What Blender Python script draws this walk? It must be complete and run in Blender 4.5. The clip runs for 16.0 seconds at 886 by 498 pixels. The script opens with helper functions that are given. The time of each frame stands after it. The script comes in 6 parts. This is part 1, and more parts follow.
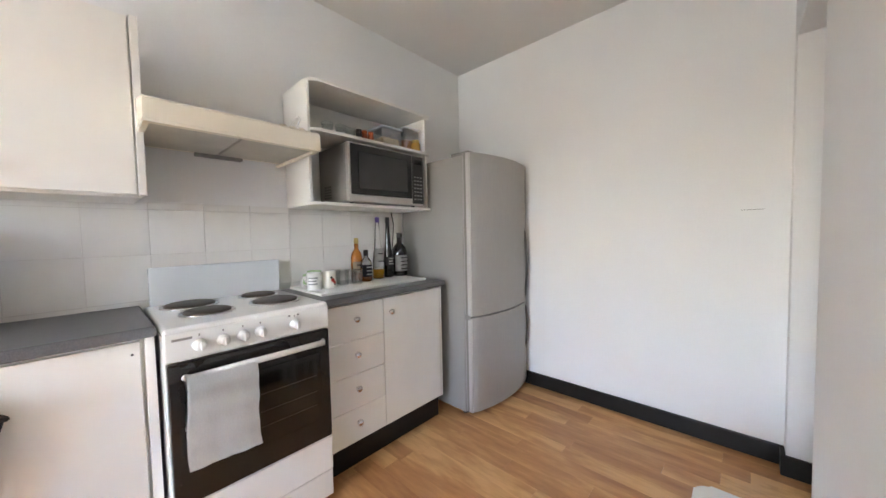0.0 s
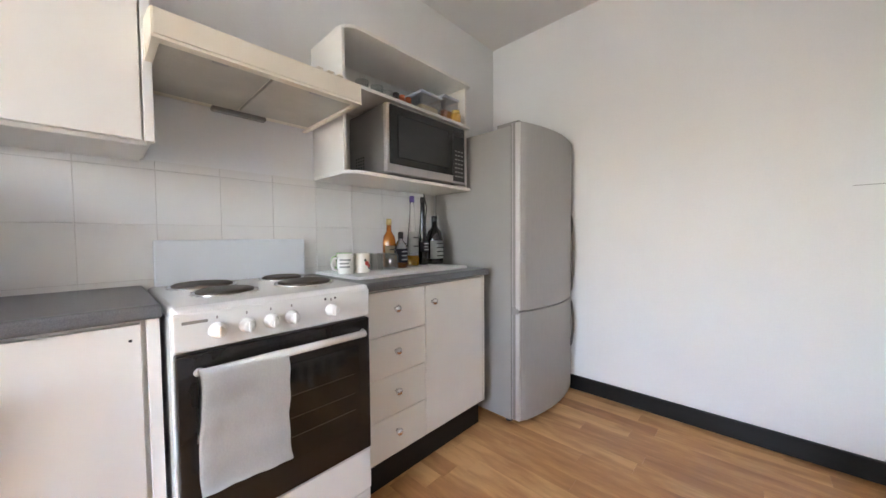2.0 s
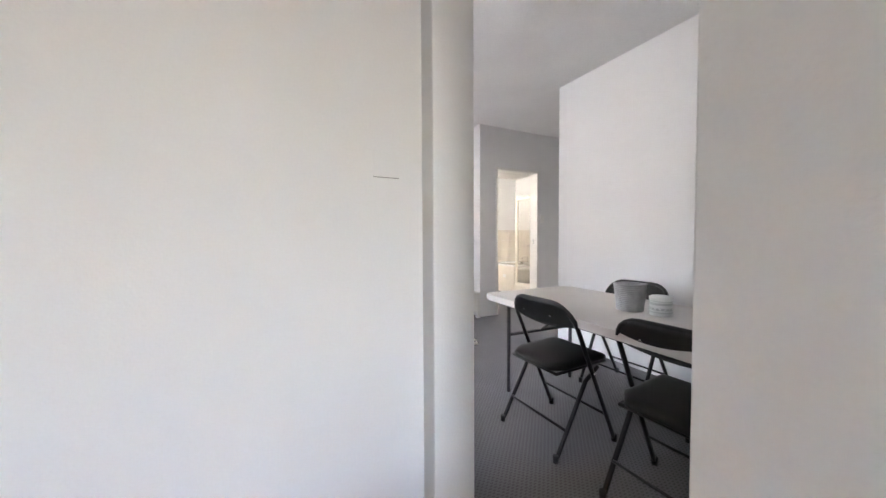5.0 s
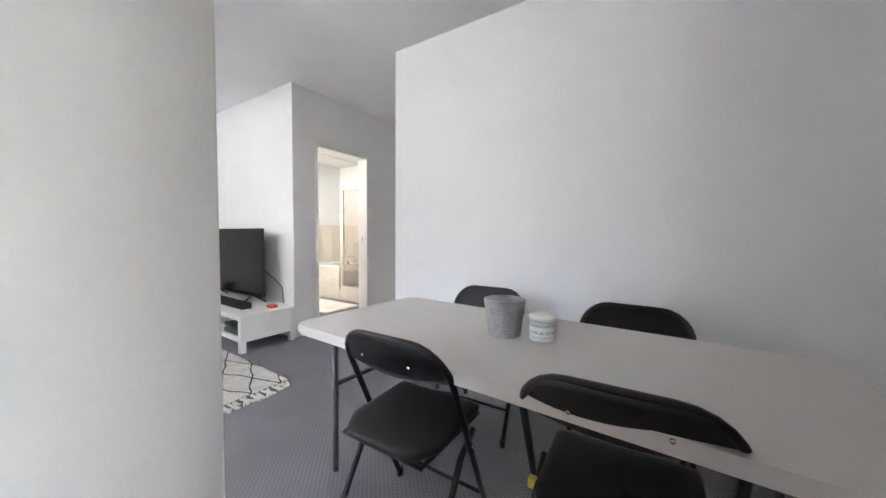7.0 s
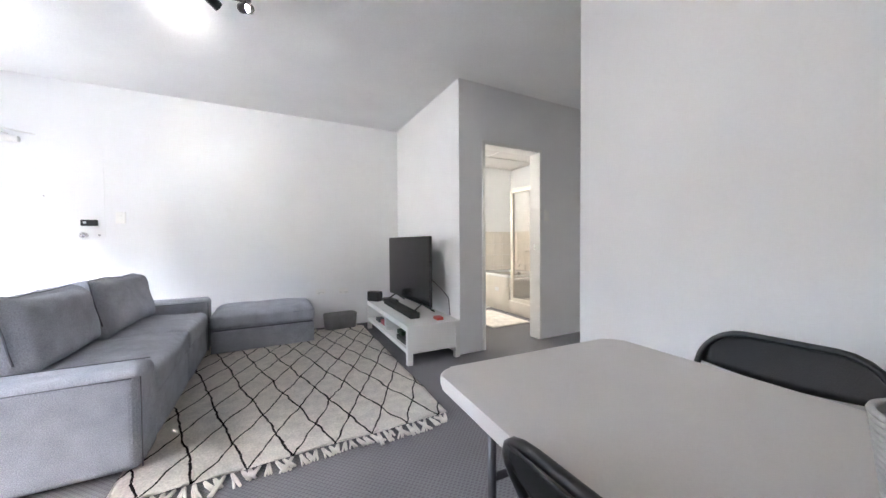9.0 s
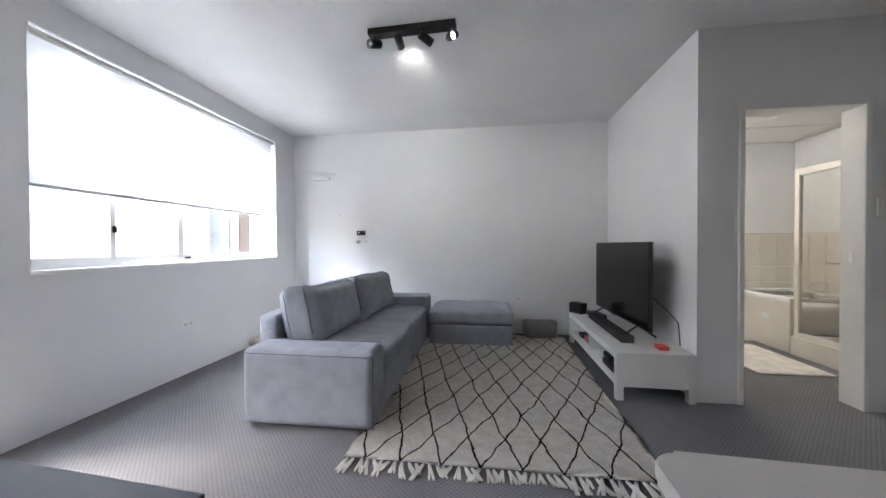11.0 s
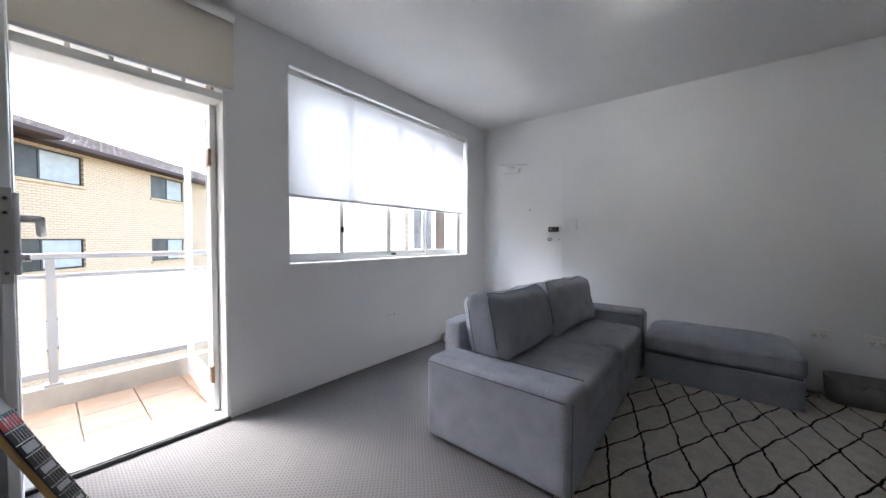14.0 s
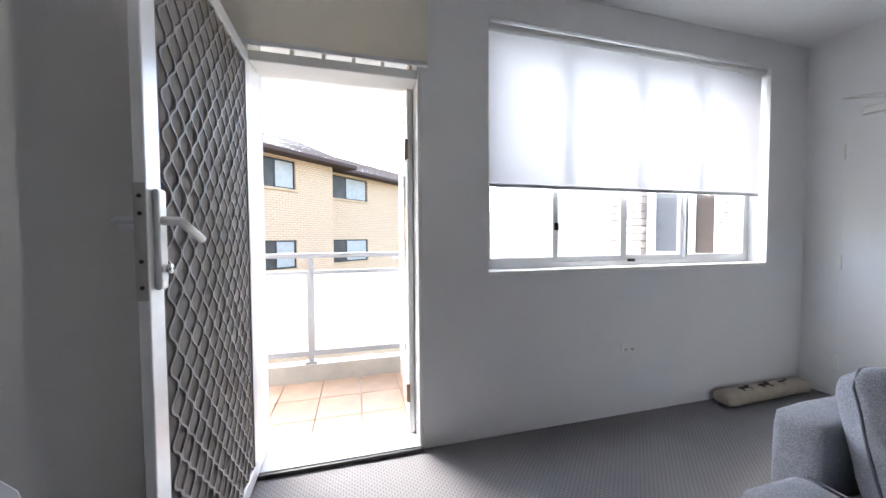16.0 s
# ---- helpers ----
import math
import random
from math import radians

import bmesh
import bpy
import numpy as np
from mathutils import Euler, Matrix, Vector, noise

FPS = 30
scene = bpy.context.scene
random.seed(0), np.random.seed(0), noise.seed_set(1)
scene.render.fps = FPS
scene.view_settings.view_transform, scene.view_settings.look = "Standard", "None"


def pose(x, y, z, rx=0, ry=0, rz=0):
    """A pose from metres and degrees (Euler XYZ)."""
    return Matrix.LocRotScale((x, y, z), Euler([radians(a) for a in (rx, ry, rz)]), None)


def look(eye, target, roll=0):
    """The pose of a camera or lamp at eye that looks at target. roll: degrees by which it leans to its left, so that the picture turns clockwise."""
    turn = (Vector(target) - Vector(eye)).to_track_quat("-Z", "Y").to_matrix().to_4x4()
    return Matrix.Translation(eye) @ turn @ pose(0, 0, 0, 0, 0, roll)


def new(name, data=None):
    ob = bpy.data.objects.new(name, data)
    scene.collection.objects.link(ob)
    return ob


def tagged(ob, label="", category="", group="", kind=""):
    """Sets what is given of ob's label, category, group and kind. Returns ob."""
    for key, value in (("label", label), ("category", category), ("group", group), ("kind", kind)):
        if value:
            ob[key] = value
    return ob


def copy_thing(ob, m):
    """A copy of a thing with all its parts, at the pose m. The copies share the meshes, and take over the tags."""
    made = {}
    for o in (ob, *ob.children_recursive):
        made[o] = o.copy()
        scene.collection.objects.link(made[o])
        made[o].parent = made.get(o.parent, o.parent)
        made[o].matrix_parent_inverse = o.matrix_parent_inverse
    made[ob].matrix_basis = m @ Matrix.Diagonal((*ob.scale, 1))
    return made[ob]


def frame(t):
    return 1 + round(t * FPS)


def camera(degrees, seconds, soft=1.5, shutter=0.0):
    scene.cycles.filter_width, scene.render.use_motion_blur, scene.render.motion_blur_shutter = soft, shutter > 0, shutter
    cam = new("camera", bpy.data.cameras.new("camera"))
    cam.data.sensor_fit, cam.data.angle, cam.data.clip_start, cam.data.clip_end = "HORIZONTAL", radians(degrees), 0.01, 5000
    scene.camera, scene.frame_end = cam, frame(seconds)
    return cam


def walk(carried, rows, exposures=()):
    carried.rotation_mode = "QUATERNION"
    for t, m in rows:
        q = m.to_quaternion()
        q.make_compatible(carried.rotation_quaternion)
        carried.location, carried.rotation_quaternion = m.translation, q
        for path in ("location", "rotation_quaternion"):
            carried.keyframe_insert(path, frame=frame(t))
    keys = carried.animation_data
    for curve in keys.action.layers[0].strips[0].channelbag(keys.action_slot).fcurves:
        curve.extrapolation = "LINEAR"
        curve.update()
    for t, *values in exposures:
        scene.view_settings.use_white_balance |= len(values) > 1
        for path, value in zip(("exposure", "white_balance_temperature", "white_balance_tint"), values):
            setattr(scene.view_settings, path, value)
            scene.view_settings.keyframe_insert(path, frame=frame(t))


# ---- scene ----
cam = camera(107.1, 16.0)
EXPOSURES = [(0, 5.48, 6600, 12), (3, 5.48, 6550, 13), (4.5, 5.45, 6500, 13), (5, 5.45, 6450, 13), (7.5, 5.58, 6200, 10), (9, 5.3, 6200, 11), (10, 4.9, 6150, 10), (12.5, 3.9, 6100, 10), (16, 3.55, 6100, 10)]
PATH = [
    (0, (0.724, 0.962, 1.219), (-0.635, 2.426, 1.126), -1.2),
    (0.5, (0.703, 0.934, 1.174), (-0.779, 2.274, 1.097), -1.0),
    (1, (0.606, 0.9, 1.108), (-0.902, 2.214, 1.044), -0.7),
    (1.5, (0.474, 0.895, 1.089), (-0.989, 2.258, 1.035), -0.7),
    (2, (0.379, 0.99, 1.096), (-0.996, 2.44, 1.025), -0.5),
    (2.5, (0.262, 1.128, 1.105), (-0.894, 2.757, 1.013), -0.5),
    (3, (0.192, 1.318, 1.114), (-0.668, 3.121, 1.026), -0.3),
    (3.5, (0.153, 1.497, 1.103), (-0.33, 3.436, 1.022), -0.1),
    (4, (0.213, 1.718, 1.095), (0.177, 3.716, 1.029), -0.2),
    (4.5, (0.318, 1.959, 1.104), (0.733, 3.914, 1.038), -0.4),
    (5, (0.394, 2.197, 1.096), (1.301, 3.978, 1.031), -0.3),
    (7.3, (0.949, 2.902, 1.1), (2.64, 3.968, 1.026), 0.2),
    (7.5, (0.994, 2.953, 1.069), (2.679, 4.028, 1.013), -0.2),
    (8, (1.144, 3.043, 1.099), (2.67, 4.334, 1.035), -0.3),
    (8.5, (1.236, 3.145, 1.075), (2.501, 4.693, 1.031), -0.3),
    (9, (1.296, 3.275, 1.1), (2.225, 5.045, 1.054), -0.4),
    (9.5, (1.322, 3.329, 1.119), (1.916, 5.239, 1.075), -0.4),
    (10, (1.362, 3.397, 1.13), (1.616, 5.38, 1.086), -0.3),
    (10.2, (1.377, 3.415, 1.114), (1.505, 5.411, 1.086), -0.3),
    (12.3, (1.413, 3.516, 1.185), (0.75, 5.402, 1.144), -0.1),
    (12.5, (1.398, 3.56, 1.179), (0.675, 5.425, 1.14), -0.0),
    (13, (1.321, 3.677, 1.178), (0.453, 5.479, 1.133), 0.1),
    (13.5, (1.252, 3.78, 1.16), (0.214, 5.489, 1.121), 0.0),
    (14, (1.181, 3.877, 1.188), (-0.087, 5.423, 1.125), 0.3),
    (14.5, (1.104, 4.044, 1.139), (-0.416, 5.344, 1.107), -0.2),
    (15, (0.913, 4.151, 1.18), (-0.801, 5.181, 1.12), -0.1),
    (15.5, (0.722, 4.242, 1.189), (-1.125, 5.008, 1.13), -0.2),
    (16, (0.547, 4.283, 1.197), (-1.385, 4.792, 1.126), -0.3),
]
walk(cam, [(t, look(eye, target, roll)) for t, eye, target, roll in PATH], exposures=EXPOSURES)
from mathutils.bvhtree import BVHTree


# ---- world, sun, light ----
world = bpy.data.worlds.new("sky")
scene.world = world
world.use_nodes = True
wn = world.node_tree.nodes
sky = wn.new("ShaderNodeTexSky")
sky.sky_type = "NISHITA"
sky.sun_disc = False
sky.sun_elevation, sky.sun_rotation = radians(47), radians(-116)
sky.air_density, sky.dust_density, sky.ozone_density = 1.0, 2.5, 1.0
world.node_tree.links.new(sky.outputs["Color"], wn["Background"].inputs["Color"])
wn["Background"].inputs["Strength"].default_value = 0.15
sun = new("sun", bpy.data.lights.new("sun", "SUN"))
sun.data.energy, sun.data.angle, sun.data.color = 0.7, radians(22), (1.0, 0.96, 0.9)
sun.matrix_world = look((-6.3, -3.1, 7.6), (0, 0, 0))
BATH_GLOW, NB_TURN = 3.3, 135.0


def sky_lamp(name, y0, y1, z0, z1, x, watts, col):
    """Sky light that enters by a window, as an area lamp in its opening."""
    o = new(name, bpy.data.lights.new(name, "AREA"))
    o.data.shape, o.data.size, o.data.size_y = "RECTANGLE", y1 - y0, z1 - z0
    o.data.energy, o.data.color = watts, col
    o.matrix_world = look((x, (y0 + y1) / 2, (z0 + z1) / 2), (x + 1, (y0 + y1) / 2, (z0 + z1) / 2))
    return o


sky_lamp("window_skylight", 5.1, 6.95, 1.56, 2.36, -1.46, 2.4, (0.93, 0.97, 1.0))
# Kitchen lamp fills an added opening in the south wall, out of view.
sky_lamp("unseen_kitchen_skylight", -0.6, 0.6, 0.95, 2.1, 0, 0.68, (1.0, 0.96, 0.91)).matrix_world = look((0.22, -2.47, 1.52), (0.0, 0, 1.35))

# ---- materials ----
def mat(name, col=(0.8, 0.8, 0.8), rough=0.5, metal=0.0, var=0.04, scale=6.0, bump=0.0, bscale=60.0, fine=0.0, stretch=(1, 1, 1), spec=0.5, island=0.0):
    """A surface with a base colour, slow stains, fine grain and relief."""
    m = bpy.data.materials.new(name)
    m.use_nodes = True
    n, l = m.node_tree.nodes, m.node_tree.links
    b = n["Principled BSDF"]
    b.inputs["Roughness"].default_value, b.inputs["Metallic"].default_value = rough, metal
    b.inputs["Specular IOR Level"].default_value = spec
    tc = n.new("ShaderNodeTexCoord")
    mp = n.new("ShaderNodeMapping")
    mp.inputs["Scale"].default_value = stretch
    l.new(tc.outputs["Object"], mp.inputs["Vector"])
    big = n.new("ShaderNodeTexNoise")
    big.inputs["Scale"].default_value, big.inputs["Detail"].default_value = scale, 5
    l.new(mp.outputs["Vector"], big.inputs["Vector"])
    small = n.new("ShaderNodeTexNoise")
    small.inputs["Scale"].default_value, small.inputs["Detail"].default_value = bscale, 3
    l.new(mp.outputs["Vector"], small.inputs["Vector"])
    ramp = n.new("ShaderNodeMapRange")
    ramp.inputs["From Min"].default_value, ramp.inputs["From Max"].default_value = 0.3, 0.7
    ramp.inputs["To Min"].default_value, ramp.inputs["To Max"].default_value = 1 - var, 1 + var
    l.new(big.outputs["Fac"], ramp.inputs["Value"])
    grain = n.new("ShaderNodeMapRange")
    grain.inputs["From Min"].default_value, grain.inputs["From Max"].default_value = 0.3, 0.7
    grain.inputs["To Min"].default_value, grain.inputs["To Max"].default_value = 1 - fine, 1 + fine
    l.new(small.outputs["Fac"], grain.inputs["Value"])
    mul = n.new("ShaderNodeMath")
    mul.operation = "MULTIPLY"
    l.new(ramp.outputs["Result"], mul.inputs[0])
    l.new(grain.outputs["Result"], mul.inputs[1])
    last = mul
    if island:
        oi = n.new("ShaderNodeObjectInfo")
        ir = n.new("ShaderNodeMapRange")
        ir.inputs["To Min"].default_value, ir.inputs["To Max"].default_value = 1 - island, 1 + island
        l.new(oi.outputs["Random"], ir.inputs["Value"])
        last = n.new("ShaderNodeMath")
        last.operation = "MULTIPLY"
        l.new(mul.outputs[0], last.inputs[0])
        l.new(ir.outputs["Result"], last.inputs[1])
    mix = n.new("ShaderNodeVectorMath")
    mix.operation = "SCALE"
    mix.inputs[0].default_value = col
    l.new(last.outputs[0], mix.inputs["Scale"])
    l.new(mix.outputs["Vector"], b.inputs["Base Color"])
    if bump:
        bp = n.new("ShaderNodeBump")
        bp.inputs["Strength"].default_value, bp.inputs["Distance"].default_value = 1.0, bump
        l.new(small.outputs["Fac"], bp.inputs["Height"])
        l.new(bp.outputs["Normal"], b.inputs["Normal"])
    rr = n.new("ShaderNodeMapRange")
    rr.inputs["To Min"].default_value, rr.inputs["To Max"].default_value = max(0, rough - 0.06), min(1, rough + 0.06)
    l.new(big.outputs["Fac"], rr.inputs["Value"])
    l.new(rr.outputs["Result"], b.inputs["Roughness"])
    return m


def glass(name, tint=(1, 1, 1), rough=0.0):
    m = bpy.data.materials.new(name)
    m.use_nodes = True
    b = m.node_tree.nodes["Principled BSDF"]
    b.inputs["Base Color"].default_value = (*tint, 1)
    b.inputs["Roughness"].default_value, b.inputs["IOR"].default_value = rough, 1.45
    b.inputs["Transmission Weight"].default_value = 1.0
    return m


def pane_glass(name, tint=(0.97, 0.98, 0.98), gloss=0.06):
    """Thin window glass: clear, with a faint mirror."""
    m = bpy.data.materials.new(name)
    m.use_nodes = True
    n, l = m.node_tree.nodes, m.node_tree.links
    n.remove(n["Principled BSDF"])
    t, g, x = n.new("ShaderNodeBsdfTransparent"), n.new("ShaderNodeBsdfGlossy"), n.new("ShaderNodeMixShader")
    t.inputs["Color"].default_value = (*tint, 1)
    g.inputs["Roughness"].default_value = 0.02
    x.inputs["Fac"].default_value = gloss
    l.new(t.outputs[0], x.inputs[1])
    l.new(g.outputs[0], x.inputs[2])
    l.new(x.outputs[0], n["Material Output"].inputs["Surface"])
    return m


def cloth_thin(name, col, through_col, share=0.5):
    """Woven blind cloth: part of the light comes through."""
    m = bpy.data.materials.new(name)
    m.use_nodes = True
    n, l = m.node_tree.nodes, m.node_tree.links
    n.remove(n["Principled BSDF"])
    d, t, x = n.new("ShaderNodeBsdfDiffuse"), n.new("ShaderNodeBsdfTranslucent"), n.new("ShaderNodeMixShader")
    tc, w = n.new("ShaderNodeTexCoord"), n.new("ShaderNodeTexNoise")
    w.inputs["Scale"].default_value = 350
    l.new(tc.outputs["Object"], w.inputs["Vector"])
    r = n.new("ShaderNodeMapRange")
    r.inputs["To Min"].default_value, r.inputs["To Max"].default_value = share - 0.06, share + 0.06
    l.new(w.outputs["Fac"], r.inputs["Value"])
    d.inputs["Color"].default_value, t.inputs["Color"].default_value = (*col, 1), (*through_col, 1)
    l.new(r.outputs["Result"], x.inputs["Fac"])
    l.new(d.outputs[0], x.inputs[1])
    l.new(t.outputs[0], x.inputs[2])
    l.new(x.outputs[0], n["Material Output"].inputs["Surface"])
    return m


def glow(name, col, power):
    m = bpy.data.materials.new(name)
    m.use_nodes = True
    b = m.node_tree.nodes["Principled BSDF"]
    b.inputs["Base Color"].default_value = (*col, 1)
    b.inputs["Emission Color"].default_value, b.inputs["Emission Strength"].default_value = (*col, 1), power
    return m


def carpet_material():
    """Loop-pile carpet: rows of small dark pits between ribs of grey wool."""
    m = mat("carpet", (0.205, 0.2, 0.205), 0.95, var=0.06, scale=3, bscale=260, fine=0.12, spec=0.1)
    n, l = m.node_tree.nodes, m.node_tree.links
    b = n["Principled BSDF"]
    tc = n.new("ShaderNodeTexCoord")
    sep = n.new("ShaderNodeSeparateXYZ")
    l.new(tc.outputs["Object"], sep.inputs[0])

    def op(kind, a, c):
        o = n.new("ShaderNodeMath")
        o.operation = kind
        for i, v in enumerate((a, c)):
            if isinstance(v, (int, float)):
                o.inputs[i].default_value = v
            elif v is not None:
                l.new(v, o.inputs[i])
        return o.outputs[0]

    row = op("MULTIPLY", sep.outputs["Y"], 1 / 0.013)
    shift = op("MULTIPLY", op("MODULO", op("FLOOR", row, None), 2), 0.5)
    cx = op("FRACT", op("ADD", op("MULTIPLY", op("ADD", sep.outputs["X"], 10), 1 / 0.026), shift), None)
    cy = op("FRACT", row, None)
    dx, dy = op("ABSOLUTE", op("SUBTRACT", cx, 0.5), None), op("ABSOLUTE", op("SUBTRACT", cy, 0.5), None)
    pit = op("MULTIPLY", op("SMOOTH_MIN", op("LESS_THAN", dx, 0.27), 1.0), op("LESS_THAN", dy, 0.26))
    old = b.inputs["Base Color"].links[0].from_socket
    sc = n.new("ShaderNodeVectorMath")
    sc.operation = "SCALE"
    l.new(old, sc.inputs[0])
    l.new(op("SUBTRACT", 1.12, op("MULTIPLY", pit, 0.36)), sc.inputs["Scale"])
    l.new(sc.outputs["Vector"], b.inputs["Base Color"])
    bp = n.new("ShaderNodeBump")
    bp.inputs["Distance"].default_value = 0.003
    l.new(op("SUBTRACT", 1.0, pit), bp.inputs["Height"])
    l.new(bp.outputs["Normal"], b.inputs["Normal"])
    return m


def vinyl_material():
    """Oak-print vinyl plank: long grain along x, a tone of its own for each plank."""
    m = bpy.data.materials.new("oak_vinyl")
    m.use_nodes = True
    n, l = m.node_tree.nodes, m.node_tree.links
    b = n["Principled BSDF"]
    b.inputs["Roughness"].default_value = 0.36
    tc, oi = n.new("ShaderNodeTexCoord"), n.new("ShaderNodeObjectInfo")
    off = n.new("ShaderNodeVectorMath")
    off.operation = "ADD"
    sc = n.new("ShaderNodeVectorMath")
    sc.operation = "SCALE"
    sc.inputs[0].default_value = (7.1, 3.7, 0)
    l.new(oi.outputs["Random"], sc.inputs["Scale"])
    l.new(tc.outputs["Object"], off.inputs[0])
    l.new(sc.outputs["Vector"], off.inputs[1])
    mp = n.new("ShaderNodeMapping")
    mp.inputs["Scale"].default_value = (1.0, 5, 1)
    l.new(off.outputs["Vector"], mp.inputs["Vector"])
    g1, g2 = n.new("ShaderNodeTexNoise"), n.new("ShaderNodeTexNoise")
    g1.inputs["Scale"].default_value, g1.inputs["Detail"].default_value, g1.inputs["Distortion"].default_value = 2.4, 5, 0.5
    g2.inputs["Scale"].default_value, g2.inputs["Detail"].default_value = 11, 4
    l.new(mp.outputs["Vector"], g1.inputs["Vector"])
    l.new(mp.outputs["Vector"], g2.inputs["Vector"])
    mx = n.new("ShaderNodeMath")
    mx.operation = "MULTIPLY_ADD"
    mx.inputs[1].default_value = 0.28
    l.new(g2.outputs["Fac"], mx.inputs[0])
    l.new(g1.outputs["Fac"], mx.inputs[2])
    ad = n.new("ShaderNodeMath")
    ad.operation = "MULTIPLY_ADD"
    ad.inputs[1].default_value = 0.34
    l.new(oi.outputs["Random"], ad.inputs[0])
    l.new(mx.outputs[0], ad.inputs[2])
    rp = n.new("ShaderNodeValToRGB")
    rp.color_ramp.elements[0].position, rp.color_ramp.elements[0].color = 0.5, (0.4, 0.17, 0.06, 1)
    rp.color_ramp.elements[1].position, rp.color_ramp.elements[1].color = 1.0, (0.74, 0.42, 0.18, 1)
    mid = rp.color_ramp.elements.new(0.78)
    mid.color = (0.56, 0.272, 0.102, 1)
    l.new(ad.outputs[0], rp.inputs["Fac"])
    l.new(rp.outputs["Color"], b.inputs["Base Color"])
    bp = n.new("ShaderNodeBump")
    bp.inputs["Distance"].default_value, bp.inputs["Strength"].default_value = 0.0006, 0.6
    l.new(g2.outputs["Fac"], bp.inputs["Height"])
    l.new(bp.outputs["Normal"], b.inputs["Normal"])
    return m


def rug_material():
    """Cream wool with irregular black lines that cross into diamonds."""
    m = mat("rug_wool", (0.83, 0.79, 0.73), 0.98, var=0.1, scale=14, bump=0.006, bscale=95, fine=0.12, spec=0.05)
    n, l = m.node_tree.nodes, m.node_tree.links
    b = n["Principled BSDF"]
    tc, nz = n.new("ShaderNodeTexCoord"), n.new("ShaderNodeTexNoise")
    nz.inputs["Scale"].default_value, nz.inputs["Detail"].default_value = 5, 3
    l.new(tc.outputs["Object"], nz.inputs["Vector"])
    sep, ns = n.new("ShaderNodeSeparateXYZ"), n.new("ShaderNodeSeparateXYZ")
    l.new(tc.outputs["Object"], sep.inputs[0])
    l.new(nz.outputs["Color"], ns.inputs[0])

    def op(kind, a, c=None, d=None):
        o = n.new("ShaderNodeMath")
        o.operation = kind
        for i, v in enumerate((a, c, d)):
            if isinstance(v, (int, float)):
                o.inputs[i].default_value = v
            elif v is not None:
                l.new(v, o.inputs[i])
        return o.outputs[0]

    wob_x = op("MULTIPLY", op("SUBTRACT", ns.outputs["X"], 0.5), 0.07)
    wob_y = op("MULTIPLY", op("SUBTRACT", ns.outputs["Y"], 0.5), 0.07)
    lean = op("MULTIPLY_ADD", sep.outputs["Y"], -0.11, op("ADD", sep.outputs["X"], wob_x))
    u = op("DIVIDE", lean, RUG_CELL_X)
    v = op("DIVIDE", op("ADD", sep.outputs["Y"], wob_y), RUG_CELL_Y)
    lines = []
    for s in (1, -1):
        d = op("MULTIPLY_ADD", v, s, u)
        lines.append(op("ABSOLUTE", op("SUBTRACT", op("FRACT", op("ADD", d, 50)), 0.5)))
    near = op("MINIMUM", *lines)
    fz = n.new("ShaderNodeTexNoise")
    fz.inputs["Scale"].default_value, fz.inputs["Detail"].default_value = 70, 2
    l.new(tc.outputs["Object"], fz.inputs["Vector"])
    mask = op("LESS_THAN", op("MULTIPLY_ADD", op("SUBTRACT", fz.outputs["Fac"], 0.5), 0.05, near), 0.027)
    old = b.inputs["Base Color"].links[0].from_socket
    mx = n.new("ShaderNodeMix")
    mx.data_type = "RGBA"
    l.new(mask, mx.inputs["Factor"])
    l.new(old, mx.inputs["A"])
    mx.inputs["B"].default_value = (0.025, 0.022, 0.022, 1)
    l.new(mx.outputs["Result"], b.inputs["Base Color"])
    return m


def leather_like(name, col, rough):
    return mat(name, col, rough, var=0.08, scale=9, bump=0.0008, bscale=240)


RUG_CELL_X, RUG_CELL_Y = 0.205, 0.525
WALL = mat("wall_paint", (0.8, 0.8, 0.8), 0.75, var=0.02, scale=1.5, bump=0.0006, bscale=120, fine=0.01, spec=0.3)
CEIL = mat("stippled_ceiling", (0.8, 0.8, 0.8), 0.9, var=0.03, scale=2, bump=0.003, bscale=85, fine=0.02, spec=0.2)
KCEIL = mat("ceiling_paint", (0.78, 0.76, 0.74), 0.85, var=0.02, scale=2, bump=0.0005, bscale=100, spec=0.2)
GLOSS_WHITE = mat("white_gloss_paint", (0.82, 0.81, 0.78), 0.35, var=0.03, scale=4, bump=0.0004, bscale=90)
LAMINATE = mat("white_laminate", (0.8, 0.785, 0.75), 0.38, var=0.02, scale=5, bump=0.0002, bscale=150)
BENCH = mat("grey_speckled_laminate", (0.13, 0.13, 0.135), 0.38, var=0.1, scale=5, bscale=420, fine=0.22)
BLACK_PAINT = mat("black_gloss_skirting", (0.012, 0.011, 0.011), 0.4, var=0.2, scale=8, bump=0.0004, bscale=60, spec=0.25)
ENAMEL = mat("white_enamel", (0.83, 0.83, 0.82), 0.22, var=0.01, scale=3)
STEEL = mat("brushed_steel", (0.42, 0.405, 0.39), 0.5, 0.3, var=0.015, scale=3, bump=0.0001, bscale=260, fine=0.04, stretch=(1, 1, 0.05))
DARKSTEEL = mat("grey_painted_steel", (0.27, 0.26, 0.25), 0.42, 0.35, var=0.04, scale=4)
CHROME = mat("chrome", (0.72, 0.72, 0.72), 0.16, 1.0, var=0.04, scale=20)
ALU = mat("aluminium_white_coat", (0.72, 0.73, 0.74), 0.35, 0.3, var=0.03, scale=6)
BLACKP = mat("black_plastic", (0.014, 0.014, 0.015), 0.4, var=0.15, scale=12, bump=0.0002, bscale=300)
DARKGLASS = mat("dark_oven_glass", (0.012, 0.011, 0.01), 0.08, var=0.1, scale=5)
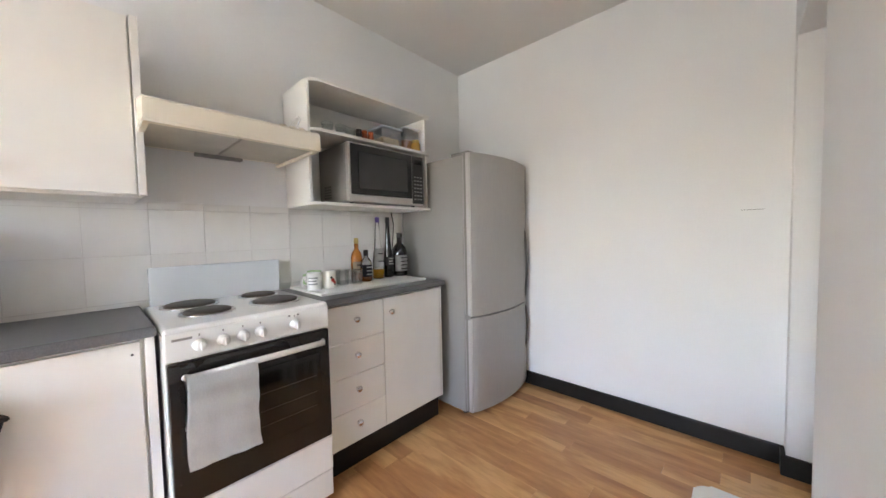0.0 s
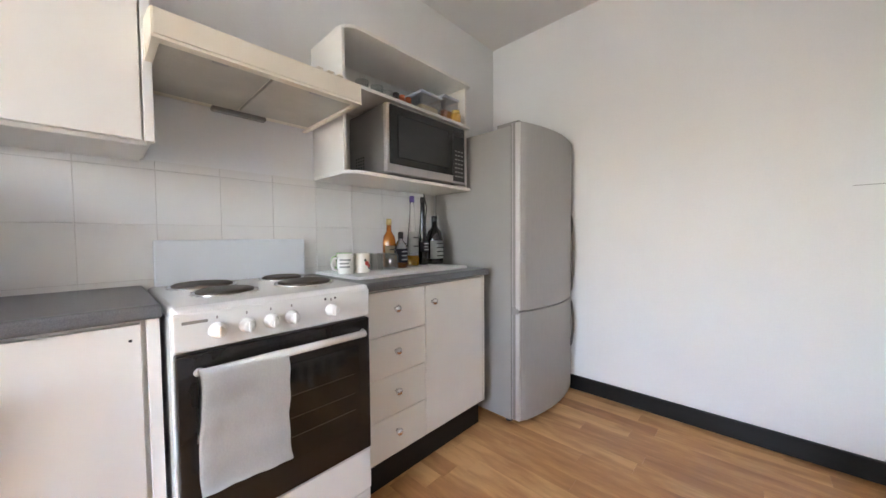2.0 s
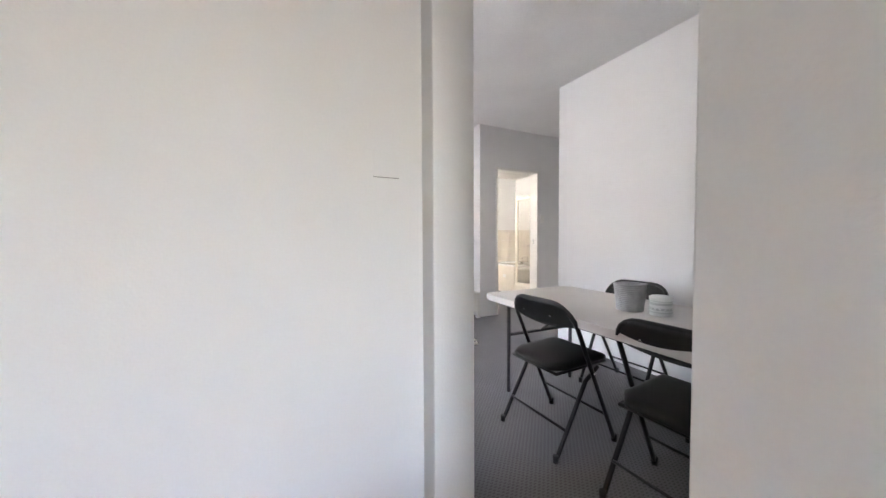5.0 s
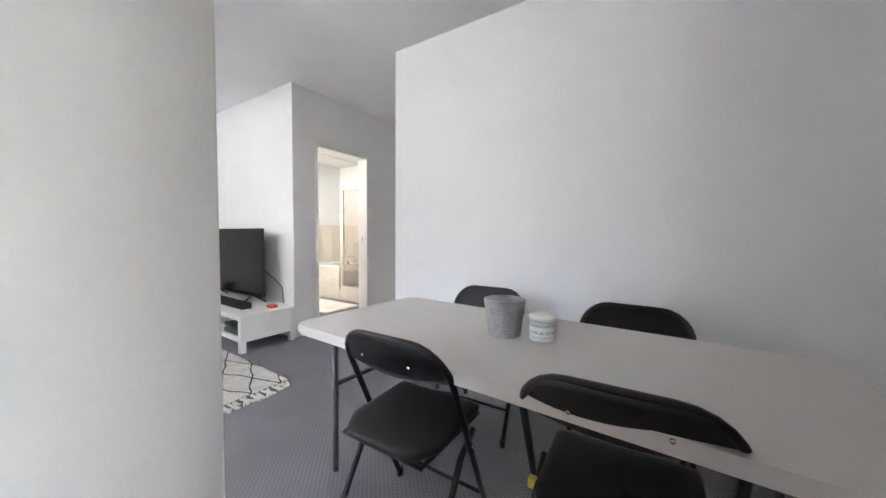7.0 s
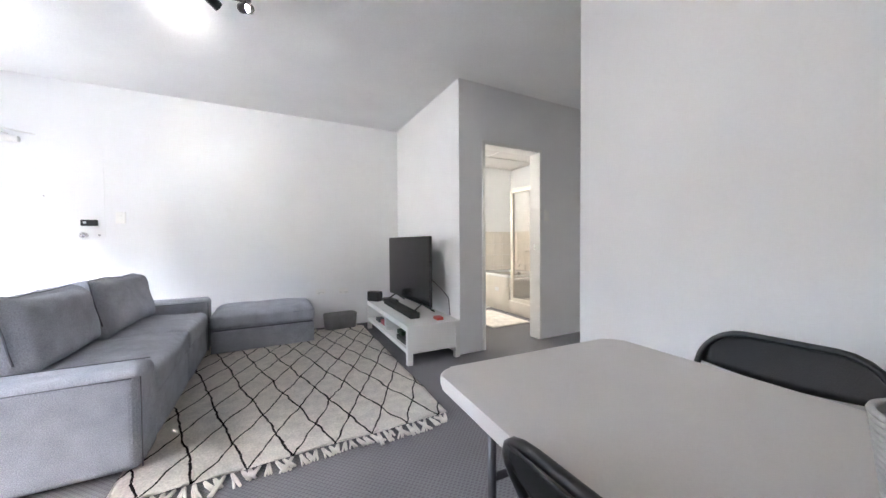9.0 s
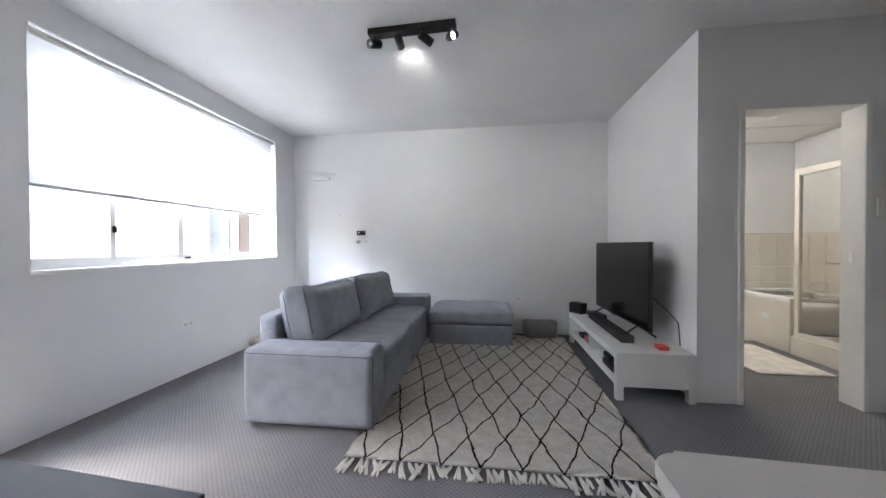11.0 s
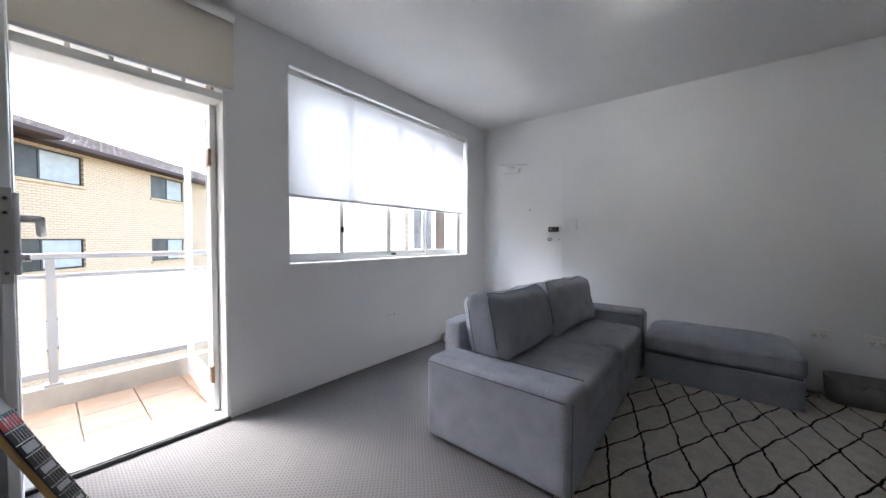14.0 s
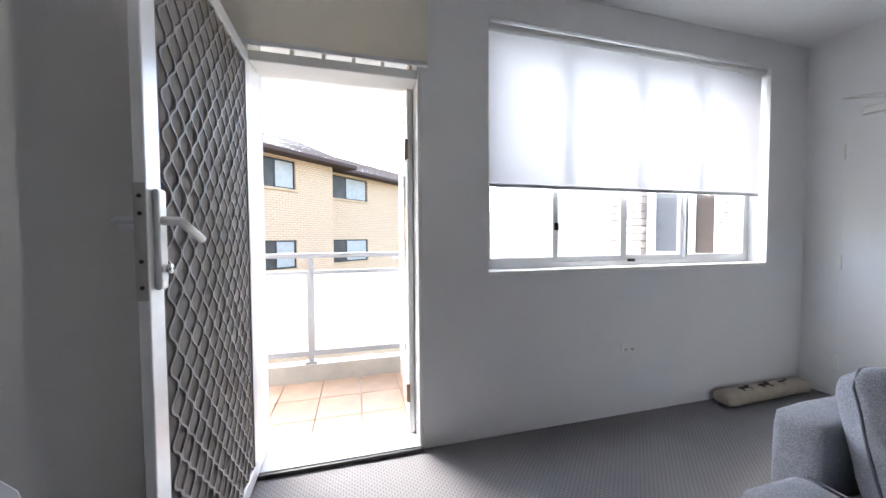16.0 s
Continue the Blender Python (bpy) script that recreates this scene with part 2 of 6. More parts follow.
TILE = mat("white_wall_tile", (0.8, 0.79, 0.77), 0.16, var=0.02, scale=8, island=0.015)
GROUT = mat("grout", (0.72, 0.7, 0.67), 0.9, var=0.08, scale=20, bump=0.0004, bscale=200)
CARPET = carpet_material()
VINYL = vinyl_material()
SEAM = mat("plank_seam", (0.25, 0.11, 0.045), 0.6, var=0.1)
RUG = rug_material()
SOFA = mat("grey_blue_weave", (0.385, 0.4, 0.44), 0.95, var=0.12, scale=9, bump=0.0018, bscale=240, fine=0.26, spec=0.15)
PIPING = mat("dark_piping", (0.17, 0.176, 0.2), 0.95, var=0.1, scale=30)
RAIL = mat("grey_rail_paint", (0.3, 0.3, 0.3), 0.5, 0.0, var=0.06, scale=6)
KERB = mat("cream_kerb_paint", (0.4, 0.38, 0.34), 0.8, var=0.12, scale=5, bump=0.0008, bscale=70)
CHAIR_VINYL = leather_like("black_vinyl", (0.02, 0.02, 0.021), 0.42)
CHAIR_STEEL = mat("black_tube_steel", (0.016, 0.016, 0.017), 0.34, 0.2, var=0.1, scale=20)
TABLETOP = mat("cream_table_plastic", (0.6, 0.57, 0.54), 0.42, var=0.025, scale=4, bump=0.0003, bscale=220, fine=0.02)
WARM_TILE = mat("bath_tile", (0.7, 0.65, 0.58), 0.3, var=0.04, scale=5, island=0.03)
PANE = pane_glass("window_pane")
GLASS = glass("clear_glass")
TUMBLER = pane_glass("tumbler_glass", (0.95, 0.965, 0.965), 0.14)
THIN_GLASS = pane_glass("thin_glass", (0.93, 0.95, 0.95), 0.12)
FROST = cloth_thin("frosted_panel", (0.82, 0.84, 0.85), (0.82, 0.84, 0.85), 0.5)
BLIND = cloth_thin("blind_cloth", (0.74, 0.74, 0.74), (0.36, 0.36, 0.375), 0.36)
BLIND_CREAM = cloth_thin("cream_blind_cloth", (0.78, 0.75, 0.68), (0.66, 0.6, 0.5), 0.3)
BRICK = mat("cream_brick", (0.5, 0.32, 0.17), 0.85, var=0.12, scale=3, bump=0.002, bscale=60, island=0.08)
MORTAR = mat("mortar", (0.45, 0.36, 0.25), 0.95, var=0.1, scale=8)
ROOF = mat("brown_roof_tile", (0.19, 0.135, 0.105), 0.9, var=0.2, scale=4, spec=0.1)
TERRACOTTA = mat("terracotta_tile", (0.58, 0.42, 0.3), 0.5, var=0.1, scale=7, bump=0.0005, bscale=120, island=0.08)
CONCRETE = mat("painted_concrete", (0.68, 0.7, 0.72), 0.7, var=0.1, scale=5, bump=0.001, bscale=80)


# ---- mesh helpers ----
def link(name, bm, material, parent=None, label=""):
    me = bpy.data.meshes.new(name)
    bm.to_mesh(me)
    bm.free()
    for p in me.polygons:
        p.use_smooth = p.use_smooth
    me.materials.append(material)
    ob = new(name, me)
    if parent:
        ob.parent = parent
    if label:
        ob["label"] = label
    return ob


def part(name, bm, material, parent, label=""):
    return link(name, bm, material, parent, label)


def thing(name, label, category, at=(0, 0, 0), rz=0, group=""):
    ob = new(name)
    ob.matrix_basis = pose(*at, 0, 0, rz)
    return tagged(ob, label, category, group)


def B(*boxes, bevel=0.0, seg=2):
    """A mesh of boxes (x0, x1, y0, y1, z0, z1), with rounded edges."""
    bm = bmesh.new()
    for x0, x1, y0, y1, z0, z1 in boxes:
        add_box(bm, x0, x1, y0, y1, z0, z1)
    if bevel:
        bmesh.ops.bevel(bm, geom=list(bm.edges), offset=bevel, segments=seg, affect="EDGES", profile=0.5)
    return bm


def add_box(bm, x0, x1, y0, y1, z0, z1):
    v = [bm.verts.new((x, y, z)) for x in (x0, x1) for y in (y0, y1) for z in (z0, z1)]
    for f in ((0, 1, 3, 2), (4, 6, 7, 5), (0, 4, 5, 1), (2, 3, 7, 6), (0, 2, 6, 4), (1, 5, 7, 3)):
        bm.faces.new([v[i] for i in f])
    return v


def soft(x0, x1, y0, y1, z0, z1, r=0.03, n=10, puff=None, wob=0.0, seed=0):
    """A rounded, slightly uneven box of cloth; puff(u, v, w) gives a shift for the place in -1..1."""
    bm = bmesh.new()
    add_box(bm, -1, 1, -1, 1, -1, 1)
    bmesh.ops.subdivide_edges(bm, edges=list(bm.edges), cuts=n, use_grid_fill=True)
    c = Vector(((x0 + x1) / 2, (y0 + y1) / 2, (z0 + z1) / 2))
    h = Vector(((x1 - x0) / 2, (y1 - y0) / 2, (z1 - z0) / 2))
    r = min(r, *h)
    for v in bm.verts:
        u = v.co.copy()
        e = Vector([math.copysign(min(1, abs(k) ** 0.7 if abs(k) < 1 else 1), k) for k in u])
        p = Vector([e[i] * h[i] for i in range(3)])
        q = Vector([max(-(h[i] - r), min(h[i] - r, p[i])) for i in range(3)])
        d = p - q
        if d.length > 1e-6:
            p = q + d.normalized() * min(r, d.length)
        if puff:
            p += Vector(puff(*u))
        p += c
        if wob:
            s = Vector((seed * 3.1, seed * 1.7, seed))
            p += noise.noise_vector(p * 4 + s) * wob + noise.noise_vector(p * 13 + s) * wob * 0.35
        v.co = p
    for f in bm.faces:
        f.smooth = True
    return bm


def lathe(profile, n=20, centre=(0, 0, 0), bm=None):
    """A turned shape from (radius, z) pairs."""
    bm = bm or bmesh.new()
    rings = []
    for r, z in profile:
        if r < 1e-5:
            rings.append([bm.verts.new((centre[0], centre[1], centre[2] + z))])
        else:
            rings.append([bm.verts.new((centre[0] + r * math.cos(a * math.tau / n), centre[1] + r * math.sin(a * math.tau / n), centre[2] + z)) for a in range(n)])
    for a, b in zip(rings, rings[1:]):
        for i in range(n):
            j = (i + 1) % n
            f = [a[i % len(a)], a[j % len(a)], b[j % len(b)], b[i % len(b)]]
            f = list(dict.fromkeys(f))
            if len(f) > 2:
                bm.faces.new(f).smooth = True
    for ring, flip in ((rings[0], True), (rings[-1], False)):
        if len(ring) > 2:
            bm.faces.new(ring[::-1] if flip else ring)
    return bm


def tube(points, r, n=8, bm=None, closed=False):
    """A round tube through points."""
    bm = bm or bmesh.new()
    pts = [Vector(p) for p in points]
    rings = []
    prev = None
    for i, p in enumerate(pts):
        if closed:
            d = (pts[(i + 1) % len(pts)] - pts[i - 1]).normalized()
        else:
            d = (pts[min(i + 1, len(pts) - 1)] - pts[max(i - 1, 0)]).normalized()
        side = prev - d * prev.dot(d) if prev and (prev - d * prev.dot(d)).length > 1e-4 else d.orthogonal()
        side.normalize()
        prev = side
        up = d.cross(side)
        rings.append([bm.verts.new(p + side * (r * math.cos(k * math.tau / n)) + up * (r * math.sin(k * math.tau / n))) for k in range(n)])
    pairs = list(zip(rings, rings[1:])) + ([(rings[-1], rings[0])] if closed else [])
    for a, b in pairs:
        for k in range(n):
            bm.faces.new((a[k], a[(k + 1) % n], b[(k + 1) % n], b[k])).smooth = True
    if not closed:
        bm.faces.new(rings[0][::-1])
        bm.faces.new(rings[-1])
    return bm


def arc(c, r, a0, a1, n, f):
    return [f(c, r * math.cos(radians(a0 + (a1 - a0) * i / n)), r * math.sin(radians(a0 + (a1 - a0) * i / n))) for i in range(n + 1)]


def rounded_poly(x0, x1, y0, y1, radii, n=6):
    """Corner points of a rectangle with rounded corners (radii for x0y0, x1y0, x1y1, x0y1)."""
    out = []
    for (cx, cy, sx, sy, a0), r in zip(((x0, y0, 1, 1, 180), (x1, y0, -1, 1, 270), (x1, y1, -1, -1, 0), (x0, y1, 1, -1, 90)), radii):
        if r <= 0:
            out.append((cx, cy))
        else:
            for i in range(n + 1):
                a = radians(a0 + 90 * i / n)
                out.append((cx + sx * r + r * math.cos(a), cy + sy * r + r * math.sin(a)))
    return out


def slab(poly, z0, z1, bevel=0.0, bm=None):
    """A flat board from an outline in x and y."""
    bm = bm or bmesh.new()
    lo = [bm.verts.new((x, y, z0)) for x, y in poly]
    hi = [bm.verts.new((x, y, z1)) for x, y in poly]
    bm.faces.new(lo[::-1])
    bm.faces.new(hi)
    for i in range(len(poly)):
        j = (i + 1) % len(poly)
        bm.faces.new((lo[i], lo[j], hi[j], hi[i]))
    if bevel:
        rim = [e for e in bm.edges if abs(e.verts[0].co.z - e.verts[1].co.z) < 1e-6]
        bmesh.ops.bevel(bm, geom=rim, offset=bevel, segments=3, affect="EDGES", profile=0.5)
    return bm


def turn(bm, m):
    bm.transform(m)
    return bm


def structure(name, bm, material, label=""):
    ob = link(name, bm, material)
    ob["kind"] = "structure"
    if label:
        ob["label"] = label
    return ob


# ---- the plan ----
XW, YN, XT, YB = -1.237, 7.712, 2.90, 5.99      # west wall, north wall, television wall, bathroom wall
XD, YD = 3.055, 4.727                           # dining wall and its north end
KE, KE2, KN, KN2 = 0.883, 1.052, 3.326, 3.466    # kitchen's east wall (both faces) and north wall (both faces)
JS, JN, HEAD = 2.432, 3.232, 2.10               # opening between kitchen and living room
H = 2.655
KS, DS = -2.4, 1.0                             # south ends of the kitchen and the dining corner
BD0, BD1, BDT = 3.78, 4.622, 2.50               # balcony door opening
W0, W1, WZ0, WZ1 = 5.03, 7.305, 0.99, 2.455     # living room window
T = 0.27

structure("wall_west", B(
    (XW - T, XW, KS - 0.14, BD0, 0, H + 0.1), (XW - T, XW, BD0, BD1, BDT, H + 0.1), (XW - T, XW, BD1, W0, 0, H + 0.1),
    (XW - T, XW, W0, W1, 0, WZ0), (XW - T, XW, W0, W1, WZ1, H + 0.1), (XW - T, XW, W1, YN + 0.14, 0, H + 0.1)), WALL)
structure("wall_north", B((XW, XT + 0.14, YN, YN + 0.14, 0, H + 0.1)), WALL)
structure("wall_television", B((XT, XT + 0.14, YB, YN, 0, H + 0.1)), WALL)
structure("wall_bathroom", B((XT + 0.14, 3.18, YB, YB + 0.14, 0, H + 0.1), (3.18, 3.945, YB, YB + 0.14, 2.085, H + 0.1), (3.945, 4.94, YB, YB + 0.14, 0, H + 0.1)), WALL)
structure("wall_dining", B((XD, XD + 0.14, DS, YD, 0, H + 0.1)), WALL)
structure("wall_hall", B((XD + 0.14, 4.8, YD - 0.14, YD, 0, H + 0.1), (4.8, 4.94, YD - 0.14, YB + 0.14, 0, H + 0.1)), WALL)
structure("wall_dining_south", B((KE2, XD + 0.14, DS - 0.14, DS, 0, H + 0.1)), WALL)
structure("wall_kitchen_north", B((XW, KE, KN, KN2, 0, H + 0.1)), WALL)
structure("wall_kitchen_east", B((KE, KE2, KS, JS, 0, H + 0.1), (KE, KE2, JS, JN, HEAD, H + 0.1), (KE, KE2, JN, KN2, 0, H + 0.1), bevel=0.004), WALL)
# Unseen wall; its opening is assumed, added to let the kitchen lamp in.
structure("wall_kitchen_south", B((XW, -0.42, KS - 0.14, KS, 0, H + 0.1), (-0.42, 0.86, KS - 0.14, KS, 0, 0.9), (-0.42, 0.86, KS - 0.14, KS, 2.15, H + 0.1), (0.86, KE2, KS - 0.14, KS, 0, H + 0.1)), WALL)
structure("ceiling_living", B((XW, 4.94, KN2, YN, H, H + 0.06), (KE2, 4.94, DS, KN2, H, H + 0.06)), CEIL)
structure("ceiling_kitchen", B((XW, KE, KS, KN, H, H + 0.06)), KCEIL)
structure("roof_slab", B((XW - T, 5.4, KS - 0.2, 8.4, H + 0.1, H + 0.3)), CONCRETE)
structure("floor_carpet", B((XW, 4.94, KN2, YN, -0.1, 0), (KE2 - 0.02, 4.94, DS, KN2, -0.1, 0)), CARPET)
structure("floor_slab", B((XW, KE2 - 0.02, KS, KN2 - 0.02, -0.1, -0.006)), SEAM)

EAST = pose(0, 0, 0, 0, 90, 0)     # turns a shape's z to +x
SOUTH = pose(0, 0, 0, 90, 0, 0)    # turns a shape's z to -y


def facing_east(bm, x, y, z):
    return turn(bm, pose(x, y, z) @ EAST)


def facing_south(bm, x, y, z):
    return turn(bm, pose(x, y, z) @ SOUTH)


def smooth_box(x0, x1, y0, y1, z0, z1, r=0.006, seg=3):
    return B((x0, x1, y0, y1, z0, z1), bevel=r, seg=seg)


# ---- skirting, trims, doors of the setting ----
def skirting():
    root = new("baseboard")
    tagged(root, kind="structure")
    for b in ((XW + 0.65, KE, KN - 0.018, KN, 0, 0.1), (KE - 0.018, KE, JN, KN - 0.018, 0, 0.1), (KE - 0.018, KE2, JN - 0.018, JN, 0, 0.1),
              (KE - 0.018, KE, KS, JS - 0.002, 0, 0.1)):
        part("skirting_board", smooth_box(*b, r=0.003), BLACK_PAINT, root)
    structure("trim_threshold_strip", smooth_box(KE2 - 0.035, KE2 + 0.005, JS, JN, -0.004, 0.006, r=0.003), ALU)


skirting()


def bathroom_door_frame():
    root = tagged(new("door_1"), kind="structure")
    y0, y1 = YB - 0.012, YB + 0.15
    part("door_jamb", smooth_box(3.165, 3.2, y0, y1, 0, 2.1), GLOSS_WHITE, root)
    part("door_jamb", smooth_box(3.925, 3.96, y0, y1, 0, 2.1), GLOSS_WHITE, root)
    part("door_head", smooth_box(3.2, 3.925, y0, y1, 2.065, 2.1), GLOSS_WHITE, root)
    part("strike_plate", smooth_box(3.92, 3.926, YB + 0.06, YB + 0.085, 1.0, 1.07, r=0.001), CHROME, root)


bathroom_door_frame()


def front_door():
    root = tagged(new("door_2"), kind="structure")
    x0, x1, top = -1.03, -0.155, 2.085
    part("door_leaf", smooth_box(x0 + 0.004, x1 - 0.004, YN - 0.002, YN + 0.02, 0.01, top - 0.004, r=0.002), WALL, root)
    for z in (1.8, 1.0, 0.25):
        part("hinge", smooth_box(x0 - 0.01, x0 + 0.012, YN - 0.012, YN, z - 0.05, z + 0.05, r=0.003), GLOSS_WHITE, root)
    lock = part("lock", smooth_box(-0.325, -0.205, YN - 0.035, YN - 0.006, 1.275, 1.335, r=0.008), BLACKP, root, "black deadlock on the door")
    part("turn_button", facing_south(lathe([(0.0, 0), (0.014, 0), (0.014, 0.012), (0.0, 0.014)]), -0.29, YN - 0.035, 1.305), CHROME, lock)
    part("knob", facing_south(lathe([(0.0, 0), (0.022, 0), (0.022, 0.008), (0.01, 0.012), (0.01, 0.03), (0.024, 0.04), (0.026, 0.055), (0.018, 0.066), (0, 0.068)]), -0.30, YN - 0.006, 1.185), CHROME, root, "brushed metal knob")
    part("bolt_cover", facing_south(lathe([(0, 0), (0.01, 0), (0.01, 0.006), (0, 0.007)]), -0.2, YN - 0.006, 1.185), CHROME, root)
    part("peephole", facing_south(lathe([(0, 0), (0.008, 0), (0.008, 0.004), (0, 0.005)]), -0.57, YN - 0.006, 1.55), CHROME, root)
    cl = part("door_closer", smooth_box(-0.93, -0.7, YN - 0.055, YN - 0.006, 2.025, 2.075, r=0.01), GLOSS_WHITE, root, "white door closer")
    part("closer_arm", tube([(-0.76, YN - 0.05, 2.085), (-0.95, YN - 0.2, 2.13), (-0.6, YN - 0.03, 2.105)], 0.005), GLOSS_WHITE, cl)


front_door()


def wall_plate(x, y, z, w, h, face, label, kind="power outlet", holes=2):
    root = thing("power_outlet" if "outlet" in kind else "light_switch", label, kind, (x, y, z))
    if face == "S":
        part("plate", smooth_box(-w / 2, w / 2, -0.012, 0, -h / 2, h / 2, r=0.004), GLOSS_WHITE, root)
        for i in range(holes):
            u = (i - (holes - 1) / 2) * w * 0.45
            part("rocker", smooth_box(u - 0.006, u + 0.006, -0.016, -0.011, 0.008, 0.026, r=0.002), GLOSS_WHITE, root)
            if "outlet" in kind:
                part("pin_holes", B((u - 0.011, u - 0.007, -0.0135, -0.01, -0.018, -0.008), (u + 0.007, u + 0.011, -0.0135, -0.01, -0.018, -0.008), (u - 0.002, u + 0.002, -0.0135, -0.01, -0.028, -0.02)), BLACKP, root)
    else:
        part("plate", smooth_box(0, 0.012, -w / 2, w / 2, -h / 2, h / 2, r=0.004), GLOSS_WHITE, root)
        for i in range(holes):
            u = (i - (holes - 1) / 2) * w * 0.45
            part("rocker", smooth_box(0.011, 0.016, u - 0.006, u + 0.006, 0.008, 0.026, r=0.002), GLOSS_WHITE, root)
            part("pin_holes", B((0.01, 0.0135, u - 0.011, u - 0.007, -0.018, -0.008), (0.01, 0.0135, u + 0.007, u + 0.011, -0.018, -0.008), (0.01, 0.0135, u - 0.002, u + 0.002, -0.028, -0.02)), BLACKP, root)
    return root


wall_plate(1.846, YN, 0.465, 0.115, 0.072, "S", "white double power outlet low on the white wall")
wall_plate(2.132, YN, 0.455, 0.115, 0.072, "S", "white double power outlet low on the white wall")
wall_plate(XW, 6.03, 0.46, 0.115, 0.072, "E", "white double power outlet under the window")
wall_plate(-0.04, YN, 1.36, 0.075, 0.115, "S", "white light switch beside the front door", "light switch", 1)
wall_plate(4.03, YB, 1.38, 0.075, 0.115, "S", "white light switch beside the bathroom door", "light switch", 1)
plate = thing("blank_plate", "white blank cover plate on the kitchen wall", "cover plate", (0.745, KN, 1.36))
part("plate", smooth_box(-0.047, 0.047, -0.003, 0, -0.047, 0.047, r=0.001), WALL, plate)
# Dark strip paints the shadow line along the plate's bottom edge.
part("shadow_strip", B((-0.046, 0.046, -0.002, -0.0005, -0.0495, -0.0472)), DARKSTEEL, plate)


# ---- living room window, blinds, balcony door ----
def living_window():
    root = tagged(new("window_1"), kind="structure")
    xo, xi = XW - 0.17, XW - 0.125
    part("window_frame", B((xo, xi, W0, W1, WZ0, WZ0 + 0.04), (xo, xi, W0, W1, WZ1 - 0.04, WZ1), (xo, xi, W0, W0 + 0.035, WZ0 + 0.04, WZ1 - 0.04), (xo, xi, W1 - 0.035, W1, WZ0 + 0.04, WZ1 - 0.04)), ALU, root)
    part("window_sill", smooth_box(xi, XW + 0.004, W0, W1, WZ0 - 0.02, WZ0 + 0.004, r=0.002), GLOSS_WHITE, root)
    edges = (W0 + 0.035, 5.56, 6.12, 6.66, W1 - 0.035)
    for i, (a, b) in enumerate(zip(edges, edges[1:])):
        dx = 0.012 if i in (0, 3) else -0.01
        sash = part("sash", B((xo + 0.012 + dx, xi - 0.008 + dx, a, a + 0.026, WZ0 + 0.04, WZ1 - 0.04), (xo + 0.012 + dx, xi - 0.008 + dx, b - 0.026, b, WZ0 + 0.04, WZ1 - 0.04),
                              (xo + 0.012 + dx, xi - 0.008 + dx, a + 0.026, b - 0.026, WZ0 + 0.04, WZ0 + 0.072), (xo + 0.012 + dx, xi - 0.008 + dx, a + 0.026, b - 0.026, WZ1 - 0.07, WZ1 - 0.04)), ALU, root)
        p = part("pane", B((xo + 0.02 + dx, xo + 0.024 + dx, a + 0.02, b - 0.02, WZ0 + 0.06, WZ1 - 0.06)), PANE, sash)
        p.visible_shadow = False
    part("latch", smooth_box(xi - 0.006, xi + 0.012, 5.545, 5.575, 1.24, 1.29, r=0.003), BLACKP, root)
    part("catch", smooth_box(xi - 0.004, xi + 0.02, 6.14, 6.19, WZ0 + 0.03, WZ0 + 0.05, r=0.004), BLACKP, root)


living_window()


def roller_blind(y0, y1, x, ztop, zbot, cloth, label, bar, tube_r=0.022):
    root = thing("roller_blind", label, "blind", (x, (y0 + y1) / 2, ztop))
    w = (y1 - y0) / 2
    part("roller", turn(lathe([(0, -w), (tube_r, -w), (tube_r, w), (0, w)], 16), pose(0, 0, 0, 90, 0, 0)), bar, root)
    bm = bmesh.new()
    n = 24
    rows = [[bm.verts.new((-0.012 + 0.0025 * math.sin(j * 1.3) * i / 6, -w + 0.006 + (2 * w - 0.012) * j / n, -(ztop - zbot) * i / 6)) for j in range(n + 1)] for i in range(7)]
    for a, b in zip(rows, rows[1:]):
        for j in range(n):
            bm.faces.new((a[j], a[j + 1], b[j + 1], b[j])).smooth = True
    part("cloth", bm, cloth, root)
    part("bottom_bar", smooth_box(-0.02, -0.004, -w + 0.01, w - 0.01, zbot - ztop - 0.018, zbot - ztop + 0.004, r=0.005), ALU, root)
    for s in (-1, 1):
        part("bracket", smooth_box(-0.03, 0.03, s * w - 0.004, s * w + 0.004, -0.03, 0.032, r=0.003), GLOSS_WHITE, root)
    return root


roller_blind(W0 + 0.006, W1 - 0.03, XW - 0.028, WZ1 - 0.032, 1.515, BLIND, "white translucent roller blind half lowered over the window", GLOSS_WHITE)
roller_blind(3.62, BD1 + 0.05, XW + 0.045, 2.575, 2.128, BLIND_CREAM, "cream roller blind rolled up above the balcony door", GLOSS_WHITE, 0.03)


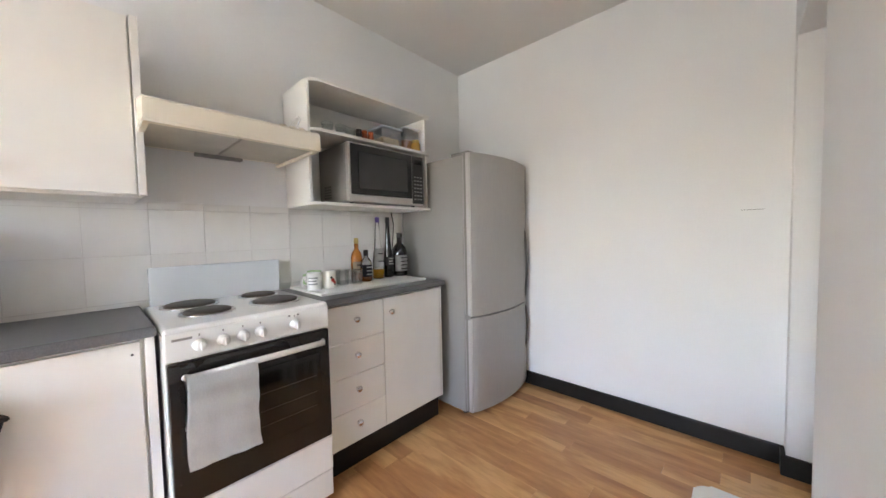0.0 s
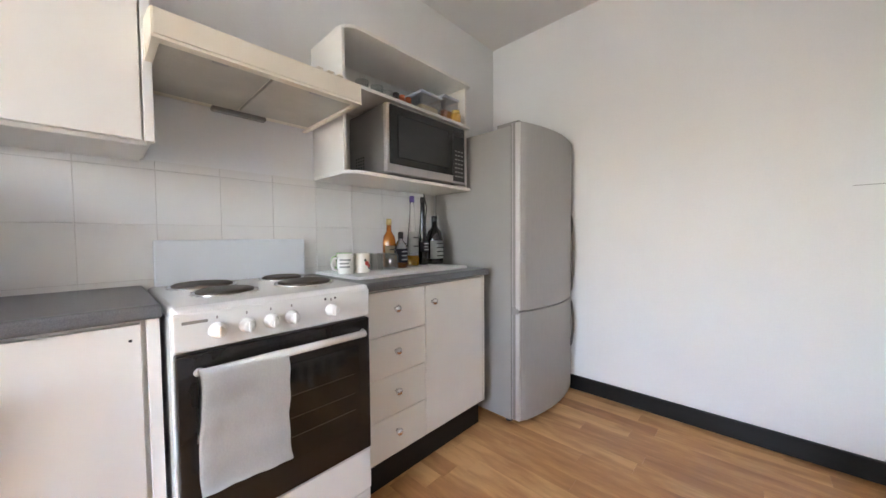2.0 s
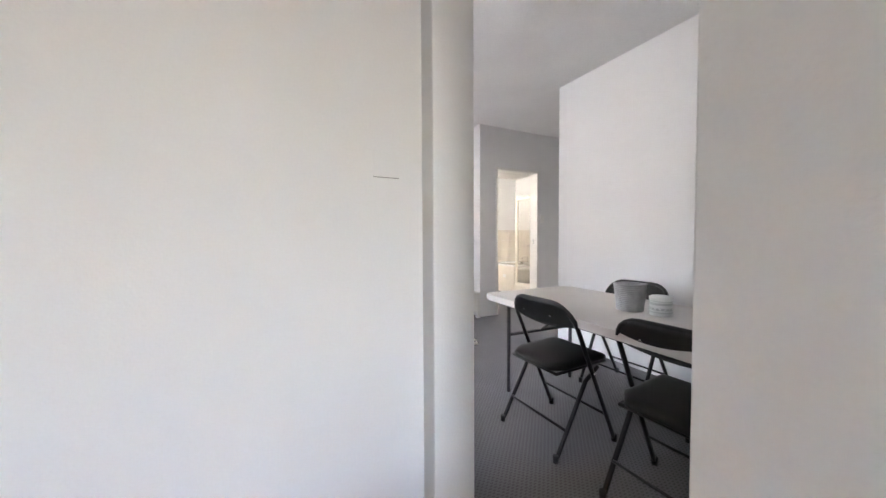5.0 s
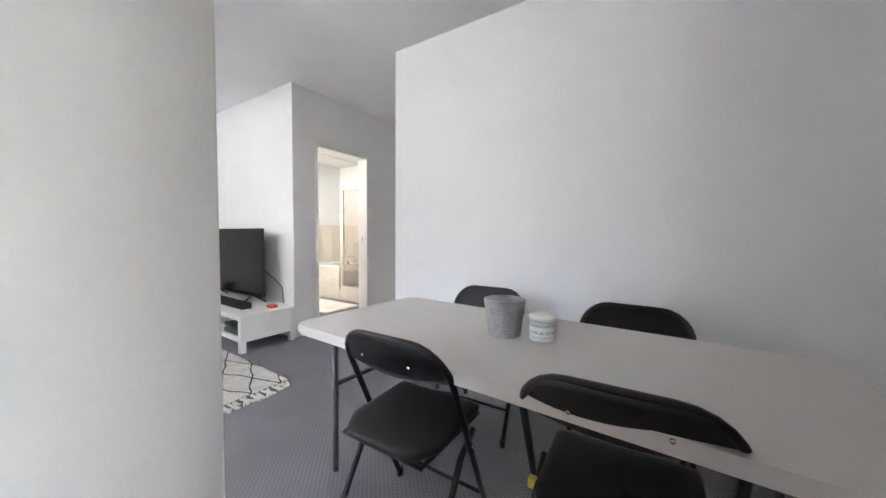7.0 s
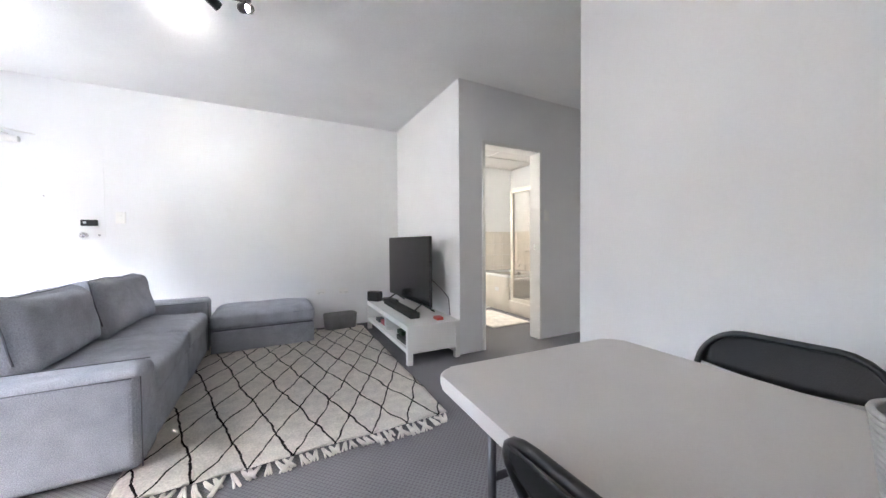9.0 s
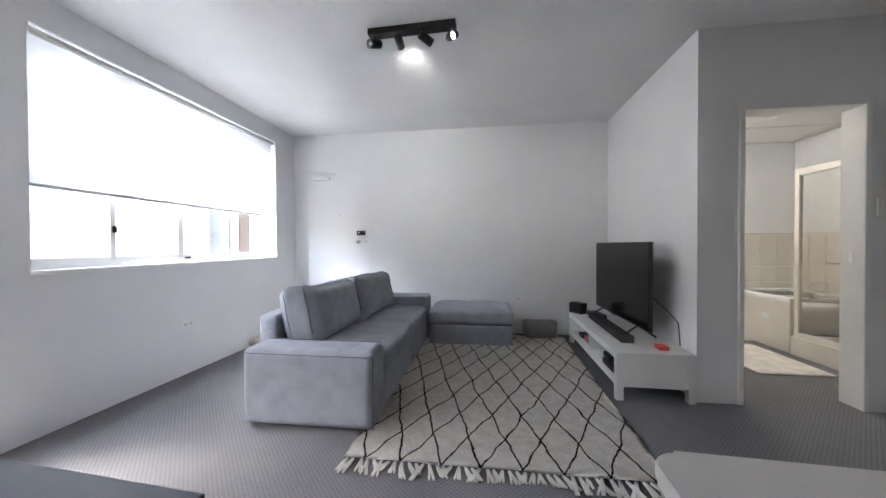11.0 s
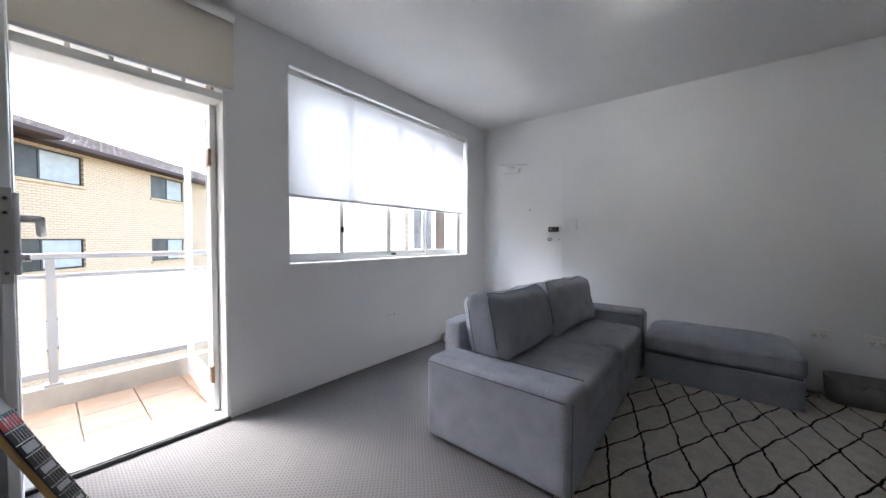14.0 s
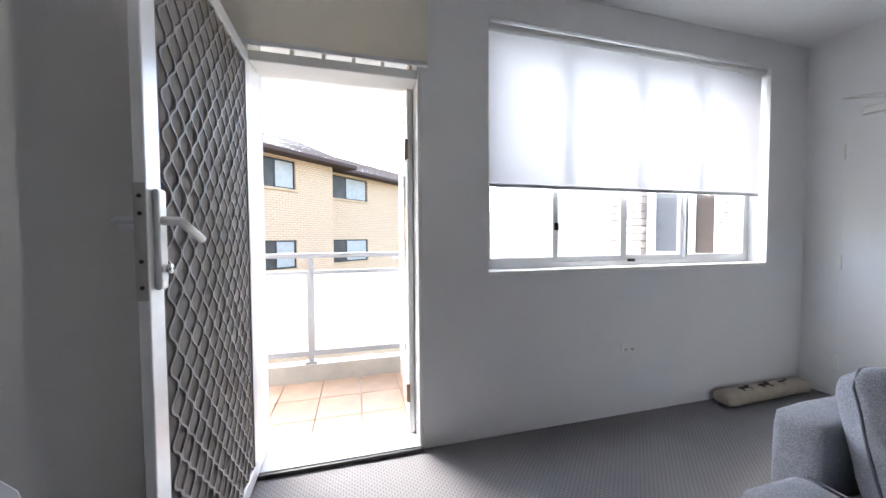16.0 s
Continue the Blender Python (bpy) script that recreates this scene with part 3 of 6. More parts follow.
def balcony_door_frame():
    root = tagged(new("door_3"), kind="structure")
    x0, x1 = XW - 0.16, XW + 0.008
    part("door_jamb", smooth_box(x0, x1, BD0 - 0.014, BD0 + 0.014, 0, BDT), GLOSS_WHITE, root)
    part("door_jamb", smooth_box(x0, x1, BD1 - 0.012, BD1 + 0.012, 0, BDT), GLOSS_WHITE, root)
    part("door_head", smooth_box(x0, x1, BD0 + 0.014, BD1 - 0.012, 2.05, 2.1), GLOSS_WHITE, root)
    part("top_rail", smooth_box(x0, x1, BD0 + 0.014, BD1 - 0.012, BDT - 0.04, BDT), GLOSS_WHITE, root)
    for i in range(1, 5):
        y = BD0 + 0.035 + (BD1 - BD0 - 0.065) * i / 5
        part("mullion", smooth_box(x0 + 0.03, x0 + 0.07, y - 0.01, y + 0.01, 2.1, BDT - 0.04, r=0.003), GLOSS_WHITE, root)
    p = part("pane", B((x0 + 0.045, x0 + 0.05, BD0 + 0.035, BD1 - 0.03, 2.1, BDT - 0.04)), PANE, root)
    p.visible_shadow = False
    part("sill", smooth_box(XW - T - 0.02, XW + 0.012, BD0, BD1, -0.02, 0.028, r=0.006), CONCRETE, root, "pale concrete sill")
    part("sill_edge", smooth_box(XW + 0.012, XW + 0.03, BD0 - 0.005, BD1 + 0.005, 0.0, 0.022, r=0.004), BLACKP, root)


balcony_door_frame()


def balcony_door():
    """The glazed door, swung out against the balcony wall at the north jamb."""
    root = thing("balcony_door", "white timber balcony door with glass panes, swung open", "door", (XW - 0.115, BD1 - 0.016, 0.03), -4)
    w, h = 0.9, 2.03
    for a, b in ((-w, -w + 0.075), (-0.085, 0)):
        part("stile", smooth_box(a, b, -0.036, 0, 0, h), GLOSS_WHITE, root)
    part("bottom_panel", smooth_box(-w + 0.075, -0.085, -0.032, -0.004, 0, 0.2), GLOSS_WHITE, root)
    part("top_rail", smooth_box(-w + 0.075, -0.085, -0.036, 0, h - 0.075, h), GLOSS_WHITE, root)
    part("glazing_bead", B((-w + 0.075, -w + 0.087, -0.04, -0.022, 0.2, h - 0.075), (-0.097, -0.085, -0.04, -0.022, 0.2, h - 0.075), (-w + 0.087, -0.097, -0.04, -0.022, 0.2, 0.212)), GLOSS_WHITE, root)
    p = part("pane", B((-w + 0.07, -0.08, -0.02, -0.016, 0.195, h - 0.07)), PANE, root)
    p.visible_shadow = False
    for z in (0.2, 1.62):
        part("hinge", smooth_box(-0.03, 0.025, -0.05, -0.03, z, z + 0.11, r=0.003), mat("old_brass_hinge", (0.3, 0.2, 0.13), 0.5, 0.4), root, "worn brass hinge")
    part("handle", tube([(-w + 0.045, -0.036, 1.0), (-w + 0.045, -0.08, 1.0), (-w + 0.15, -0.085, 1.0)], 0.009), CHROME, root)


balcony_door()


def screen_door():
    """Security screen door: white aluminium frame, diamond grille, fly mesh; stands open into the room."""
    root = thing("screen_door", "white aluminium security screen door with diamond grille, standing open", "screen door", (XW + 0.01, BD0 + 0.005, 0.025), 1.6)
    w, h, d = 0.88, 2.05, 0.012
    part("frame", B((0, 0.055, -d, d, 0, h), (w - 0.065, w, -d, d, 0, h), (0.055, w - 0.065, -d, d, h - 0.06, h), (0.055, w - 0.065, -d, d, 0, 0.075), bevel=0.004), ALU, root)
    mesh = bpy.data.materials.new("fly_mesh")
    mesh.use_nodes = True
    n, l = mesh.node_tree.nodes, mesh.node_tree.links
    tr, mx = n.new("ShaderNodeBsdfTransparent"), n.new("ShaderNodeMixShader")
    n["Principled BSDF"].inputs["Base Color"].default_value = (0.3, 0.265, 0.24, 1)
    n["Principled BSDF"].inputs["Roughness"].default_value = 0.7
    mx.inputs["Fac"].default_value = 0.55
    l.new(tr.outputs[0], mx.inputs[1])
    l.new(n["Principled BSDF"].outputs[0], mx.inputs[2])
    l.new(mx.outputs[0], n["Material Output"].inputs["Surface"])
    part("fly_mesh", B((0.05, w - 0.06, 0.001, 0.0025, 0.07, h - 0.055)), mesh, root)
    grille_metal = mat("grey_grille", (0.24, 0.225, 0.21), 0.6, 0.0, var=0.06, scale=10)
    bm = bmesh.new()
    x0, x1, z0, z1 = 0.055, w - 0.065, 0.075, h - 0.06
    cols, rowsn = 9, 19
    cw, ch = (x1 - x0) / cols, (z1 - z0) / rowsn
    t = 0.0045
    for i in range(cols * 2 + 1):
        x = x0 + i * cw / 2
        pts = []
        for k in range(rowsn * 8 + 1):
            s = math.cos(k / 8 * math.tau + (math.pi if i % 2 else 0))
            pts.append((x + cw * 0.22 * math.copysign(abs(s) ** 0.75, s) if 0 < i < cols * 2 else x, z0 + k * ch / 8))
        for (xa, za), (xb, zb) in zip(pts, pts[1:]):
            v = [bm.verts.new(q) for q in ((xa - t, 0.004, za), (xa + t, 0.004, za), (xb + t, 0.004, zb), (xb - t, 0.004, zb), (xa - t, 0.009, za), (xa + t, 0.009, za), (xb + t, 0.009, zb), (xb - t, 0.009, zb))]
            for f in ((4, 5, 6, 7), (0, 3, 2, 1), (1, 2, 6, 5), (0, 4, 7, 3)):
                bm.faces.new([v[q] for q in f])
    part("grille", bm, grille_metal, root, "grey diamond grille")
    lk = part("lock_plate", smooth_box(w - 0.058, w - 0.02, d, d + 0.014, 1.05, 1.29, r=0.006), ALU, root, "white lock plate")
    part("lever", tube([(w - 0.035, d + 0.01, 1.215), (w - 0.035, d + 0.05, 1.215), (w - 0.14, d + 0.055, 1.17)], 0.011, 10), GLOSS_WHITE, lk)
    part("key_cylinder", turn(lathe([(0, 0), (0.011, 0), (0.011, 0.02), (0, 0.021)]), pose(w - 0.035, d + 0.01, 1.1) @ pose(0, 0, 0, -90)), CHROME, lk)
    part("lever", tube([(w - 0.035, -d, 1.215), (w - 0.035, -d - 0.05, 1.215), (w - 0.12, -d - 0.055, 1.19)], 0.011, 10), ALU, lk)
    part("latch_plate", smooth_box(w - 0.001, w + 0.003, -0.012, 0.012, 1.03, 1.3, r=0.001), STEEL, root)
    for z in (1.06, 1.12, 1.23, 1.27):
        part("screw", turn(lathe([(0, 0), (0.005, 0), (0.004, 0.002), (0, 0.002)]), pose(w + 0.003, 0, z) @ EAST), BLACKP, root)


screen_door()


# ---- kitchen ----
def knob(parent, x, y, z, r=0.017, m=None):
    return part("knob", facing_east(lathe([(0, 0), (r * 0.45, 0), (r * 0.45, 0.01), (r * 0.9, 0.014), (r, 0.02), (r * 0.8, 0.027), (r * 0.4, 0.031), (0, 0.032)], 16), x, y, z), m or CHROME, parent, "chrome knob")


def stove():
    root = thing("stove", "white freestanding electric stove with four solid hotplates", "stove", (XW, 1.39, 0.01))
    a, b = -0.283, 0.287           # sides
    f = 0.586                      # front, from the wall
    part("body", B((0.03, f - 0.03, a, b, 0.02, 0.885), bevel=0.004), ENAMEL, root)
    top = part("hob", smooth_box(0.03, f - 0.004, a, b, 0.885, 0.915, r=0.012), ENAMEL, root)
    part("splash_guard", smooth_box(0.02, 0.045, a + 0.02, b, 0.90, 1.085, r=0.006), mat("pale_blue_white_enamel", (0.76, 0.8, 0.84), 0.25, var=0.01), root)
    iron = mat("cast_iron_plate", (0.07, 0.055, 0.045), 0.5, 0.5, var=0.2, scale=12, bump=0.0003, bscale=120)
    for x, y, r in ((0.16, -0.14, 0.092), (0.15, 0.14, 0.075), (0.38, -0.12, 0.08), (0.37, 0.14, 0.092)):
        p = part("hotplate", lathe([(0, 0.014), (r * 0.16, 0.012), (r * 0.9, 0.014), (r, 0.01), (r, 0)], 32, (x, y, 0.915)), iron, root, "dark cast iron hotplate")
        part("rim", lathe([(r - 0.002, 0.004), (r + 0.012, 0.006), (r + 0.015, 0)], 32, (x, y, 0.915)), CHROME, p)
    panel = part("control_panel", smooth_box(f - 0.03, f, a, b, 0.80, 0.90, r=0.006), ENAMEL, root)
    for i, y in enumerate((-0.188, -0.118, -0.055, 0.005, 0.135)):
        k = part("control_knob", facing_east(lathe([(0, 0), (0.021, 0), (0.021, 0.006), (0.017, 0.01), (0.0155, 0.026), (0.012, 0.03), (0, 0.03)], 20), f, y, 0.846), ENAMEL, panel)
        part("grip", smooth_box(f + 0.012, f + 0.036, y - 0.004, y + 0.004, 0.83, 0.862, r=0.003), ENAMEL, panel)
        part("dial_mark", smooth_box(f - 0.001, f + 0.001, y - 0.002, y + 0.002, 0.876, 0.884, r=0.0005), DARKSTEEL, panel)
    part("badge", smooth_box(f - 0.001, f + 0.001, a + 0.02, a + 0.075, 0.871, 0.879, r=0.0008), DARKSTEEL, panel, "small dark badge")
    for y in (0.115, 0.15):
        part("pilot_light", facing_east(lathe([(0, 0), (0.004, 0), (0.003, 0.002), (0, 0.002)]), f, y, 0.884), BLACKP, panel)
    door = part("oven_door", smooth_box(f - 0.03, f + 0.004, a + 0.004, b - 0.004, 0.305, 0.795, r=0.006), mat("oven_black", (0.016, 0.013, 0.012), 0.2, var=0.1), root, "dark glass oven door")
    part("window_glass", smooth_box(f + 0.0035, f + 0.006, a + 0.09, b - 0.05, 0.40, 0.70, r=0.002), DARKGLASS, door)
    for z in (0.47, 0.53, 0.60):
        part("rack_line", tube([(f + 0.0055, a + 0.11, z), (f + 0.0055, b - 0.07, z + 0.002)], 0.0015, 5), mat("rack_grey", (0.12, 0.1, 0.08), 0.5, 0.5), door)
    part("handle", tube([(f, a + 0.05, 0.745), (f + 0.04, a + 0.06, 0.75), (f + 0.045, 0, 0.752), (f + 0.04, b - 0.05, 0.75), (f, b - 0.035, 0.745)], 0.012, 10), ENAMEL, door, "white handle bar")
    part("drawer_front", smooth_box(f - 0.03, f - 0.002, a + 0.002, b - 0.002, 0.145, 0.298, r=0.005), ENAMEL, root)
    part("plinth", smooth_box(f - 0.04, f - 0.008, a + 0.002, b - 0.002, 0.02, 0.14, r=0.004), ENAMEL, root)
    for y in (a + 0.05, b - 0.05):
        part("foot", lathe([(0.018, -0.01), (0.018, 0.03)], 12, (f - 0.1, y, 0)), BLACKP, root)


stove()


def tea_towel():
    """White waffle towel folded over the oven's handle."""
    bm = bmesh.new()
    x = XW + 0.635
    y0, y1 = 1.15, 1.36
    n, m2 = 26, 34
    path = [(x - 0.032, 0.58)] + [(x - 0.03, 0.6 + 0.03 * i) for i in range(6)]
    path += [(x - 0.013 + 0.017 * math.cos(radians(180 - 180 * i / 6)), 0.757 + 0.016 * math.sin(radians(180 * i / 6))) for i in range(7)]
    path += [(x + 0.004 + 0.004 * math.sin(i), 0.75 - 0.29 * i / 20) for i in range(1, 21)]
    rows = []
    for k, (px, pz) in enumerate(path):
        row = []
        for j in range(n + 1):
            s = j / n
            down = max(0, (0.75 - pz) / 0.37) if k > 12 else 0
            fold = 0.003 * math.sin(s * 9 + 1) * down + 0.002 * math.sin(s * 23 + pz * 9) * down
            yy = y0 + (y1 - y0) * s + 0.012 * down * (s - 0.4) + 0.004 * math.sin(pz * 20)
            row.append(bm.verts.new((px + fold + 0.003, yy, pz - (0.012 * s * down if k > 12 else 0))))
        rows.append(row)
    for a, b in zip(rows, rows[1:]):
        for j in range(n):
            bm.faces.new((a[j], a[j + 1], b[j + 1], b[j])).smooth = True
    bmesh.ops.solidify(bm, geom=list(bm.faces), thickness=0.006)
    towel = mat("white_waffle_cotton", (0.88, 0.87, 0.86), 0.95, var=0.03, scale=6, bump=0.0009, bscale=150, fine=0.03, spec=0.1, stretch=(1, 1.6, 1.0))
    return tagged(link("tea_towel", bm, towel), "white waffle cotton tea towel draped over the oven handle", "towel")


tea_towel()


def base_cabinet_right():
    root = thing("base_cabinet", "cream laminate base cabinet with four drawers and a door", "cabinet", (XW, 1.69, 0))
    f = 0.497
    part("carcass", B((0.01, f - 0.02, 0, 0.82, 0.15, 0.88), (f - 0.02, f, 0.805, 0.82, 0.15, 0.88)), LAMINATE, root)
    part("kickboard", smooth_box(0.4, f - 0.045, 0.0, 0.82, 0, 0.15, r=0.002), BLACK_PAINT, root)
    zs = (0.152, 0.33, 0.507, 0.685, 0.874)
    for a, b in zip(zs, zs[1:]):
        d = part("drawer", smooth_box(f - 0.02, f, 0.003, 0.352, a, b - 0.004, r=0.002), LAMINATE, root)
        knob(d, f, 0.178, (a + b) / 2 + 0.012)
    d = part("door", smooth_box(f - 0.02, f, 0.356, 0.802, 0.152, 0.87, r=0.002), LAMINATE, root)
    knob(d, f, 0.40, 0.79)


base_cabinet_right()


def worktop(name, y0, y1, label, z=0.9):
    ob = link(name, slab([(XW + 0.001, y0), (XW + 0.522, y0), (XW + 0.522, y1), (XW + 0.001, y1)], z - 0.036, z, bevel=0.009), BENCH)
    return tagged(ob, label, "worktop")


worktop("worktop", 1.69, 2.525, "dark grey speckled laminate worktop over the drawers", 0.918)
worktop("worktop", -2.3, 1.098, "dark grey speckled laminate worktop beside the stove", 0.932)


def base_cabinet_left():
    root = thing("base_cabinet", "cream laminate base cabinet with two doors beside the stove", "cabinet", (XW, 0, 0))
    f = 0.497
    part("carcass", B((0.01, f - 0.02, -2.3, 1.09, 0.15, 0.894)), LAMINATE, root)
    part("end_panel", smooth_box(f - 0.02, f + 0.004, 1.068, 1.094, 0.0, 0.894, r=0.002), LAMINATE, root)
    part("kickboard", smooth_box(0.4, f - 0.045, -2.3, 1.068, 0, 0.15, r=0.002), BLACK_PAINT, root)
    for a, b, k in ((0.645, 1.058, 0.692), (0.13, 0.639, 0.585), (-0.39, 0.124, 0.07)):
        d = part("door", smooth_box(f - 0.018, f, a, b, 0.155, 0.884, r=0.002), LAMINATE, root)
        knob(d, f, k, 0.81, 0.02)
        for y in (a + 0.02, b - 0.02):
            part("screw_cap", facing_east(lathe([(0, 0), (0.004, 0), (0.003, 0.0015), (0, 0.0015)], 8), f, y, 0.845), BLACKP, d)
        if b > 1:
            st = part("sticker", smooth_box(f, f + 0.0012, 0.664, 0.75, 0.836, 0.876, r=0.0003), GLOSS_WHITE, d, "small printed service sticker")
            for i, (c, z) in enumerate((((0.25, 0.2, 0.12), 0.871), ((0.35, 0.4, 0.45), 0.8635), ((0.45, 0.55, 0.6), 0.8555), ((0.3, 0.42, 0.6), 0.842))):
                part("print_bar", smooth_box(f + 0.001, f + 0.0018, 0.667, 0.747 - 0.006 * (i % 2), z - 0.002, z + 0.002, r=0.0002), mat("ink", c, 0.6), st)


base_cabinet_left()


def upper_cabinet():
    root = thing("wall_cabinet", "white laminate wall cabinet with chrome knobs", "cabinet", (XW, 0, 0))
    f = 0.327
    part("carcass", B((0.001, f - 0.02, 0.33, 1.112, 1.39, 2.02)), LAMINATE, root)
    part("end_panel", smooth_box(f - 0.02, f + 0.004, 1.093, 1.116, 1.384, 2.026, r=0.002), LAMINATE, root)
    for a, b, k in ((0.732, 1.088, 0.768), (0.36, 0.726, 0.692)):
        d = part("door", smooth_box(f - 0.017, f, a, b, 1.386, 2.018, r=0.002), LAMINATE, root)
        knob(d, f, k, 1.455, 0.019)
    part("light_rail", smooth_box(0.02, f - 0.03, 0.35, 1.1, 1.376, 1.39, r=0.002), LAMINATE, root)


upper_cabinet()


def range_hood():
    cream = mat("aged_cream_metal", (0.8, 0.74, 0.62), 0.4, var=0.05, scale=5)
    root = thing("range_hood", "aged cream slim range hood with two metal grease filters", "range hood", (XW, 1.4, 1.62))
    a, b, f = -0.30, 0.315, 0.5
    bm = bmesh.new()
    prof = [(0.002, 0.012), (0.002, 0.14), (0.22, 0.135), (f - 0.035, 0.088), (f, 0.07), (f, 0.0), (f - 0.02, 0.0), (f - 0.03, 0.012)]
    lo, hi = [bm.verts.new((x, a, z)) for x, z in prof], [bm.verts.new((x, b, z)) for x, z in prof]
    bm.faces.new(lo)
    bm.faces.new(hi[::-1])
    for i in range(len(prof)):
        j = (i + 1) % len(prof)
        bm.faces.new((lo[j], lo[i], hi[i], hi[j]))
    bmesh.ops.bevel(bm, geom=list(bm.edges), offset=0.004, segments=2, affect="EDGES")
    part("housing", bm, cream, root)
    filt = mat("grease_filter", (0.55, 0.52, 0.46), 0.5, 0.6, var=0.1, scale=6, bump=0.0012, bscale=400, fine=0.1)
    for y0, y1 in ((a + 0.02, 0.0), (0.008, b - 0.02)):
        p = part("filter", smooth_box(0.07, f - 0.03, y0, y1, 0.002, 0.014, r=0.003), filt, root, "grey mesh grease filter")
        part("filter_catch", smooth_box(f - 0.055, f - 0.035, (y0 + y1) / 2 - 0.02, (y0 + y1) / 2 + 0.02, -0.002, 0.004, r=0.001), STEEL, p)
    part("lamp_cover", smooth_box(0.012, 0.045, -0.08, 0.12, -0.006, 0.012, r=0.004), DARKSTEEL, root)
    part("rim", B((f - 0.03, f - 0.001, a, b, -0.006, 0.002), (0.004, f - 0.03, a, a + 0.018, -0.006, 0.002), (0.004, f - 0.03, b - 0.018, b, -0.006, 0.002)), cream, root)
    for y in (b - 0.16, b - 0.12, b - 0.08):
        part("switch", smooth_box(f - 0.03, f - 0.012, y - 0.012, y + 0.012, 0.08, 0.087, r=0.003), cream, root)
    part("cable", tube([(0.25, b - 0.02, 0.12), (0.27, b + 0.01, 0.2), (0.2, b + 0.03, 0.24), (0.08, b + 0.02, 0.2), (0.01, b + 0.01, 0.16)], 0.005), GLOSS_WHITE, root)


range_hood()


def open_shelf():
    root = thing("wall_shelf", "white laminate wall shelf unit with rounded corners", "shelf", (XW, 1.75, 0))
    d, w = 0.33, 0.865
    for z, name in ((1.385, "bottom_board"), (1.768, "middle_board"), (2.02, "top_board")):
        depth = d if name != "middle_board" else d - 0.006
        part(name, slab(rounded_poly(0.002, depth, 0.0, w, (0, 0.075, 0.02, 0)), z, z + 0.016, bevel=0.003), LAMINATE, root)
    part("side_panel", smooth_box(0.002, d - 0.035, 0.0, 0.016, 1.401, 2.02, r=0.002), LAMINATE, root)
    part("side_panel", smooth_box(0.002, d - 0.03, w - 0.03, w - 0.014, 1.401, 2.02, r=0.002), LAMINATE, root)
    part("back_panel", smooth_box(0.002, 0.01, 0.016, w - 0.03, 1.401, 2.02, r=0.001), LAMINATE, root)


open_shelf()


def microwave():
    root = thing("microwave", "stainless steel microwave with black glass door", "microwave", (XW + 0.02, 1.945, 1.401))
    d, w, h = 0.335, 0.57, 0.335
    part("body", smooth_box(0, d - 0.03, 0, w, 0.012, h, r=0.005), DARKSTEEL, root)
    for i in range(4):
        for j in range(5):
            part("vent_slot", smooth_box(0.06 + i * 0.022, 0.072 + i * 0.022, -0.001, 0.001, 0.04 + j * 0.016, 0.048 + j * 0.016, r=0.0004), BLACKP, root)
    part("front_frame", smooth_box(d - 0.03, d, -0.002, w + 0.002, 0.008, h + 0.002, r=0.005), STEEL, root)
    dr = part("door", smooth_box(d - 0.004, d + 0.006, 0.012, w - 0.11, 0.05, h - 0.006, r=0.003), mat("microwave_black", (0.012, 0.012, 0.012), 0.22, var=0.1), root, "black glass door")
    part("window_glass", smooth_box(d + 0.005, d + 0.008, 0.06, w - 0.15, 0.085, h - 0.045, r=0.004), mat("microwave_window", (0.03, 0.03, 0.03), 0.25, var=0.1), dr)
    pn = part("control_panel", smooth_box(d - 0.004, d + 0.005, w - 0.105, w - 0.008, 0.02, h - 0.006, r=0.003), BLACKP, root)
    part("display", smooth_box(d + 0.004, d + 0.006, w - 0.09, w - 0.025, h - 0.06, h - 0.03, r=0.001), DARKGLASS, pn)
    key = mat("key_print", (0.3, 0.3, 0.3), 0.5)
    for i in range(3):
        for j in range(7):
            part("key", smooth_box(d + 0.0045, d + 0.006, w - 0.092 + i * 0.026, w - 0.076 + i * 0.026, 0.045 + j * 0.024, 0.052 + j * 0.024, r=0.0006), key, pn)
    for x in (0.04, d - 0.06):
        for y in (0.05, w - 0.05):
            part("foot", lathe([(0.012, 0), (0.012, 0.013)], 10, (x, y, 0)), BLACKP, root)


microwave()


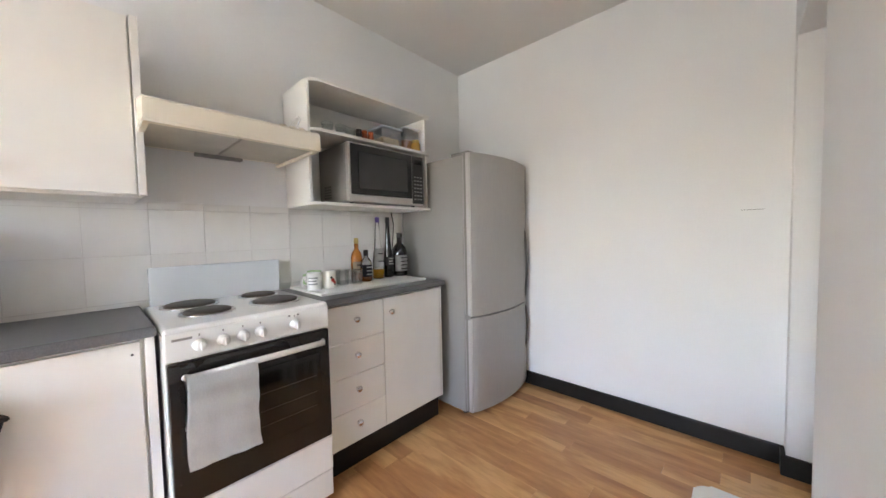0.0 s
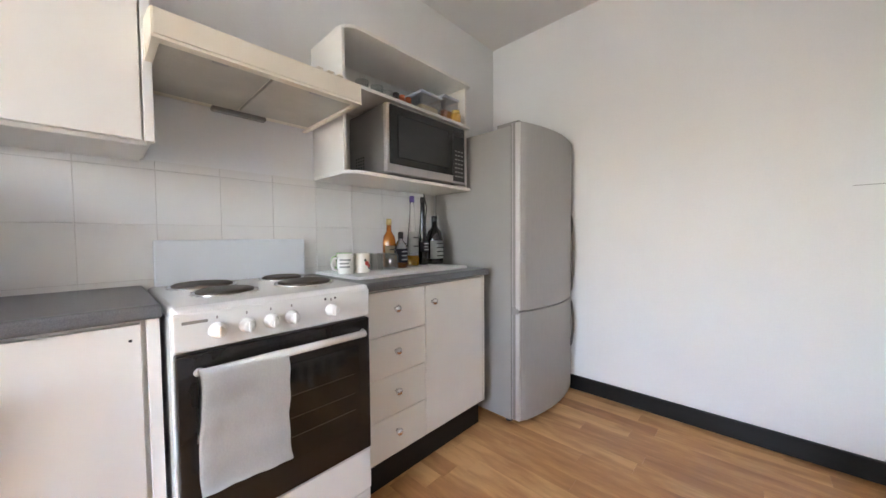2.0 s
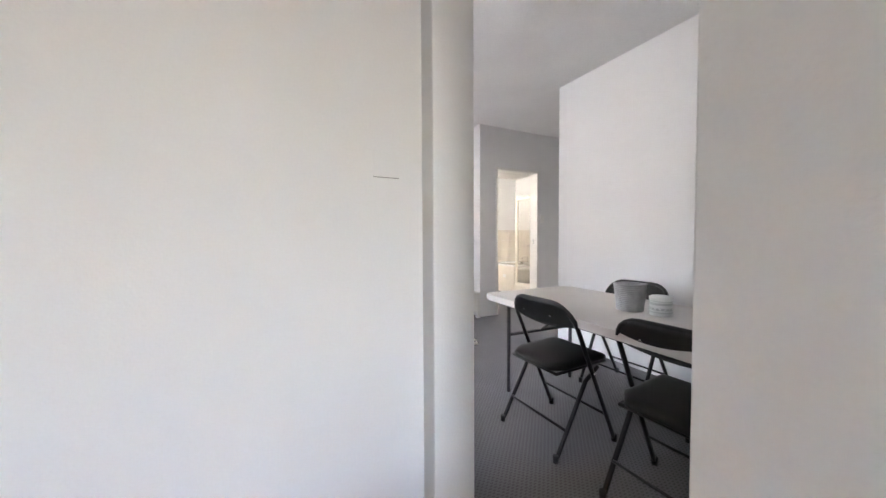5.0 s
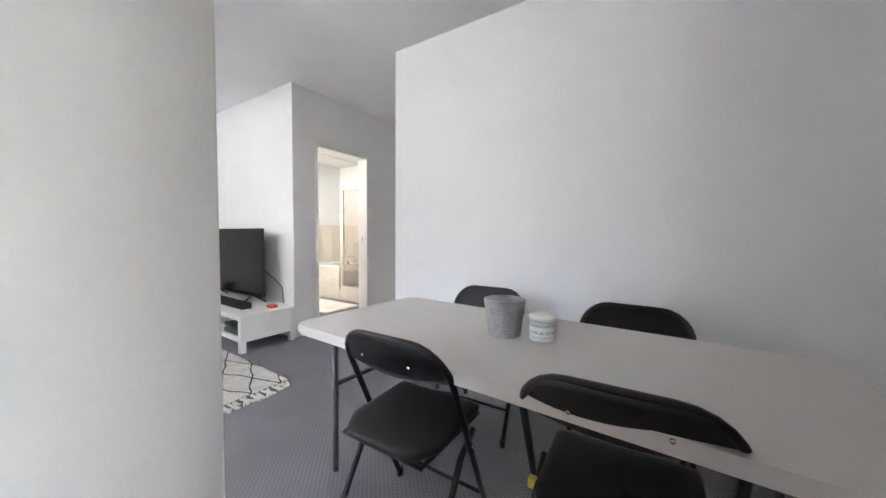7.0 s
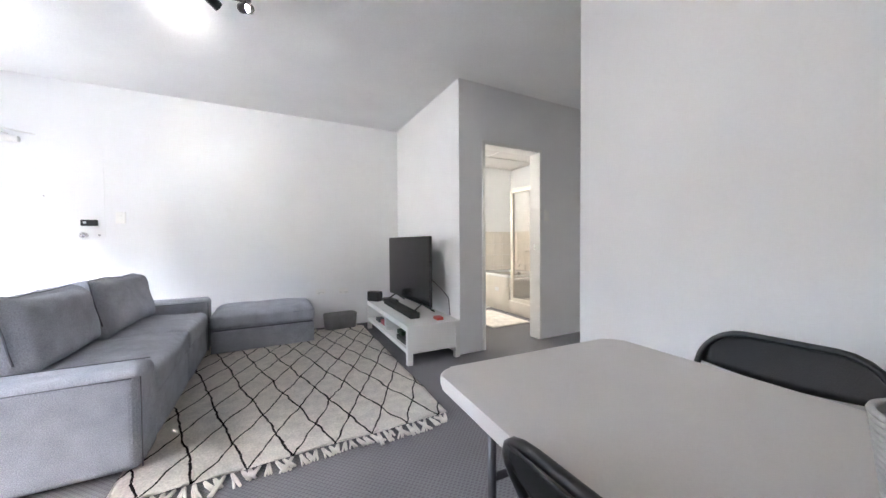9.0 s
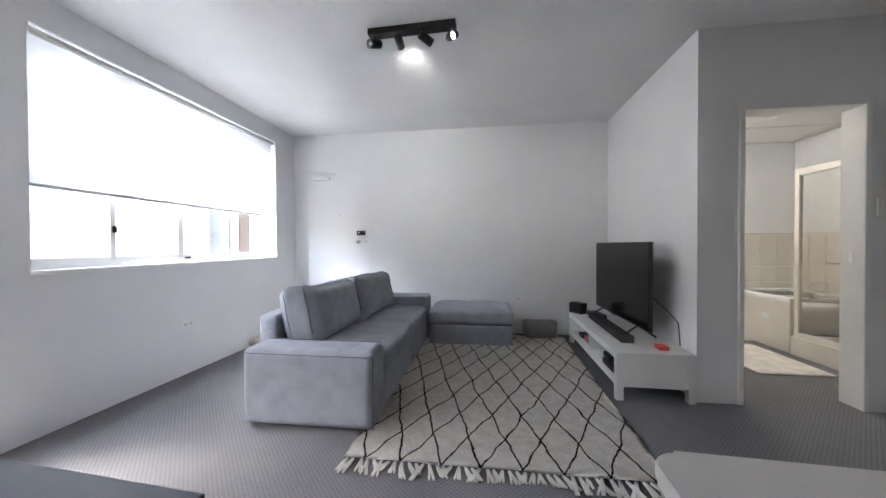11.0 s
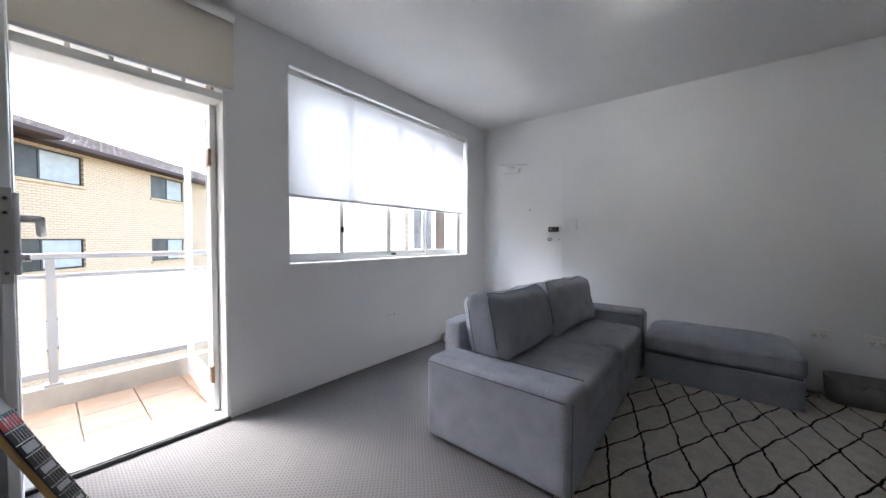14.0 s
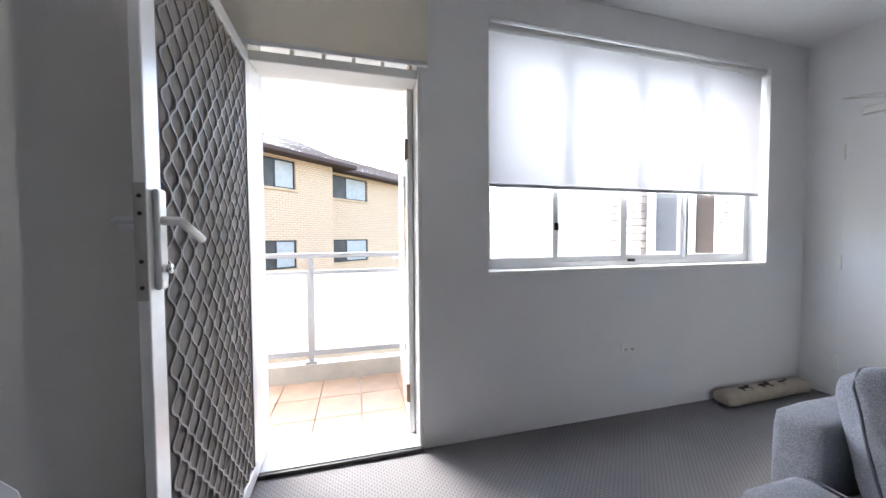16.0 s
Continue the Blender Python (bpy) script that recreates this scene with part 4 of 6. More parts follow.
def shelf_items():
    z = 1.784
    for y, r, h in ((1.90, 0.033, 0.075), (1.985, 0.033, 0.075), (2.05, 0.03, 0.07)):
        o = tagged(link("drinking_glass", lathe([(0, 0.004), (r * 0.8, 0.004), (r * 0.85, 0), (r, h), (r - 0.002, h), (r * 0.78, 0.008), (0, 0.008)], 20, (XW + 0.22, y, z)), THIN_GLASS), "clear drinking glass upside on the shelf", "glass", "glasses on the shelf")
    for y, c in ((2.10, (0.03, 0.02, 0.02)), (2.14, (0.45, 0.1, 0.03)), (2.185, (0.5, 0.12, 0.04))):
        root = thing("spice_jar", "small spice jar with a coloured lid on the shelf", "jar", (XW + 0.23, y, z), 0, "spice jars")
        part("jar", lathe([(0, 0), (0.018, 0), (0.019, 0.05), (0.015, 0.056)], 14), mat("spice", tuple(k * 0.7 for k in c), 0.3), root)
        part("lid", lathe([(0.017, 0.054), (0.017, 0.075), (0, 0.076)], 14), mat("spice_lid", c, 0.4), root)
    plastic = pane_glass("cloudy_plastic", (0.82, 0.84, 0.88), 0.3)
    for y0, y1, h, food in ((2.24, 2.4, 0.115, (0.55, 0.4, 0.2)), (2.42, 2.55, 0.145, (0.5, 0.2, 0.1))):
        root = thing("food_container", "cloudy plastic food container with a lid on the shelf", "container", (XW + 0.2, (y0 + y1) / 2, z))
        w = (y1 - y0) / 2
        part("tub", smooth_box(-0.09, 0.08, -w, w, 0, h, r=0.012), plastic, root)
        part("food", smooth_box(-0.075, 0.065, -w + 0.012, w - 0.012, 0.008, h * 0.55, r=0.012), mat("dry_food", food, 0.8, var=0.3, scale=60), root)
        part("lid", smooth_box(-0.094, 0.084, -w - 0.004, w + 0.004, h, h + 0.012, r=0.005), mat("pale_blue_lid", (0.6, 0.65, 0.74), 0.4), root)
    root = thing("honey_jar", "small glass jar of golden honey on the shelf", "jar", (XW + 0.3, 2.5, z))
    part("jar", lathe([(0, 0), (0.026, 0), (0.03, 0.01), (0.03, 0.045), (0.022, 0.055)], 18), mat("honey", (0.6, 0.34, 0.08), 0.2), root)
    part("lid", lathe([(0.024, 0.053), (0.024, 0.072), (0, 0.073)], 18), mat("gold_lid", (0.6, 0.45, 0.15), 0.35, 0.6), root)


shelf_items()


def fridge():
    root = thing("fridge", "stainless steel fridge with a bottom freezer and a bowed front", "fridge", (XW + 0.02, 2.60, 0))
    w, d, h, split = 0.718, 0.60, 1.73, 0.675
    part("body", smooth_box(0, d, 0, w, 0.035, h - 0.012, r=0.006), mat("grey_fridge_side", (0.33, 0.32, 0.305), 0.5, 0.15, var=0.02, scale=3, bump=0.0003, bscale=240), root)

    def bowed(z0, z1, r=0.012):
        n = 14
        pts = [(d + 0.005, 0.0)] + [(d + 0.052 + 0.065 * math.sin(math.pi * i / n) ** 0.8, w * i / n) for i in range(n + 1)] + [(d + 0.005, w)]
        return slab(pts, z0, z1, bevel=0.006)

    up = part("door", bowed(split + 0.005, h), STEEL, root, "brushed steel upper door")
    lo = part("freezer_door", bowed(0.045, split - 0.005), STEEL, root, "brushed steel freezer door")
    for o in (up, lo):
        for p in o.data.polygons:
            p.use_smooth = abs(p.normal.z) < 0.5 and p.normal.x > 0.5
    part("gasket", B((d - 0.004, d + 0.006, 0.006, w - 0.006, 0.05, h - 0.01)), BLACKP, root)
    strip = mat("bright_edge_strip", (0.6, 0.59, 0.57), 0.35, 0.5, var=0.02)
    grip = mat("dark_steel_grip", (0.2, 0.195, 0.19), 0.4, 0.5, var=0.05)
    for o, z0, z1, a, b in ((up, split + 0.012, 1.265, split + 0.008, h - 0.004), (lo, 0.31, split - 0.012, 0.05, split - 0.008)):
        part("edge_strip", smooth_box(d + 0.03, d + 0.058, -0.004, 0.012, a, b, r=0.005), strip, o, "bright rounded door edge")
        part("edge_groove", smooth_box(d + 0.012, d + 0.028, -0.0015, 0.006, a, b, r=0.001), DARKSTEEL, o)
        pts = [(d + 0.058, w - 0.055, z0)] + [(d + 0.068 + 0.02 * math.sin(math.pi * i / 12), w - 0.05, z0 + (z1 - z0) * i / 12) for i in range(1, 12)] + [(d + 0.058, w - 0.055, z1)]
        part("handle", tube(pts, 0.009, 8), grip, o, "slim bowed steel handle")
    part("hinge_cover", smooth_box(d - 0.1, d + 0.045, 0.01, 0.07, h - 0.012, h + 0.012, r=0.005), DARKSTEEL, root)
    part("hinge", smooth_box(d + 0.005, d + 0.05, -0.004, 0.012, split - 0.02, split + 0.02, r=0.003), DARKSTEEL, root)
    for y in (0.06, w - 0.06):
        part("foot", lathe([(0.022, 0), (0.022, 0.036)], 12, (d - 0.05, y, 0)), BLACKP, root)
        part("foot", lathe([(0.022, 0), (0.022, 0.036)], 12, (0.05, y, 0)), BLACKP, root)


fridge()


def bottle(x, y, prof, body, label, cap, fill=None, lab=None, labcol=(0.8, 0.78, 0.7), bars=0):
    root = thing("bottle", label, "bottle", (x, y, 0.9316), 0, "bottles on the worktop")
    part("glass_body", lathe(prof, 20), body, root)
    r, zt = prof[-1]
    part("cap", lathe([(r + 0.002, zt - 0.03), (r + 0.002, zt + 0.006), (0, zt + 0.007)], 14), cap, root)
    if fill:
        z0, z1, m = fill
        part("drink", lathe([(0, z0)] + [(pr - 0.004, pz) for pr, pz in prof if z0 < pz < z1 and pr > 0.01] + [(max(pr for pr, pz in prof) - 0.004, z1), (0, z1)], 18), m, root)
    if lab:
        z0, z1, rr = lab
        bm = bmesh.new()
        n = 14
        vs = [[bm.verts.new((rr * math.cos(radians(-75 + 150 * i / n)), rr * math.sin(radians(-75 + 150 * i / n)), z)) for i in range(n + 1)] for z in (z0, z1)]
        for i in range(n):
            bm.faces.new((vs[0][i], vs[0][i + 1], vs[1][i + 1], vs[1][i])).smooth = True
        bmesh.ops.solidify(bm, geom=list(bm.faces), thickness=0.0006)
        lb = part("paper_label", bm, mat("label_paper", labcol, 0.7, var=0.08, scale=40), root)
        ink = mat("label_ink", (0.05, 0.05, 0.05) if sum(labcol) > 1 else (0.7, 0.7, 0.7), 0.7)
        for k in range(bars):
            zz = z0 + (z1 - z0) * (k + 0.7) / (bars + 0.4)
            part("print_bar", smooth_box(rr - 0.006, rr + 0.0012, -rr * 0.5, rr * (0.5 - 0.12 * (k % 2)), zz - 0.003, zz + 0.003, r=0.0004), ink, lb)
    return root


def bench_bottles():
    base = tagged(link("white_board", slab([(XW + 0.03, 1.735), (XW + 0.415, 1.735), (XW + 0.415, 2.455), (XW + 0.03, 2.455)], 0.918, 0.9312, bevel=0.002), mat("white_board_face", (0.8, 0.79, 0.77), 0.5, var=0.03)), "thin white board lying on the grey worktop", "board")
    amber = mat("amber_drink", (0.35, 0.12, 0.02), 0.1, var=0.05)
    dark = mat("near_black_glass", (0.01, 0.009, 0.009), 0.08, var=0.05)
    clear = GLASS
    black = BLACKP
    bx = XW + 0.13
    bottle(bx - 0.01, 2.125, [(0, 0), (0.034, 0.002), (0.036, 0.01), (0.036, 0.15), (0.03, 0.175), (0.014, 0.2), (0.013, 0.265)], amber, "amber whisky bottle with a cream label", mat("gold_cap", (0.6, 0.45, 0.2), 0.35, 0.5), None, (0.05, 0.12, 0.0365), (0.75, 0.65, 0.45), 2)
    bottle(bx + 0.08, 2.135, [(0, 0), (0.034, 0.002), (0.036, 0.01), (0.036, 0.105), (0.03, 0.13), (0.013, 0.15), (0.0125, 0.19)], clear, "square-shouldered bourbon bottle with a black label", black, (0.006, 0.04, amber), (0.03, 0.105, 0.0365), (0.03, 0.03, 0.035), 3)
    bottle(bx + 0.032, 2.262, [(0, 0), (0.036, 0.002), (0.038, 0.01), (0.034, 0.12), (0.024, 0.2), (0.015, 0.31), (0.0125, 0.4)], clear, "tall tapered glass liqueur bottle with a white label", mat("violet_cap", (0.12, 0.08, 0.3), 0.4), (0.006, 0.06, mat("yellow_drink", (0.6, 0.3, 0.03), 0.15)), (0.08, 0.2, 0.036), (0.8, 0.8, 0.78), 2)
    bottle(bx + 0.037, 2.342, [(0, 0), (0.03, 0.002), (0.032, 0.01), (0.031, 0.12), (0.022, 0.2), (0.014, 0.31), (0.0125, 0.4)], dark, "tall slim black glass bottle", black, None, (0.08, 0.14, 0.0325), (0.05, 0.05, 0.06), 3)
    bottle(bx + 0.037, 2.442, [(0, 0), (0.05, 0.002), (0.053, 0.012), (0.053, 0.16), (0.044, 0.2), (0.019, 0.228), (0.017, 0.293)], dark, "round black rum bottle with a white label", black, None, (0.035, 0.145, 0.0537), (0.75, 0.74, 0.72), 4)

    def curved_bar(r, a0, a1, z0, z1):
        strip = bmesh.new()
        cols = [[strip.verts.new((r * math.cos(radians(a0 + (a1 - a0) * i / 6)), r * math.sin(radians(a0 + (a1 - a0) * i / 6)), z)) for z in (z0, z1)] for i in range(7)]
        for p, q in zip(cols, cols[1:]):
            strip.faces.new((p[0], q[0], q[1], p[1])).smooth = True
        return strip

    def mug(x, y, col, label, spot=None, lines=()):
        root = thing("mug", label, "mug", (x, y, 0.9316), 0, "mugs on the worktop")
        m = mat("mug_glaze", col, 0.2, var=0.03)
        part("cup", lathe([(0, 0), (0.036, 0), (0.038, 0.004), (0.038, 0.092), (0.035, 0.092), (0.034, 0.008), (0, 0.008)], 24), m, root)
        part("handle", tube([(-0.003, -0.036, 0.075), (-0.003, -0.058, 0.072), (-0.003, -0.066, 0.048), (-0.003, -0.058, 0.024), (-0.003, -0.036, 0.02)], 0.006), m, root)
        if spot:
            for y2, z2, r2, c2 in spot:
                part("motif", facing_east(lathe([(0, 0), (r2, 0), (r2 * 0.7, 0.0016), (0, 0.002)], 10), math.sqrt(max(0, 0.0382 ** 2 - y2 * y2)), y2, z2), mat("motif", c2, 0.4), root)
        for a1, z in lines:
            part("print_bar", curved_bar(0.0386, -72, a1, z, z + 0.008), mat("mug_print", (0.25, 0.26, 0.26), 0.5), root)
        return root

    mug(XW + 0.15, 1.825, (0.42, 0.6, 0.36), "pale green and white mug on the white board")
    mug(XW + 0.25, 1.775, (0.8, 0.8, 0.78), "white mug with lines of small writing", lines=((5, 0.062), (-6, 0.046), (0, 0.03)))
    mug(XW + 0.255, 1.86, (0.8, 0.77, 0.7), "cream mug with a red motif and dark rim", [(-0.006, 0.06, 0.007, (0.03, 0.05, 0.03)), (0.002, 0.045, 0.011, (0.5, 0.05, 0.04)), (0.012, 0.033, 0.009, (0.5, 0.05, 0.04)), (0.014, 0.022, 0.006, (0.05, 0.03, 0.03))])
    for x, y in ((0.24, 1.95), (0.2, 2.03), (0.15, 1.95), (0.26, 2.035)):
        tagged(link("tumbler", lathe([(0, 0), (0.03, 0), (0.034, 0.003), (0.036, 0.085), (0.034, 0.085), (0.031, 0.008), (0, 0.008)], 22, (XW + x, y, 0.9316)), TUMBLER), "clear glass tumbler standing on the white board", "glass", "tumblers")
    tagged(link("extension_cable", tube([(XW + 0.01, 2.50, 1.39), (XW + 0.03, 2.505, 1.3), (XW + 0.02, 2.5, 1.15), (XW + 0.015, 2.49, 1.05), (XW + 0.01, 2.48, 0.95)], 0.004), BLACKP), "black power cable hanging beside the fridge", "cable")


bench_bottles()


def coffee_machine():
    root = thing("coffee_machine", "grey metal espresso machine on the worktop", "coffee machine", (XW + 0.11, 0.29, 0.932), 28)
    w, d, h = 0.29, 0.27, 0.33
    silver = mat("silver_plastic", (0.3, 0.3, 0.3), 0.35, 0.6, var=0.05)
    for name, b in (("rear_housing", (0, 0.12, 0, w, 0.004, h)), ("head", (0.1201, d, 0, w, 0.235, h)), ("side_post", (0.1201, d, 0, 0.013, 0.004, 0.2345)), ("side_post", (0.1201, d, w - 0.013, w, 0.004, 0.2345))):
        part(name, smooth_box(*b, r=0.006), silver, root)
    part("cavity_back", smooth_box(0.115, 0.13, 0.013, w - 0.013, 0.05, 0.235, r=0.002), BLACKP, root)
    part("drip_tray", smooth_box(0.1, d + 0.01, 0.014, w - 0.014, 0.0, 0.05, r=0.008), mat("silver_tray", (0.36, 0.36, 0.36), 0.35, 0.6), root)
    part("top_lid", smooth_box(0.02, d - 0.05, 0.03, w - 0.05, h, h + 0.03, r=0.012), mat("dark_lid", (0.1, 0.1, 0.105), 0.4), root)
    part("group_head", lathe([(0.03, 0.19), (0.034, 0.2), (0.034, 0.236), (0, 0.237)], 18, (0.2, w / 2, 0)), CHROME, root)
    part("portafilter", tube([(0.2, w / 2, 0.185), (0.32, w / 2 - 0.02, 0.17)], 0.013), BLACKP, root)
    part("steam_wand", tube([(0.24, w - 0.05, 0.23), (0.25, w - 0.05, 0.19), (0.255, w - 0.04, 0.12)], 0.008), CHROME, root)
    part("dial", facing_east(lathe([(0, 0), (0.018, 0), (0.018, 0.014), (0, 0.015)], 18), d, w * 0.7, 0.285), CHROME, root)


coffee_machine()


def oven_mitt():
    """A striped mitt hanging by its loop from the cabinet's knob."""
    root = thing("oven_mitt", "black oven mitt with pale grey stripes hanging from the knob", "oven mitt", (XW + 0.515, 0.692, 0.815))
    cloth = bpy.data.materials.new("striped_cotton")
    cloth.use_nodes = True
    n, l = cloth.node_tree.nodes, cloth.node_tree.links
    tc, sp, w = n.new("ShaderNodeTexCoord"), n.new("ShaderNodeSeparateXYZ"), n.new("ShaderNodeMath")
    l.new(tc.outputs["Object"], sp.inputs[0])
    w.operation = "MULTIPLY_ADD"
    w.inputs[1].default_value, w.inputs[2].default_value = 29, 10.1
    tilt = n.new("ShaderNodeMath")
    tilt.operation = "MULTIPLY_ADD"
    tilt.inputs[1].default_value = -0.24
    l.new(sp.outputs["Z"], tilt.inputs[0])
    l.new(sp.outputs["Y"], tilt.inputs[2])
    l.new(tilt.outputs[0], w.inputs[0])
    fr = n.new("ShaderNodeMath")
    fr.operation = "FRACT"
    l.new(w.outputs[0], fr.inputs[0])
    rp = n.new("ShaderNodeValToRGB")
    rp.color_ramp.interpolation = "CONSTANT"
    e = rp.color_ramp.elements
    e[0].position, e[0].color = 0, (0.012, 0.012, 0.014, 1)
    e[1].position, e[1].color = 0.66, (0.3, 0.3, 0.32, 1)
    for p, c in ((0.74, 0.012), (0.84, 0.3), (0.92, 0.012)):
        k = e.new(p)
        k.color = (c, c, c * 1.1, 1)
    l.new(fr.outputs[0], rp.inputs["Fac"])
    l.new(rp.outputs["Color"], n["Principled BSDF"].inputs["Base Color"])
    n["Principled BSDF"].inputs["Roughness"].default_value = 0.95
    upright = Matrix(((0, 0, 1, 0), (1, 0, 0, 0), (0, 1, 0, 0), (0, 0, 0, 1)))
    palm = [(0.0, -0.015), (-0.025, -0.11), (-0.04, -0.185), (-0.055, -0.25), (-0.043, -0.28), (-0.012, -0.293), (0.03, -0.278), (0.05, -0.235), (0.075, -0.13), (0.094, -0.063)]
    finger = [(-0.014, -0.06), (-0.052, -0.14), (-0.088, -0.187), (-0.096, -0.21), (-0.084, -0.22), (-0.055, -0.2), (-0.03, -0.155)]
    for name, outline, d0, d1 in (("mitt_body", palm, -0.004, 0.034), ("thumb", finger, 0.0, 0.026)):
        part(name, turn(slab(outline, d0, d1, bevel=0.011), upright), cloth, root)
    rim = [(0.015 + 0.02 * math.sin(a * math.tau / 20), 0.047 + 0.05 * math.cos(a * math.tau / 20), -0.037 - 0.026 * math.cos(a * math.tau / 20)) for a in range(20)]
    part("cuff", tube(rim, 0.006, 6, closed=True), mat("mitt_binding", (0.02, 0.02, 0.022), 0.9), root)
    part("loop", tube([(0.012, 0.02, -0.03), (0.016, 0.0, -0.005), (0.018, -0.008, 0.012), (0.018, 0.008, 0.012), (0.014, 0.03, -0.03)], 0.003, 6), mat("mitt_loop", (0.05, 0.05, 0.05), 0.9), root)


oven_mitt()

stool = thing("step_stool", "white plastic step stool standing by the kitchen wall", "stool", (0.745, 2.12, 0))
part("step", slab(rounded_poly(-0.13, 0.13, -0.13, 0.13, (0.04,) * 4), 0.37, 0.41, bevel=0.012), GLOSS_WHITE, stool)
for sx in (-0.09, 0.09):
    for sy in (-0.09, 0.09):
        part("leg", turn(lathe([(0.02, 0), (0.016, 0.375)], 10), pose(sx, sy, 0)), GLOSS_WHITE, stool)


# ---- dining corner ----
def dining_table():
    root = thing("folding_table", "cream plastic folding table with grey steel legs", "table", (2.106, 3.25, -0.012), -2.9)
    part("tabletop", slab(rounded_poly(-0.405, 0.405, -0.93, 0.93, (0.055,) * 4, 8), 0.665, 0.706, bevel=0.012), TABLETOP, root)
    leg = mat("grey_leg_steel", (0.1, 0.1, 0.105), 0.4, 0.5)
    for y in (-0.78, 0.78):
        for x in (-0.29, 0.29):
            part("leg", tube([(x, y, 0.012), (x, y, 0.66)], 0.0135, 10), leg, root)
        part("crossbar", tube([(-0.29, y, 0.42), (0.29, y, 0.42)], 0.011), leg, root)
        s = -1 if y > 0 else 1
        part("brace", tube([(0.0, y, 0.42), (0.0, y + s * 0.3, 0.655)], 0.009), leg, root)
    part("apron", B((-0.33, -0.3, -0.85, 0.85, 0.635, 0.668), (0.3, 0.33, -0.85, 0.85, 0.635, 0.668)), leg, root)


dining_table()


def folding_chair():
    """Faces +x; its base is the middle of its four feet."""
    root = thing("folding_chair", "black folding chair with padded vinyl seat and tube frame", "chair", (1.793, 3.55, 0), 0, "folding chairs round the table")
    hw, r = 0.226, 0.0115
    top = 0.775
    bm = soft(-0.185, 0.19, -0.19, 0.19, 0.425, 0.458, r=0.03, n=9, puff=lambda u, v, w: (0, 0, 0.012 * (1 - u * u) * (1 - v * v) if w > 0 else 0))
    for v in bm.verts:
        v.co.z += 0.05 * v.co.x
        if v.co.x < 0:
            v.co.y *= 1 - 0.35 * max(0, (-v.co.x - 0.1)) / 0.1
    part("seat", bm, CHAIR_VINYL, root, "padded black vinyl seat")
    part("seat_frame", tube([(0.18, -0.18, 0.425), (0.18, 0.18, 0.425), (-0.16, 0.165, 0.41), (-0.16, -0.165, 0.41)], 0.009, 8, closed=True), CHAIR_STEEL, root)
    bx = -0.14

    def back_x(z):
        return 0.21 + (bx - 0.21) * z / top

    hoop = [(back_x(0.0), -hw, 0.0), (back_x(0.3), -hw, 0.3), (back_x(0.62), -hw, 0.62)]
    for i in range(7):
        a = radians(90 * i / 6)
        hoop.append((back_x(0.62) - 0.06 + 0.06 * math.cos(a) * 0 - 0.0, -hw + 0.12 * (1 - math.cos(a)), 0.643 + 0.12 * math.sin(a)))
    full = hoop + [(x, -y, z) for x, y, z in reversed(hoop)]
    full = [(back_x(z), y, z) for x, y, z in full]
    part("back_frame", tube(full, r, 8), CHAIR_STEEL, root)
    bm = bmesh.new()
    n = 16
    grid = []
    for k in range(7):
        f = k / 6
        row = []
        for j in range(n + 1):
            s = -1 + 2 * j / n
            reach = (hw - 0.01)
            zb = 0.625 - 0.022 * math.cos(s * math.pi / 2) + 0.02
            edge = max(0, abs(s) * reach - (hw - 0.12))
            zt = 0.643 + math.sqrt(max(0, 0.12 ** 2 - edge ** 2)) + 0.003
            z = zb + (max(zt, zb + 0.01) - zb) * f
            row.append(bm.verts.new((back_x(z) - 0.02 * (1 - s * s) - 0.004, s * reach, z)))
        grid.append(row)
    for a, b in zip(grid, grid[1:]):
        for j in range(n):
            bm.faces.new((a[j], a[j + 1], b[j + 1], b[j])).smooth = True
    bmesh.ops.solidify(bm, geom=list(bm.faces), thickness=-0.022)
    pad = part("backrest", bm, CHAIR_VINYL, root, "curved black padded backrest")
    for y in (-0.1, 0.1):
        part("rivet", turn(lathe([(0, 0), (0.006, 0), (0.005, 0.003), (0, 0.004)], 8), pose(back_x(0.69) - 0.022 - 0.018 * (1 - (y / hw) ** 2), y, 0.69) @ pose(0, 0, 0, 0, -90, 0)), CHROME, pad)
    for s in (-1, 1):
        y = s * (hw - 0.018)
        part("rear_leg", tube([(0.09, y, 0.42), (0.0, y, 0.36), (-0.19, y, 0.03), (-0.212, y, 0.0)], r, 8), CHAIR_STEEL, root)
        part("foot", lathe([(0.0145, 0), (0.0145, 0.035), (0.0115, 0.036)], 10, (0.205, s * hw, 0)), BLACKP, root)
        part("foot", lathe([(0.0145, 0), (0.0145, 0.035), (0.0115, 0.036)], 10, (-0.205, y, 0)), BLACKP, root)
        part("pivot_bolt", turn(lathe([(0, 0), (0.009, 0), (0.007, 0.006), (0, 0.007)], 8), pose(back_x(0.4), s * (hw + 0.011), 0.4) @ pose(0, 0, 0, -90 * s, 0, 0)), CHROME, root)
    part("rear_stretcher", tube([(-0.14, -(hw - 0.018), 0.14), (-0.14, hw - 0.018, 0.14)], 0.007), CHAIR_STEEL, root)
    part("front_stretcher", tube([(back_x(0.16), -hw, 0.16), (back_x(0.16), hw, 0.16)], 0.007), CHAIR_STEEL, root)
    return root


chair = folding_chair()
copy_thing(chair, pose(1.803, 2.885, 0, 0, 0, 1))
copy_thing(chair, pose(2.645, 3.69, 0, 0, 0, 181))
copy_thing(chair, pose(2.535, 2.9, 0, 0, 0, 178))
tie = tagged(link("yellow_tag", smooth_box(1.79, 1.816, 3.094, 3.116, 0.366, 0.394, r=0.004), mat("yellow_tape", (0.6, 0.55, 0.05), 0.5)), "small yellow tape tag on the chair frame", "tag")


